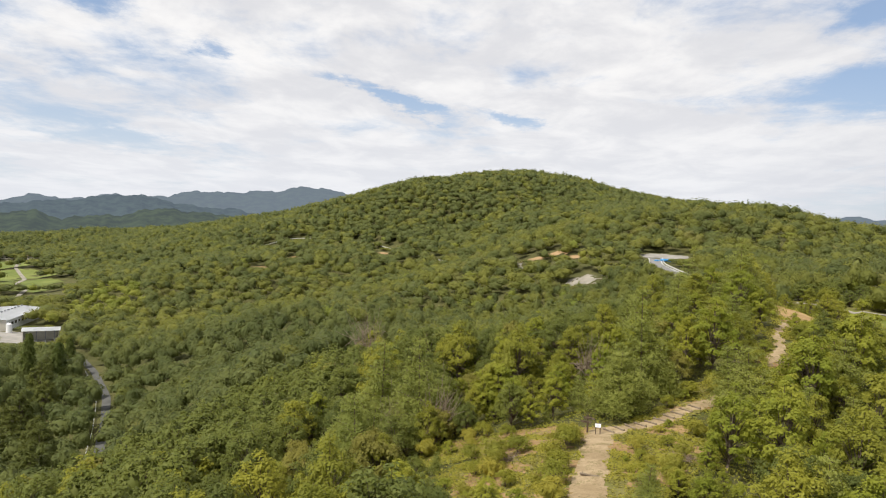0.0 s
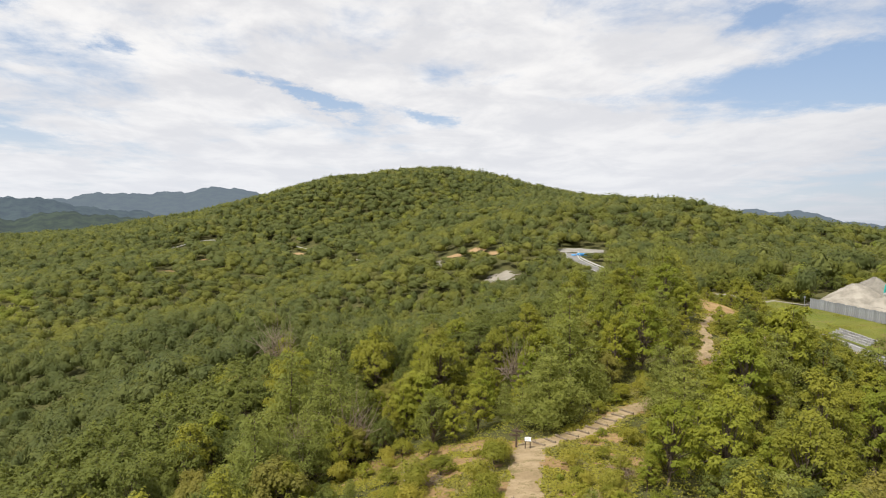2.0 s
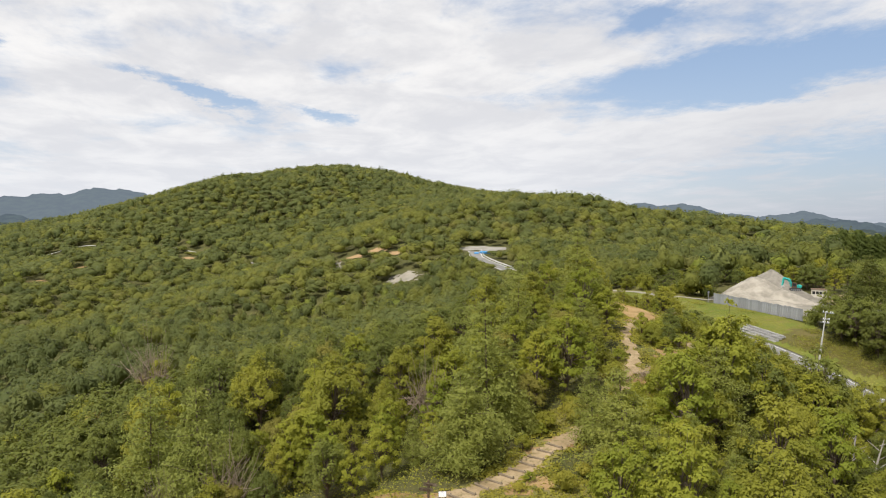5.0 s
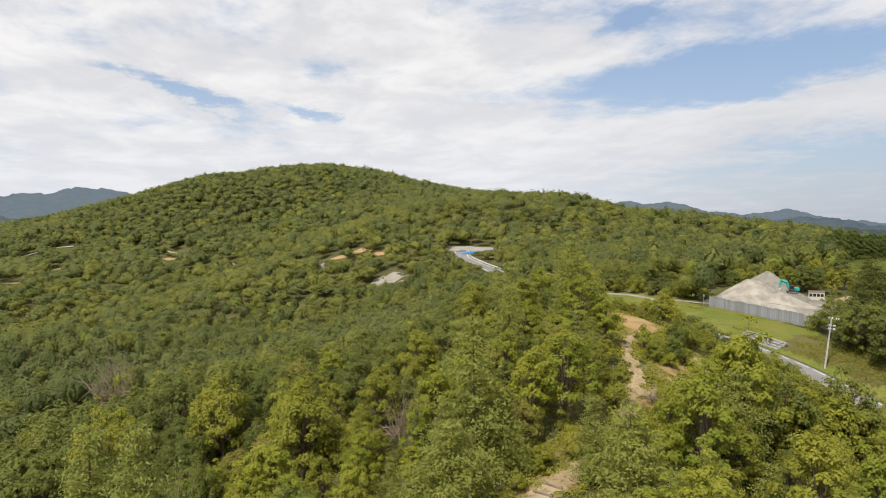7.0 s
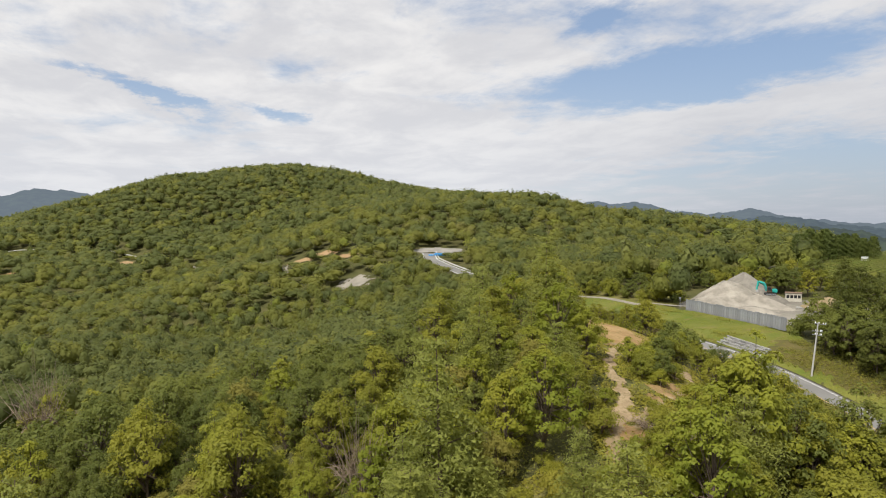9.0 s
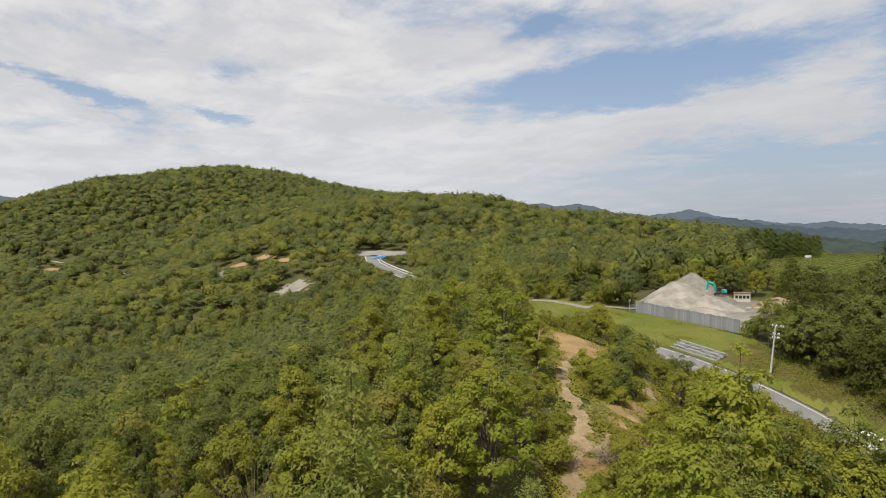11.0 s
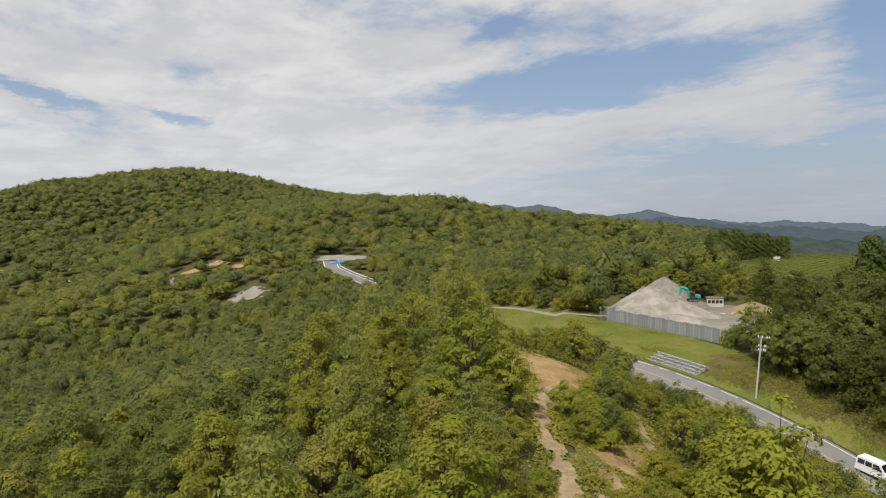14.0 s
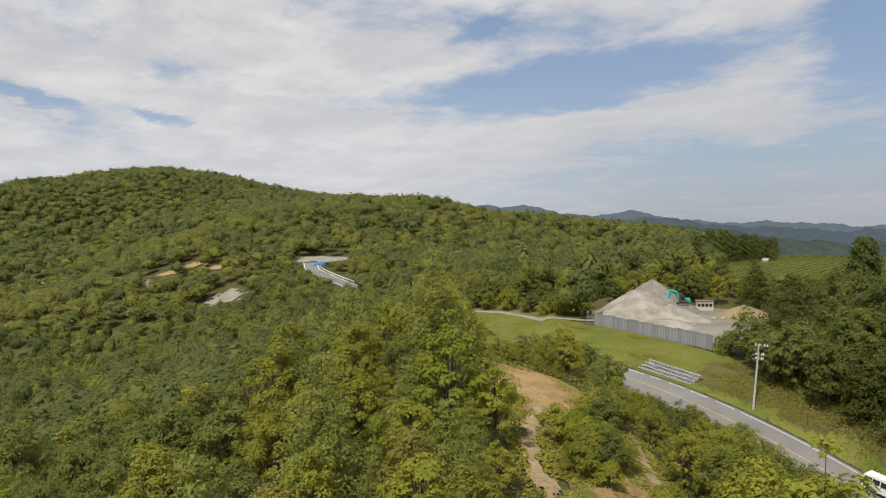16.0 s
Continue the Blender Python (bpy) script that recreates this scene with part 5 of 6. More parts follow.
# ---- hut, board and bits in the yard ----
def make_hut():
    ob = thing("site_hut", "small cream site hut with dark openings in the yard", "hut", m=pose(87.3, 206.6, on_ground(87.3, 206.6), 0, 0, -24))
    for y, nm in ((1.1, "back_wall"), ):
        part(nm, box(bmesh.new(), 0, y, 0, 3.6, 0.12, 2.1), M["wall_cream"], ob)
    for x in (-1.74, 1.74):
        part("side_wall", box(bmesh.new(), x, 0, 0, 0.12, 2.08, 2.1), M["wall_cream"], ob)
    part("front_wall", box(bmesh.new(), 0, -1.1, 0, 3.6, 0.12, 0.85), M["wall_cream"], ob)
    part("front_wall", box(bmesh.new(), 0, -1.1, 1.6, 3.6, 0.12, 0.5), M["wall_cream"], ob)
    for x in (-1.65, -0.85, 0.0, 0.85, 1.65):
        part("mullion", box(bmesh.new(), x, -1.1, 0.85, 0.16, 0.10, 0.75), M["wall_cream"], ob)
    for k in range(4):
        part("pane", box(bmesh.new(), -1.24 + k * 0.83, -1.06, 0.86, 0.66, 0.02, 0.73), M["dark_glass"], ob, "dark glass pane")
    part("roof", box(bmesh.new(), 0, -0.05, 2.1, 3.9, 2.6, 0.12, bevel=0.03), M["rust_roof"], ob, "rusty brown flat roof")
    z = on_ground(83.5, 193)
    rng = random.Random(3)
    for i in range(4):
        bm = bmesh.new()
        box(bm, 0, 0, 0, rng.uniform(0.9, 1.9), rng.uniform(0.5, 0.9), rng.uniform(0.2, 0.5), bevel=0.06)
        o = new("concrete_block", from_bm(bm, M["concrete"]))
        o.matrix_world = pose(81.5 + i * 1.5, 192.5 + rng.uniform(-1.5, 1.5), on_ground(81.5 + i * 1.5, 192.5) + 0.02, 0, 0, rng.uniform(0, 180))
        tagged(o, "pale broken concrete block lying in the yard", "concrete block", "blocks in the yard")
    ob = thing("marker_post", "thin grey steel marker post by the fence", "post", m=pose(54.6, 193.6, on_ground(54.6, 193.6)))
    part("shaft", rod(bmesh.new(), (0, 0, -0.2), (0, 0, 2.6), 0.05, None, 6), M["steel"], ob)
    part("plate", box(bmesh.new(), 0, -0.05, 2.1, 0.45, 0.03, 0.5), M["steel"], ob)


make_hut()
patch("rough_verge", lambda P: 1 - np.hypot((P[:, 0] - 46) / 20, (P[:, 1] - 211) / 15) + 0.2 * ripple(P, 4), 22, 70, 192, 232, 0.8, 0.05, M["rough"], "rough grass beside the gravel track", "grass")
TRACK = ((30, 231), (36.6, 220.5), (42.9, 211.1), (48.3, 203.6), (54.5, 199), (60, 196))
patch("yard_track", lambda P: 1.25 + 0.2 * ripple(P, 2) - line_distance(P, TRACK)[0], 24, 66, 190, 236, 0.4, 0.10, M["yard"], "pale gravel track leading into the yard", "track")
BARE_SPOTS += [(x, y, 2.2) for x, y in ((30, 231), (36.6, 220.5), (39.7, 216), (42.9, 211.1), (48.3, 203.6), (45.5, 207.5))]


# ---- tea field ----
def make_tea():
    rng = np.random.default_rng(31)
    C, N = [], []
    P0 = []
    for i in range(-11, 12):
        t = np.linspace(-31, 31, 160)
        x, y = 141 + t, 235 + i * 2.3 + 0.35 * t
        P0.append(np.stack([x, y], 1))
    P = np.concatenate(P0)
    P = P[TEA(P) > 0.03]
    n = 5
    P = np.repeat(P, n, 0)
    off = rng.uniform(-1, 1, len(P))
    P[:, 1] += off * 0.62
    P[:, 0] += rng.uniform(-0.2, 0.2, len(P))
    z = ground(P) + 0.75 - 0.35 * off ** 2
    V, Q = cards(rng, np.column_stack([P, z]), np.stack([rng.normal(size=len(P)) * 0.3, off * 0.7, 1 + 0 * off], 1), 0.30)
    me = with_mats(soup(V, Q), M["leaf_dark"])
    tagged(new("tea_rows", me), "clipped green rows of tea bushes on the rise", "tea field", kind="stuff")
    patch("tea_field", lambda P: TEA(P) - 0.01, 108, 174, 208, 262, 1.2, 0.06, M["grass"], "green ground of the tea field", "field")
    ob = thing("field_hut", "tiny white hut at the edge of the tea field", "hut", m=pose(131.9, 250.0, on_ground(131.9, 250.0), 0, 0, 20) @ Matrix.Diagonal((0.65, 0.65, 0.65, 1)))
    part("wall", box(bmesh.new(), 0, 0, -0.1, 2.4, 1.8, 1.8, bevel=0.03), M["white"], ob)
    part("roof", box(bmesh.new(), 0, 0, 1.7, 2.5, 1.9, 0.12, bevel=0.03), M["roof_pale"], ob)


make_tea()


# ---- lay-by and road on the far slope ----
def tape(name, pts, half, lift, mat, label, category, parent=None, wobble=0.0):
    """A ribbon along points (x, y, z)."""
    P = np.array(pts, float)
    t = np.concatenate([[0], np.cumsum(np.hypot(*np.diff(P[:, :2], axis=0).T))])
    u = np.linspace(0, t[-1], max(8, int(t[-1] / 2)))
    X = np.stack([np.interp(u, t, P[:, k]) for k in range(3)], 1)
    for _ in range(3):
        X[1:-1] = (X[:-2] + 2 * X[1:-1] + X[2:]) / 4
    d = np.gradient(X[:, :2], axis=0)
    d /= np.linalg.norm(d, axis=1, keepdims=True)
    side = np.stack([-d[:, 1], d[:, 0]], 1)
    V = [np.column_stack([X[:, :2] + side * k, X[:, 2] + lift]) for k in np.linspace(half[0], half[1], 5)]
    n = len(u)
    i = np.arange(5 * n).reshape(5, n)
    q = np.stack([i[:-1, :-1], i[1:, :-1], i[1:, 1:], i[:-1, 1:]], -1).reshape(-1, 4)
    ob = new(name, shade_smooth(with_mats(soup(np.concatenate(V), q), mat)))
    if parent is not None:
        ob.parent = parent
        return ob
    return tagged(ob, label, category, kind="structure")


def rail_along(name, label, pts, offset, height, every=4.0, group=""):
    """A guard rail on posts."""
    P = np.array(pts, float)
    t = np.concatenate([[0], np.cumsum(np.hypot(*np.diff(P[:, :2], axis=0).T))])
    u = np.arange(0, t[-1], every)
    X = np.stack([np.interp(u, t, P[:, k]) for k in range(3)], 1)
    for _ in range(3):
        X[1:-1] = (X[:-2] + 2 * X[1:-1] + X[2:]) / 4
    d = np.gradient(X[:, :2], axis=0)
    d /= np.linalg.norm(d, axis=1, keepdims=True)
    X[:, :2] += np.stack([-d[:, 1], d[:, 0]], 1) * offset
    ob = thing(name, label, "guard rail", group)
    for i in range(len(u)):
        a = Vector(X[i])
        part("post", rod(bmesh.new(), a - Vector((0, 0, 0.3)), a + Vector((0, 0, height)), 0.07, None, 6), M["white"], ob)
        if i + 1 < len(u):
            b = Vector(X[i + 1])
            bm = bmesh.new()
            m = Matrix.Translation((a + b) / 2) @ (b - a).to_track_quat("X", "Z").to_matrix().to_4x4()
            box(bm, 0, 0, height - 0.40, (b - a).length + 0.1, 0.08, 0.38, m, 0.02)
            part("beam", bm, M["white"], ob, "white painted steel beam")
    return ob


patch("lay_by", lambda P: 6.8 + 1.6 * ripple(P, 4) - line_distance(P, LOT_LINE)[0], -32, 32, 366, 404, 1.5, 0.12, M["gravel"], "pale gravel lay-by on the hillside", "lay-by")
far_road = tape("far_road", LOT_ROAD, (-3.2, 3.2), 0.22, M["asphalt"], "grey asphalt road climbing to the lay-by", "road")
tape("edge_line", LOT_ROAD, (-3.1, -2.7), 0.24, M["white_line"], "", "", far_road)
tape("edge_line", LOT_ROAD, (2.7, 3.1), 0.24, M["white_line"], "", "", far_road)
rail_along("guard_rail", "white guard rail along the road to the lay-by", LOT_ROAD, 3.7, 1.0, group="guard rails")


def make_sheet(x, y, sx, sy, sz, turn):
    rng = random.Random(int(x * 7))
    bm = bmesh.new()
    box(bm, 0, 0, -0.1, sx, sy, sz, bevel=0.25)
    bmesh.ops.subdivide_edges(bm, edges=bm.edges[:], cuts=3, use_grid_fill=True)
    for v in bm.verts:
        v.co += Vector((rng.uniform(-0.1, 0.1), rng.uniform(-0.1, 0.1), rng.uniform(-0.12, 0.12) if v.co.z > 0.3 else 0))
    o = new("tarpaulin", from_bm(bm, M["blue_sheet"]))
    o.matrix_world = pose(x, y, on_ground(x, y) + 0.1, 0, 0, turn)
    tagged(o, "bright blue tarpaulin over a low stack in the lay-by", "tarpaulin", "covered stacks")


make_sheet(2.4, 373.5, 5.2, 2.6, 1.1, 12)
make_sheet(-1.8, 371.5, 2.2, 1.8, 0.8, -20)

for nm, x, y, rx, ry, mt, lb in (("bare_bank", -36.5, 353.5, 7.5, 8.5, "yard", "pale bare turning place among the woods"), ("bare_bank", -59, 407, 9, 5, "orange", "orange cut bank of bare earth"), ("bare_bank", -70, 404, 8, 4.5, "orange", "orange cut bank of bare earth"), ("bare_bank", -46, 396, 6.5, 4, "orange", "orange cut bank of bare earth"), ("bare_bank", -78, 398, 3.5, 7, "yard", "pale bare strip of hill road")):
    patch(nm, lambda P, x=x, y=y, rx=rx, ry=ry: 1 - np.hypot((P[:, 0] - x) / rx, (P[:, 1] - y) / ry) + 0.55 * ripple(P, 2.0), x - rx * 1.4, x + rx * 1.4, y - ry * 1.4, y + ry * 1.4, 1.0, 0.25, M[mt], lb, "bank")


for nm, pts in (("hill_road", HILL_ROAD), ("hill_road", HILL_ROAD_EAST)):
    P3 = [(x, y, on_ground(x, y) + 0.35) for x, y in pts]
    tape(nm, P3, (-1.5, 1.5), 0.0, M["yard"], "pale hill road cut across the wooded slope", "road")
    rail_along("guard_rail", "white guard rail along the hill road", P3, -2.6 if nm == "hill_road" else 2.6, 1.0, 6.0, "guard rails")
for x, y, r, mt in SCARS:
    patch("bare_bank", lambda P, x=x, y=y, r=r: 1 - np.hypot((P[:, 0] - x) / r, (P[:, 1] - y) / (r * 0.7)) + 0.3 * ripple(P, 3), x - r * 1.4, x + r * 1.4, y - r * 1.2, y + r * 1.2, 1.0, 0.3, M[mt], "bare slip of pale earth on the slope", "bank")


# ---- side valley: lane, works, fields ----
patch("valley_field", lambda P: np.max([r - 2 - np.hypot(P[:, 0] - x, P[:, 1] - y) for x, y, r in FIELD], axis=0) + 4 * ripple(P, 18), -665, -350, 310, 580, 4.0, 0.3, M["paddy"], "green fields on the valley floor", "field")
tape("field_lane", [(x, y, on_ground(x, y) + 0.6) for x, y in ((-640, 560), (-600, 538), (-575, 512), (-545, 490), (-515, 468), (-495, 442), (-474, 424), (-448, 408), (-428, 384), (-408, 362), (-396, 345))], (-1.6, 1.6), 0.0, M["yard"], "pale lane winding through the fields", "lane")


def make_farmhouse(x, y, turn):
    ob = thing("farmhouse", "small farmhouse with a brown tiled roof beside the fields", "house", "farmhouses", pose(x, y, on_ground(x, y) - 0.2, 0, 0, turn))
    part("wall", box(bmesh.new(), 0, 0, 0, 13, 8, 4.2), M["wall_cream"], ob)
    bm = bmesh.new()
    v = [bm.verts.new(c) for c in ((-7.3, -5, 4.0), (7.3, -5, 4.0), (7.3, 0, 6.6), (-7.3, 0, 6.6), (7.3, 5, 4.0), (-7.3, 5, 4.0))]
    bm.faces.new((v[0], v[1], v[2], v[3]))
    bm.faces.new((v[3], v[2], v[4], v[5]))
    bmesh.ops.solidify(bm, geom=bm.faces[:], thickness=0.3)
    part("roof", bm, M["brown_heap"], ob, "brown tiled roof")
    for k in range(3):
        part("window", box(bmesh.new(), -4 + 4 * k, -4.02, 1.2, 1.8, 0.12, 1.3), M["dark_glass"], ob, "dark glazed window")


make_farmhouse(-655, 575, 20)
make_farmhouse(-628, 582, -15)
lane = tape("valley_lane", VALLEY_LANE, (-1.25, 1.25), 0.15, M["shaded_asphalt"], "narrow grey lane through the valley woods", "lane")
rail_along("guard_rail", "weathered white guard rail along the valley lane", VALLEY_LANE[2:6], -2.8, 0.9, group="guard rails")


def make_works(name, label, x, y, turn, sx, sy, sz, bays, open_front):
    z = -36.2
    ob = thing(name, label, "works building", m=pose(x, y, z, 0, 0, turn))
    t = 0.3
    part("wall", box(bmesh.new(), 0, sy / 2, 0, sx, t, sz), M["wall_cream"], ob)
    if not open_front:
        part("wall", box(bmesh.new(), 0, -sy / 2, 0, sx, t, sz), M["roof_pale"], ob)
    for s in (-1, 1):
        part("wall", box(bmesh.new(), s * (sx / 2 - t / 2), 0, 0, t, sy - t, sz), M["wall_cream"], ob)
    bm = bmesh.new()
    rise = 1.0
    v = [bm.verts.new(c) for c in ((-sx / 2 - 0.6, -sy / 2 - 0.8, sz), (sx / 2 + 0.6, -sy / 2 - 0.8, sz), (sx / 2 + 0.6, 0, sz + rise), (-sx / 2 - 0.6, 0, sz + rise), (sx / 2 + 0.6, sy / 2 + 0.8, sz), (-sx / 2 - 0.6, sy / 2 + 0.8, sz))]
    bm.faces.new((v[0], v[1], v[2], v[3]))
    bm.faces.new((v[3], v[2], v[4], v[5]))
    bmesh.ops.solidify(bm, geom=bm.faces[:], thickness=0.25)
    roof = part("roof", bm, M["roof_pale"], ob, "pale grey metal roof")
    for k in range(bays):
        xx = -sx / 2 + (k + 0.5) * sx / bays
        if open_front:
            part("pillar", box(bmesh.new(), xx, -sy / 2, 0, 0.35, 0.35, sz), M["steel"], ob)
        else:
            w = part("window", box(bmesh.new(), xx, -sy / 2 - 0.15, sz * 0.45, sx / bays * 0.62, 0.10, 1.5), M["dark_glass"], ob, "dark glazed window")
            part("sill", box(bmesh.new(), xx, -sy / 2 - 0.22, sz * 0.45 - 0.12, sx / bays * 0.66, 0.2, 0.12), M["white"], w)
            part("roof_vent", box(bmesh.new(), xx, -0.4, sz + rise - 0.05, 0.9, 0.9, 0.7, bevel=0.1), M["steel"], roof)
    return ob


make_works("works_hall", "long white-roofed works hall in the valley", -318.7, 277.6, 119, 49, 20, 5.4, 11, False)
make_works("open_shed", "low open-fronted shed with a pale roof", -263.5, 248.5, 44, 14, 9, 5.6, 4, True)
ob = thing("silo_tank", "white cylindrical tank beside the works hall", "tank", m=pose(-292.5, 257.5, -36.2))
part("shell", rod(bmesh.new(), (0, 0, 0), (0, 0, 4.4), 1.3, None, 18), M["white"], ob)
part("cap", rod(bmesh.new(), (0, 0, 4.4), (0, 0, 5.0), 1.3, 0.35, 18), M["white"], ob)
patch("works_yard", lambda P: 1 - np.hypot((P[:, 0] + 280) / 26, (P[:, 1] - 250) / 14) + 0.1 * ripple(P, 6), -318, -245, 228, 272, 1.5, 0.10, M["gravel"], "pale paved yard of the works", "yard")


# ---- beside the trail ----
def make_signs():
    x, y = -4.75, 65.75
    z = on_ground(x, y)
    ob = thing("notice_board", "small white notice board on dark posts beside the trail", "notice board", m=pose(x, y, z, 0, 0, 6) @ Matrix.Diagonal((0.78, 0.78, 0.78, 1)))
    for s in (-1, 1):
        part("post", rod(bmesh.new(), (s * 0.26, 0.06, -0.4), (s * 0.26, 0.02, 0.95), 0.05, None, 8), M["dark_wood"], ob)
    b = part("board", box(bmesh.new(), 0, -0.06, 0, 0.72, 0.06, 0.50, Matrix.Translation((0, 0, 0.82)) @ Matrix.Rotation(radians(-24), 4, "X"), 0.01), M["dark_wood"], ob)
    part("panel", box(bmesh.new(), 0, -0.096, 0.03, 0.66, 0.012, 0.44, Matrix.Translation((0, 0, 0.82)) @ Matrix.Rotation(radians(-24), 4, "X")), M["white"], b, "white printed sheet")
    for k in range(4):
        part("text_bar", box(bmesh.new(), -0.05, -0.104, 0.09 + k * 0.09, 0.46 - 0.06 * (k % 2), 0.006, 0.03, Matrix.Translation((0, 0, 0.82)) @ Matrix.Rotation(radians(-24), 4, "X")), M["stone"], b, "grey line of writing")
    x, y = -5.75, 66.4
    z = on_ground(x, y)
    ob = thing("signpost", "dark wooden signpost with two pointing boards beside the trail", "signpost", m=pose(x, y, z, 0, 0, -10))
    part("post", box(bmesh.new(), 0, 0, -0.4, 0.14, 0.14, 2.1, bevel=0.02), M["dark_wood"], ob)
    for h, s in ((1.32, 1), (0.95, -1)):
        bm = bmesh.new()
        pts = [(-0.35 * s, 0), (0.55 * s, 0), (0.70 * s, 0.12), (0.55 * s, 0.24), (-0.35 * s, 0.24)]
        bm.faces.new([bm.verts.new((px, -0.09, h + pz)) for px, pz in pts])
        bmesh.ops.solidify(bm, geom=bm.faces[:], thickness=0.04)
        p = part("pointer", bm, M["log"], ob, "weathered wooden pointer board")
        part("text_bar", box(bmesh.new(), 0.12 * s, -0.136, h + 0.08, 0.5, 0.008, 0.07), M["dark_wood"], p, "dark line of writing")


make_signs()


def make_steps():
    rng = random.Random(12)
    pts = np.array(TRAIL[3:8], float)
    t = np.concatenate([[0], np.cumsum(np.hypot(*np.diff(pts, axis=0).T))])
    first = None
    places = [(float(np.interp(u, t, pts[:, 0])), float(np.interp(u, t, pts[:, 1])), float(np.interp(u + 0.3, t, pts[:, 0]) - np.interp(u - 0.3, t, pts[:, 0])), float(np.interp(u + 0.3, t, pts[:, 1]) - np.interp(u - 0.3, t, pts[:, 1]))) for u in np.arange(1.0, t[-1] - 1.5, 1.28)]
    places.append((-4.4, 54.5, 0.1, 1.0))
    for x, y, dx, dy in places:
        m = pose(x, y, on_ground(x, y) + 0.10, 0, rng.uniform(-3, 3), math.degrees(math.atan2(dy, dx)) + 90 + rng.uniform(-8, 8))
        if first is None:
            ob = thing("log_step", "weathered log set across the trail as a step", "step", "steps of the trail", m)
            part("log", rod(bmesh.new(), (-0.75, 0, 0), (0.75, 0, 0.0), 0.10, 0.085, 9), M["log"], ob)
            for s in (-0.6, 0.6):
                part("stake", rod(bmesh.new(), (s, -0.12, -0.35), (s, -0.12, 0.12), 0.04, 0.045, 6), M["log"], ob)
            first = ob
        else:
            copy_thing(first, m)


make_steps()
patch("bare_earth", in_bare, -26, 34, 40, 126, 0.4, 0.045, M["soil"], "bare reddish earth worn through the grass", "earth")
patch("bare_earth", lambda P: 4.0 - np.hypot((P[:, 0] - 20.0) / 1.05, (P[:, 1] - 115.5) / 1.45) + 0.8 * ripple(P, 2), 8, 28, 106, 126, 0.4, 0.075, M["knoll"], "bare orange-brown knoll at the top of the trail", "earth")


# ---- trees near the trail, one by one ----
def tree_thing(name, label, category, group, limbs, crown, leaf, bark):
    ob = thing(name, label, category, group)
    part("trunk", with_mats(soup(*limbs), bark), None, ob, "")
    part("crown", with_mats(soup(*crown), leaf), None, ob, "")
    return ob


def plant(things, places, rng):
    """Sets the first of each thing, and copies of it, at places (x, y, size)."""
    used = set()
    for x, y, size in places:
        k = int(rng.integers(len(things)))
        m = pose(x, y, on_ground(x, y) - 0.05, rng.normal() * 2, rng.normal() * 2, rng.uniform(0, 360)) @ Matrix.Diagonal((size * rng.uniform(0.92, 1.08), size, size * rng.uniform(0.9, 1.12), 1))
        if k in used:
            copy_thing(things[k], m)
        else:
            used.add(k)
            things[k].matrix_basis = m
    for k, ob in enumerate(things):
        if k not in used:
            for o in (*ob.children, ob):
                bpy.data.objects.remove(o)


KINDS = (
    ("oak_tree", "green deciduous oak with a rounded uneven crown on the hillside", lambda s, n, z: broadleaf(s, 6.6, 2.5, n, z, 56, 0.0, 0.80, 0.38, 0.95), "leaf_oak", "bark", 6.6),
    ("evergreen_tree", "dark green dense evergreen tree with a rounded crown", lambda s, n, z: broadleaf(s, 6.0, 2.7, n, z, 60, 0.0, 0.62, 0.25, 0.95), "leaf_dark", "bark", 6.0),
    ("pine_tree", "pale green young pine with tiers of upswept boughs", lambda s, n, z: pine(s, 7.2, 2.5, n, z), "leaf_needle", "bark", 7.2),
    ("maple_tree", "bright yellow-green young leafy tree", lambda s, n, z: broadleaf(s, 7.0, 2.2, n, z, 52, 0.0, 0.86, 0.50, 0.85), "leaf_fresh", "bark", 7.0),
    ("hazel_tree", "dull olive-brown small leafy tree", lambda s, n, z: broadleaf(s, 5.0, 2.4, n, z, 36, 0.0, 0.6, 0.3, 0.9), "leaf_dull", "bark", 5.1))


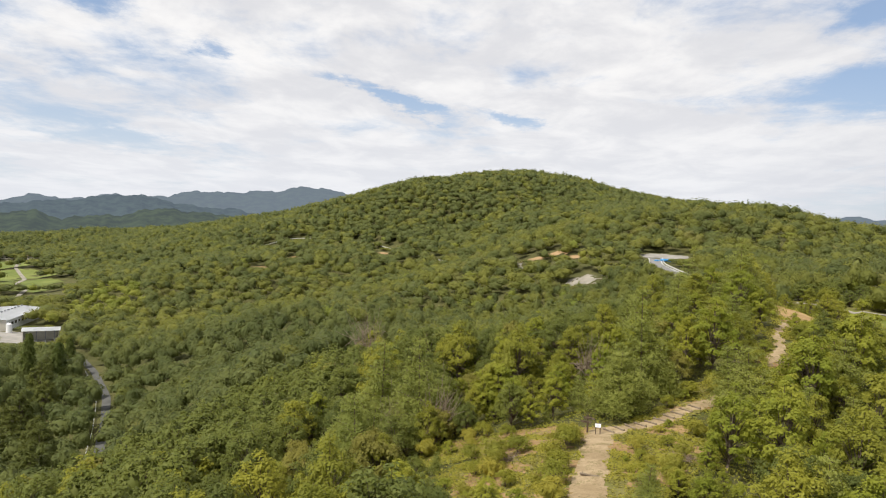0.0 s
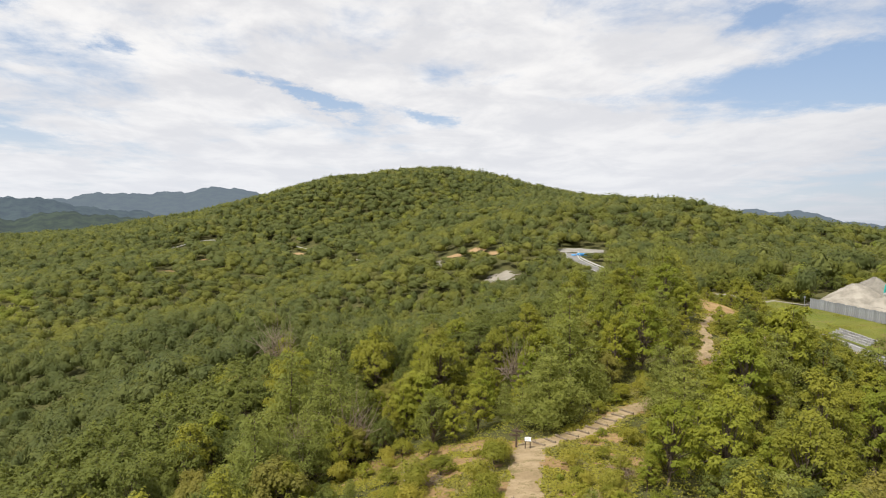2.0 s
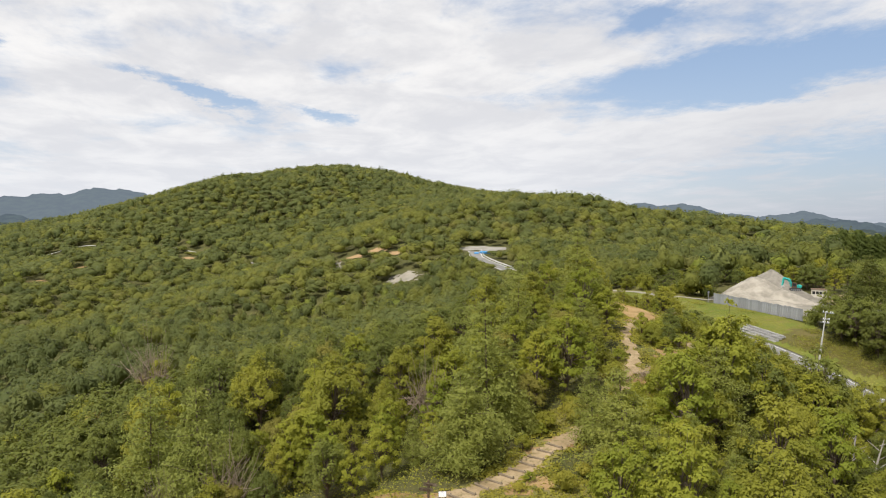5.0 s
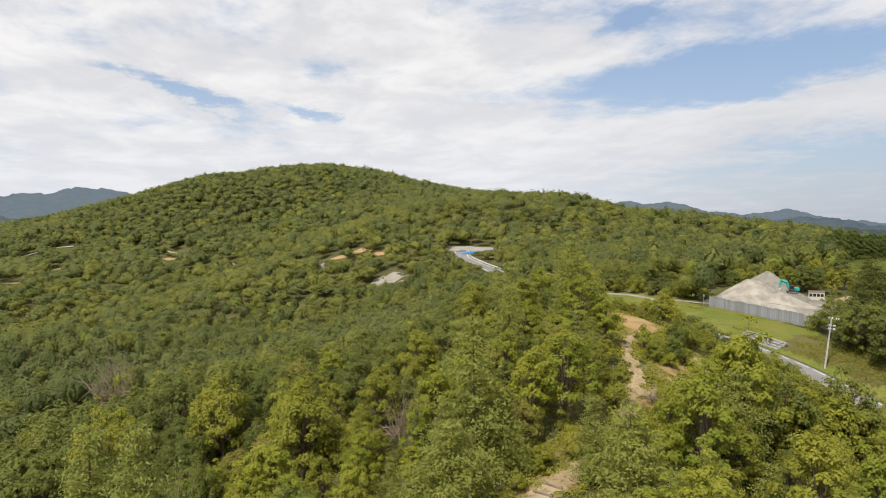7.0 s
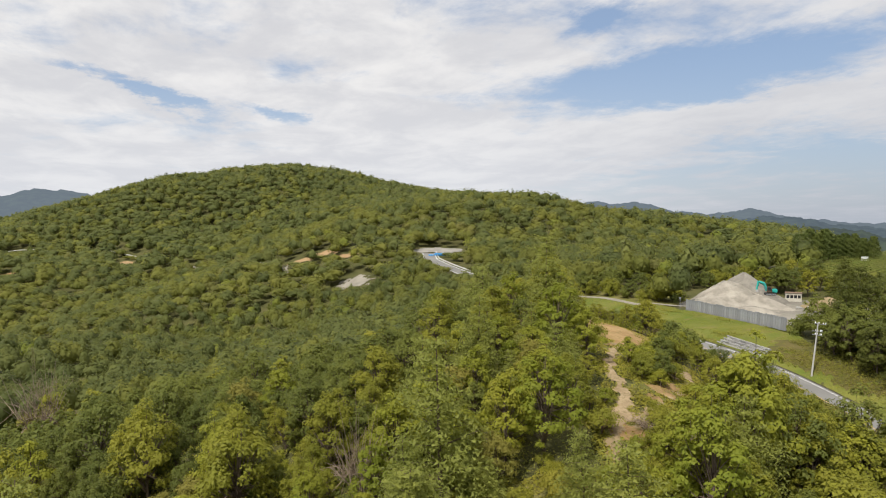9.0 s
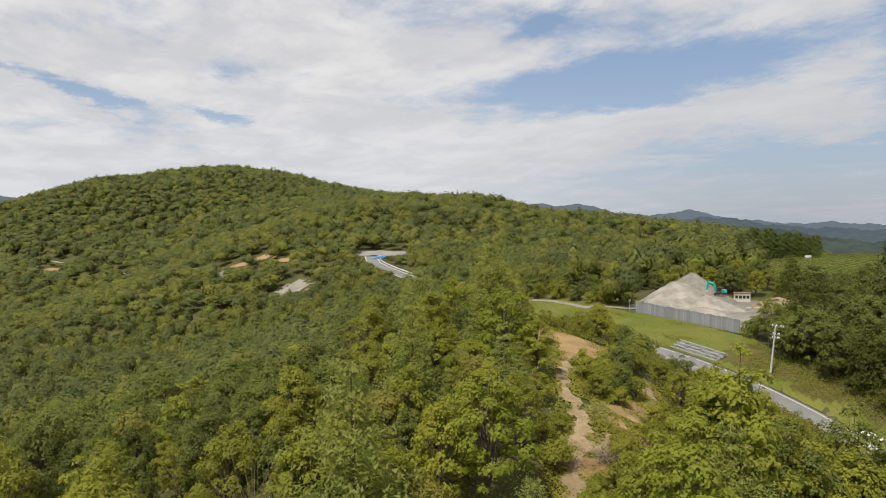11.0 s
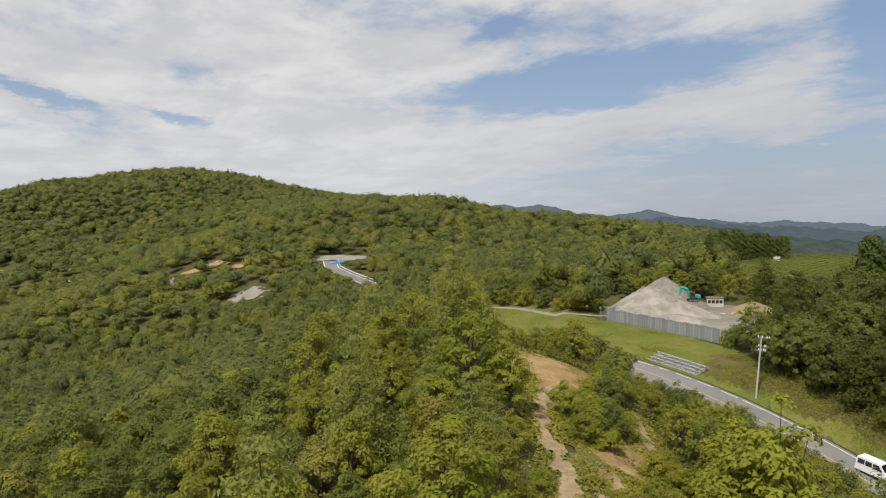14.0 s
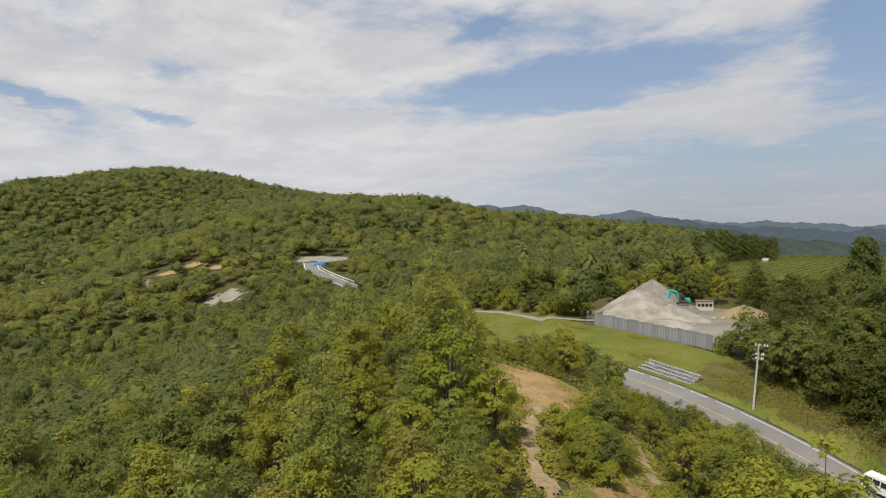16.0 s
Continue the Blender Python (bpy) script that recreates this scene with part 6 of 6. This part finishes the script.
def make_near_trees():
    rng = np.random.default_rng(77)

    def free(P):
        return in_view(P, 27, 128) & ~kept_clear(P, 0.2)
    P = scattered(rng, -130, 120, 36, 170, 2.95, free)
    g = ground(P)
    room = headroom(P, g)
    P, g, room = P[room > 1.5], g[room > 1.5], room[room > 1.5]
    r = np.hypot(P[:, 0], P[:, 1] - 20)
    luck = rng.uniform(size=(3, len(P)))
    drift = ripple(P, 9, 2.2) + 0.6 * ripple(P, 4, 6) + rng.normal(size=len(P)) * 0.4
    east = (P[:, 0] > 6 + 0.16 * (P[:, 1] - 60)) & (P[:, 1] < 78)
    ridge = np.hypot((P[:, 0] - 7) / 1.0, (P[:, 1] - 84) / 2.0) < 13
    kind = np.where(drift > np.where((P[:, 0] > -12) & (P[:, 0] < 18), 0.85, 0.50), 1, np.where(drift < -0.62, 2, np.where(luck[0] < 0.17, 3, np.where(luck[0] < 0.24, 4, 0))))
    # dark kinds west of x = -14: evergreens, plus shade put into colour
    kind = np.where((P[:, 0] < -14) & (luck[2] < np.where(P[:, 0] < -26, 0.42, 0.30)), 1, kind)
    kind = np.where(east & (luck[1] < 0.26), 1, kind)
    kind = np.where((P[:, 0] < 4) & (P[:, 1] > 82) & (luck[1] > np.where(P[:, 0] < -8, 0.40, 0.58)), np.where(luck[1] > 0.90, 4, 1), kind)     # dark kinds carry both evergreens and shade on the western slope
    kind = np.where(ridge & (luck[1] < 0.44), np.where(luck[2] < 0.33, 2, 3), kind)
    kind = np.where((np.hypot((P[:, 0] + 1) / 1.3, P[:, 1] - 75) < 9) & (luck[1] < 0.5), 2, kind)     # young pines by the steps
    kind = np.where((kind == 1) & (P[:, 0] > 19) & (P[:, 1] > 92), np.where(luck[1] < 0.5, 0, 3), kind)
    kind = np.where((kind == 1) & (np.hypot((P[:, 0] + 7) / 1.5, P[:, 1] - 81) < 10.5) & (luck[2] < 0.75), np.where(luck[1] < 0.45, 3, 0), kind)     # light young growth north of the clearing
    kind = np.where((kind == 0) & (P[:, 0] > -24) & (P[:, 0] < 14) & (P[:, 1] < 86) & (luck[1] > 0.6), 3, kind)
    kind = np.where((P[:, 0] < 3) & (P[:, 1] > 108) & (luck[2] < 0.5), 1, kind)
    kind = np.where((P[:, 0] < -38) & (P[:, 1] < 110) & (luck[1] < 0.75), 1, kind)     # shade of the side valley, put in as dark leaf kinds
    tall = np.array([k[5] for k in KINDS])[kind]
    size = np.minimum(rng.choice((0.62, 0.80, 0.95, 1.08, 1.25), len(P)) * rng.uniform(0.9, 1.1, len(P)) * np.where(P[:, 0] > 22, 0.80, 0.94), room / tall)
    bank = (P[:, 0] > 24) & (P[:, 1] > 84) & (P[:, 1] < 150) & (room < 12)     # thick growth below the road, sized to the camera's sightlines
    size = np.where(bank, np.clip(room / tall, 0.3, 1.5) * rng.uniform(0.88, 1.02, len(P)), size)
    size = np.where(np.hypot(P[:, 0] - 11, (P[:, 1] - 106) / 1.6) < 8, np.minimum(size, 0.98), size)
    size = np.maximum(size, 0.28)
    along = np.clip(P[:, 1], 25, 60)
    off = np.hypot(P[:, 0] - 0.5, P[:, 1] - along)
    near = ((P[:, 0] > -30) & (P[:, 0] < 28) & (P[:, 1] > 44) & (P[:, 1] < 90)) | ((off < 50) & (P[:, 0] > -40) & (P[:, 1] > 50)) | ((off < 62) & (P[:, 0] > -4) & (P[:, 1] > 70))
    middle = ~near & (off < 82) & (P[:, 0] > -44)
    chunks, mats, names = [], [], []
    for k, (name, label, build, leaf, bark, _) in enumerate(KINDS):
        for chosen, seed, leaves, flake in ((near, 0, 4800, 0.102), (middle, 20, 2900, 0.126)):
            idx = np.nonzero((kind == k) & chosen)[0]
            if len(idx):
                things = [tree_thing(name, label, "tree", "hillside trees", *build(100 * k + seed + j, leaves, flake), M[leaf], M[bark]) for j in range(4)]
                plant(things, [(P[i, 0], P[i, 1], size[i]) for i in idx], rng)
        idx = np.nonzero((kind == k) & ~near & ~middle)[0]
        made = [build(100 * k + 50 + j, 680, 0.230) for j in range(4)]
        Q = np.column_stack([P[idx], g[idx] - 0.05])
        for m, temps in ((leaf, [c for _, c in made]), (bark, [t for t, _ in made])):
            state = np.random.default_rng(k + 1000)
            chunks.append(planted(temps, Q, size[idx], size[idx], state))
            mats.append(np.full(len(chunks[-1][1]), len(names)))
            names.append(m)
    V, F = join(chunks)
    me = with_mats(soup(V, F, np.concatenate(mats)), *[M[n] for n in names])
    tagged(new("ridge_woods", me), "mixed oaks, pines and evergreens covering the ridge", "forest", kind="stuff")
    # low thick growth on the bank below the road, cut to the camera's sightlines
    B = scattered(rng, 24, 50, 84, 150, 2.5, lambda P: in_view(P, 27, 150) & ~kept_clear(P, 0.0))
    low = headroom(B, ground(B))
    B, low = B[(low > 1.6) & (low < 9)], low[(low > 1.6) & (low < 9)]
    picks = rng.integers(0, 4, len(B))
    for k, kd in enumerate((0, 0, 1, 3)):
        made = [tree_thing(KINDS[kd][0], "low bushy tree on the bank below the road", "tree", "trees on the road bank", *KINDS[kd][2](70 + 100 * k + j, 3200, 0.116), M[KINDS[kd][3]], M[KINDS[kd][4]]) for j in range(2)]
        plant(made, [(x, y, h * 0.93 / KINDS[kd][5]) for (x, y), h in zip(B[picks == k], low[picks == k])], rng)
    # the thicket between the knoll and the road
    made = [tree_thing(KINDS[k][0], "feathery yellow-green tree in the thicket below the knoll", "tree", "thicket trees", *KINDS[k][2](60 + 100 * k + j, 3600, 0.110), M[KINDS[k][3]], M[KINDS[k][4]]) for j, k in enumerate((3, 2, 0))]
    plant(made, [(x, y, (top - on_ground(x, y)) / 7.0) for x, y, top in ((27.6, 117.5, 12.9), (30.2, 119.6, 12.4), (29.0, 123.2, 12.0), (32.0, 124.6, 11.3), (33.6, 128.4, 10.4), (31.6, 131.0, 10.6), (34.8, 133.6, 9.2), (36.4, 137.6, 7.8), (37.6, 131.6, 7.6), (25.4, 120.8, 12.6), (26.8, 113.4, 13.2))], rng)
    # the tall pale pine above the steps
    things = [tree_thing("pine_tree", "tall pale yellow-green pine beside the steps of the trail", "tree", "hillside trees", *pine(900, 7.2, 3.5, 8000, 0.11), M["leaf_needle"], M["bark"])]
    plant(things, [(-3.4, 72.6, 1.0)], rng)


def make_shrubs():
    rng = np.random.default_rng(88)
    P = scattered(rng, -30, 42, 38, 128, 2.1, lambda P: (in_clearing(P) > -0.6) & (in_trail(P) < -0.6) & (in_trail(P) < -0.5) & (np.hypot(P[:, 0] - 19, P[:, 1] - 115.5) > 5.2))
    P = P[rng.uniform(size=len(P)) < np.where((P[:, 0] < 1) & (P[:, 1] < 72), 0.42, np.where(P[:, 1] > 85, 0.92, 0.72))]
    kind = rng.choice(3, len(P), p=(0.5, 0.28, 0.22))
    kind = np.where((P[:, 1] > 80) & (kind == 0), 2, kind)
    for k, (label, build, leaf) in enumerate((
            ("yellow-green low shrub in the rough grass", lambda s: broadleaf(s, 1.5, 1.0, 1800, 0.062, 12, 0.05), "leaf_scrub"),
            ("fresh green low shrub in the rough grass", lambda s: broadleaf(s, 2.0, 1.0, 2100, 0.062, 20, 0.02, 0.5, 0.5), "leaf_fresh"),
            ("dull green bushy shrub in the rough grass", lambda s: broadleaf(s, 1.8, 1.1, 2100, 0.062, 20, 0.02, 0.5, 0.3), "leaf_oak"))):
        idx = np.nonzero(kind == k)[0]
        things = [tree_thing("shrub", label, "shrub", "shrubs along the trail", *build(300 + 10 * k + j), M[leaf], M["bark"]) for j in range(3)]
        plant(things, [(P[i, 0], P[i, 1], rng.uniform(0.65, 1.3) * (1.35 if np.hypot(P[i, 0] - 20.6, (P[i, 1] - 104) / 2.2) < 2.6 else 0.72 if P[i, 1] < 72 and P[i, 0] > -2 else 1.0)) for i in idx], rng)
    things = [tree_thing("shrub", "leafy green bush in the clump beside the knoll trail", "shrub", "bushes beside the knoll trail", *broadleaf(340 + j, 2.6, 1.35, 3000, 0.075, 30, 0.0, 0.7, 0.4), M[("leaf_oak", "leaf_fresh", "leaf_dark")[j]], M["bark"]) for j in range(3)]
    plant(things, [(17.4, 98.4, 0.8), (18.7, 97.2, 0.7), (19.4, 99.6, 1.05), (18.0, 101.2, 1.0), (20.4, 102.0, 1.15), (18.9, 103.8, 1.2), (21.2, 104.6, 1.15), (20.2, 106.4, 1.05)], rng)
    things = [tree_thing("shrub", "round green bush standing in the grass behind the knoll", "shrub", "bushes in the meadow", *broadleaf(380 + j, 2.2, 1.4, 900, 0.13, 12, 0.0, 0.8), M[("leaf_dark", "leaf_oak")[j]], M["bark"]) for j in range(2)]
    plant(things, [(41.5, 179, 1.0), (39.0, 177.5, 0.8), (36, 168, 1.1), (36, 151.5, 1.9), (38.6, 149.2, 1.8), (39.6, 154.6, 1.8), (36.6, 157.5, 1.7), (34, 154, 1.7), (33.5, 160, 1.7), (40.2, 158.5, 1.6), (42.6, 163.2, 1.3), (31, 160, 1.2), (28, 170, 1.3), (64.6, 160.6, 1.6), (38.4, 146.2, 1.9), (40.4, 149.4, 1.9), (36.8, 143.4, 1.9), (41.6, 153.0, 1.7), (38.6, 152.0, 2.2)], rng)
    things = [tree_thing("shrub", "dense green bush at the edge of the trees by the track", "shrub", "bushes along the track", *broadleaf(390 + j, 3.4, 2.1, 1300, 0.16, 18, 0.0, 0.8), M[("leaf_dark", "leaf_oak")[j]], M["bark"]) for j in range(2)]
    plant(things, [(x + dx, y + dy, rng.uniform(0.7, 1.25)) for x, y in ((29.5, 237), (33, 231), (36.4, 226), (39.8, 221), (43.2, 216.2), (46.4, 211.8), (49.6, 208), (53, 205.2), (56.5, 203.4)) for dx, dy in ((0.6, 0.4), (2.8, 3.0))], rng)
    first = None
    for x, y, s in ((33, 164, 1.6), (44, 167, 1.5), (31, 172, 1.5), (-12.0, 60.5, 1.0), (-22, 72, 1.6), (-28, 74, 1.4), (-8.5, 62, 0.8), (30, 122, 1.3), (26, 126, 1.4), (2.5, 60, 0.9), (-2, 118, 1.5), (16.4, 86.7, 1.4), (14.8, 88.5, 1.2), (17.5, 85.5, 1.3), (-59.4, 139.3, 2.4), (-54.6, 128.9, 2.6), (-7, 83, 1.6)):
        tall = 2.4 if (x, y) in ((-59.4, 139.3), (-54.6, 128.9), (-22, 72), (-28, 74), (-7, 83), (-2, 118)) else 0.55     # some stand as tall as the trees round them
        m = pose(x, y, on_ground(x, y) - 0.05, 0, 0, rng.uniform(0, 360)) @ Matrix.Diagonal((s * 0.8, s * 0.8, s * tall, 1))
        if first is None:
            first = tagged(new("bare_bush", with_mats(soup(*bare_bush(5, 1.5, 1.4, 44)), M["twig"])), "leafless grey-brown bush of thin twigs", "bush", "bare bushes")
            first.matrix_basis = m
        else:
            copy_thing(first, m)


def make_grove():
    """Old broad trees east of the road and behind the yard."""
    rng = np.random.default_rng(99)
    spots = []
    P = scattered(rng, 28, 112, 109, 235, 5.0, lambda P: in_grove(P) & ~kept_clear(P, 1.2) & ~((P[:, 0] < 71) & (P[:, 1] > 155) & (P[:, 1] < 200)) & ~((P[:, 0] < 74) & (P[:, 1] > 163) & (P[:, 1] < 200)))
    P = np.concatenate([P, ((40, 225), (44.5, 219), (49, 213), (53, 208.5), (57.5, 206), (36, 231), (47, 224), (54, 216), (66.5, 152.5), (67.5, 147), (66.5, 141.5), (66, 157.5), (64.6, 149.5), (63.9, 143.2), (64.2, 137.4), (65.6, 132.6), (67, 128), (68.6, 123.4), (70.2, 118.6))])
    g = ground(P)
    front = smooth(60, 80, P[:, 0])
    size = (0.80 + 0.26 * front) * rng.uniform(0.85, 1.15, len(P))
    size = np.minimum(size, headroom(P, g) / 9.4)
    spots = [(P[i, 0], P[i, 1], size[i]) for i in range(len(P)) if size[i] > 0.3]
    things = [tree_thing("broad_evergreen", "tall dark evergreen tree with a broad clumpy crown", "tree", "grove by the yard", *(broadleaf(500 + j, 9.2 + 0.5 * j, 4.3 - 0.25 * j, 3400, 0.205, 60, 0.0, 0.85) if j < 4 else pine(500 + j, 10.5, 4.0, 3400, 0.21)), M[("leaf_dark", "leaf_gloom", "leaf_dark", "leaf_dark", "leaf_gloom")[j]], M["bark"]) for j in range(5)]
    behind = [(x, y, k) for x, y, k in spots if x < 63 or y > 208]
    plant(things, [p for p in spots if p not in behind], rng)
    things = [tree_thing("broadleaf_tree", "tall green tree with a domed crown behind the yard", "tree", "grove by the yard", *broadleaf(540 + j, 9.4, 4.0, 3400, 0.205, 56, 0.0, 0.7, 0.1, 0.9), M[("leaf_oak", "leaf_dark", "leaf_dark")[j]], M["bark"]) for j in range(3)]
    plant(things, behind, rng)
    things = [tree_thing("cedar_tree", "dark narrow cedar in a dense clump on the skyline", "tree", "cedar clump", *cedar(600 + j, 11.0, 3.5, 2800, 0.25), M["leaf_cedar"], M["bark"]) for j in range(2)]
    clump = [(x, y) for x in np.arange(118.4, 137, 2.6) for y in (0, 3.4, 6.8)]
    spots = []
    for i, (x, k) in enumerate(clump):
        y = 264.2 - 0.63 * (x - 120.3) + k + rng.normal() * 0.6
        top = 24.3 - 0.045 * (x - 128.5) ** 2 + rng.normal() * 0.35
        spots.append((x, y, (top - on_ground(x, y)) / 11.5))
    for x, y, top in ((119.3, 196.8, 22.6), (122.5, 199, 19.5), (116.2, 196, 18.5), (126, 193, 20.0), (123, 188, 17.5), (129.5, 197, 18.5)):
        spots.append((x, y, (top - on_ground(x, y)) / 11.5))
    plant(things, spots, rng)


def make_grass():
    """Blades and herbs, too many to count."""
    rng = np.random.default_rng(41)
    chunks = []
    for n, x0, x1, y0, y1, mask, hi in ((420000, -26, 36, 40, 126, lambda P: ((in_clearing(P) > -0.3) | (in_trail(P) > -1.0)) & (in_trail(P) < 0.25) & ((in_bare(P) < 0) | (rng.uniform(size=len(P)) < 0.12)) & (np.hypot(P[:, 0] - 19, P[:, 1] - 115) > 4.0), 0.13), (230000, 20, 90, 112, 212, lambda P: (in_meadow(P) > 0.5) | (in_verge(P) > 0) | (in_back(P) > 0.02), 0.11)):
        P = rng.uniform((x0, y0), (x1, y1), (n, 2))
        P = P[mask(P) & (ripple(P, 3.0, 1) + rng.normal(size=n) * 0.4 > -0.35)]
        C = np.column_stack([P, ground(P) + hi * 0.5])
        dry = (ripple(P, 4.3, 6) + 0.6 * ripple(P, 1.4, 2) + rng.normal(size=len(P)) * 0.35 > 0.42).astype(int)
        chunks.append((*cards(rng, C, rng.normal(size=(len(P), 3)) * 0.4 + (0, 0, 1.0), hi), dry))
    for name, chunk, mat, label in (("tall_grass", chunks[0], M["leaf_scrub"], "yellow-green tufts of wild grass along the trail"), ("meadow_grass", chunks[1], M["leaf_oak"], "bright green tufts of meadow grass with dry patches")):
        tagged(new(name, with_mats(soup(*chunk), mat, M["leaf_dull"])), label, "grass", kind="stuff")


def make_weeds():
    """Tall weeds on the bank between the road and the grove, and in patches on the meadow."""
    rng = np.random.default_rng(43)
    P = rng.uniform((45, 96), (98, 205), (330000, 2))
    s, off = road_sides(P)
    thick = smooth(6, 20, s + 4 * ripple(P, 5, 2)) * smooth(4.6, 7.5, off + 1.5 * ripple(P, 3, 7)) + 0.7 * smooth(0.35, 0.7, ripple(P, 4.5, 9)) * (in_meadow(P) > 0.5)
    ok = (s > -40) & (s < 66) & (off > 4.4) & (off < 20) & (rng.uniform(size=len(P)) < thick) & (np.hypot((P[:, 0] - 77) / 20, (P[:, 1] - 190) / 29) > 1.02)
    P = P[ok]
    hi = 0.10 + 0.40 * rng.uniform(size=len(P)) * smooth(4.5, 9, off[ok])
    V, F = cards(rng, np.column_stack([P, ground(P) + hi]), rng.normal(size=(len(P), 3)) * 0.55 + (0, 0, 0.9), 0.10)
    mats = rng.choice(3, len(F), p=(0.58, 0.40, 0.02))
    tagged(new("roadside_weeds", with_mats(soup(V, F, mats), M["leaf_oak"], M["leaf_dull"], M["leaf_dark"])), "dark and brownish tall weeds on the bank above the road", "weeds", kind="stuff")


def make_undergrowth():
    """Saplings, ferns and bamboo grass that close the gaps between the trees."""
    rng = np.random.default_rng(61)
    P = scattered(rng, -30, 36, 46, 124, 0.20, lambda P: in_view(P, 25, 140) & (in_trail(P) < -0.5) & (in_clearing(P) < 1.6) & ~(in_meadow(P) > 0.2) & (in_verge(P) < 0) & (np.abs(road_sides(P)[1]) > 5))
    P = P[ripple(P, 3.3, 3) + rng.normal(size=len(P)) * 0.5 > -0.55]
    hi = 0.35 + 0.9 * np.clip(ripple(P, 2.1, 8) + 0.4, 0, 1) * smooth(0.0, -1.5, in_clearing(P))
    C = np.column_stack([P, ground(P) + hi * rng.uniform(0.4, 1.0, len(P))])
    V, F = cards(rng, C, rng.normal(size=(len(P), 3)) * 0.5 + (0, 0, 1), 0.095)
    mats = rng.choice(3, len(F), p=(0.5, 0.3, 0.2))
    tagged(new("undergrowth", with_mats(soup(V, F, mats), M["leaf_oak"], M["leaf_dark"], M["leaf_scrub"])), "low leafy undergrowth between the trees", "undergrowth", kind="stuff")


def make_valley_giants():
    """Tall dark trees beside the valley lane."""
    rng = np.random.default_rng(17)
    things = [tree_thing("valley_evergreen", "tall dark evergreen tree beside the valley lane", "tree", "trees by the valley lane", *broadleaf(700 + j, 14.0, 5.2, 3600, 0.28, 60, 0.02, 0.6), M["leaf_gloom"], M["bark"]) for j in range(2)]
    plant(things, [(-158, 138, 1.0), (-166, 150, 1.05), (-150, 127, 0.95), (-172, 163, 0.9), (-140, 116, 1.0), (-176, 146, 1.1), (-160, 122, 1.05), (-182, 172, 0.9), (-188, 180, 0.85), (-146, 136, 0.9), (-128, 118, 0.9), (-138, 130, 0.85)], rng)
    things = [tree_thing("cedar_tree", "dark narrow cedar standing beside the valley lane", "tree", "cedars in the valley", *cedar(720 + j, 13.0, 2.6, 2000, 0.34), M["leaf_cedar"], M["bark"]) for j in range(2)]
    plant(things, [(-186, 182, 1.0), (-194, 190, 1.05), (-205, 206, 0.9), (-199, 182, 1.1)], rng)


def make_dead_trees():
    """Bleached trunks left standing among the green."""
    rng = np.random.default_rng(53)
    first = None
    for x, y, s in ((26.8, 73.6, 1.0), (28.6, 74.2, 0.9), (33.0, 78.5, 1.1), (-14.5, 62.5, 0.4)):
        m = pose(x, y, on_ground(x, y), rng.normal() * 5, rng.normal() * 5, rng.uniform(0, 360)) @ Matrix.Diagonal((s, s, s, 1))
        if first is None:
            segs = [((0, 0, -0.3), (0.15, 0.1, 2.4), 0.13, 0.09), ((0.15, 0.1, 2.4), (0.0, 0.4, 4.6), 0.09, 0.03)]
            for k in range(7):
                h, a = 1.5 + 0.42 * k, k * 2.3
                segs.append(((0.12, 0.15, h), (0.12 + math.cos(a) * 1.1, 0.15 + math.sin(a) * 1.1, h + 0.75), 0.05, 0.015))
            first = thing("dead_tree", "bleached leafless dead tree among the bushes", "tree", "dead trees", m)
            part("trunk", with_mats(soup(*tubes(segs[:2], 7)), M["pale_bark"]), None, first)
            for sg in segs[2:]:
                part("branch", with_mats(soup(*tubes([sg], 5)), M["pale_bark"]), None, first)
        else:
            copy_thing(first, m)


def make_boulder():
    bm = bmesh.new()
    bmesh.ops.create_icosphere(bm, subdivisions=3, radius=1.0)
    rng = random.Random(6)
    for v in bm.verts:
        v.co *= 1 + 0.10 * math.sin(v.co.x * 4 + 1) + 0.12 * math.sin(v.co.y * 5 + v.co.z * 3) + rng.uniform(-0.03, 0.03)
    ob = new("boulder", from_bm(bm, M["stone"]))
    ob.matrix_world = pose(42.2, 175.4, on_ground(42.2, 175.4) + 0.25, 8, 12, 30) @ Matrix.Diagonal((0.75, 0.6, 0.95, 1))
    tagged(ob, "pale upright boulder in the grass behind the knoll", "boulder")


make_boulder()
make_near_trees()
make_dead_trees()
make_undergrowth()
make_valley_giants()
make_shrubs()
make_grove()
make_grass()
make_weeds()
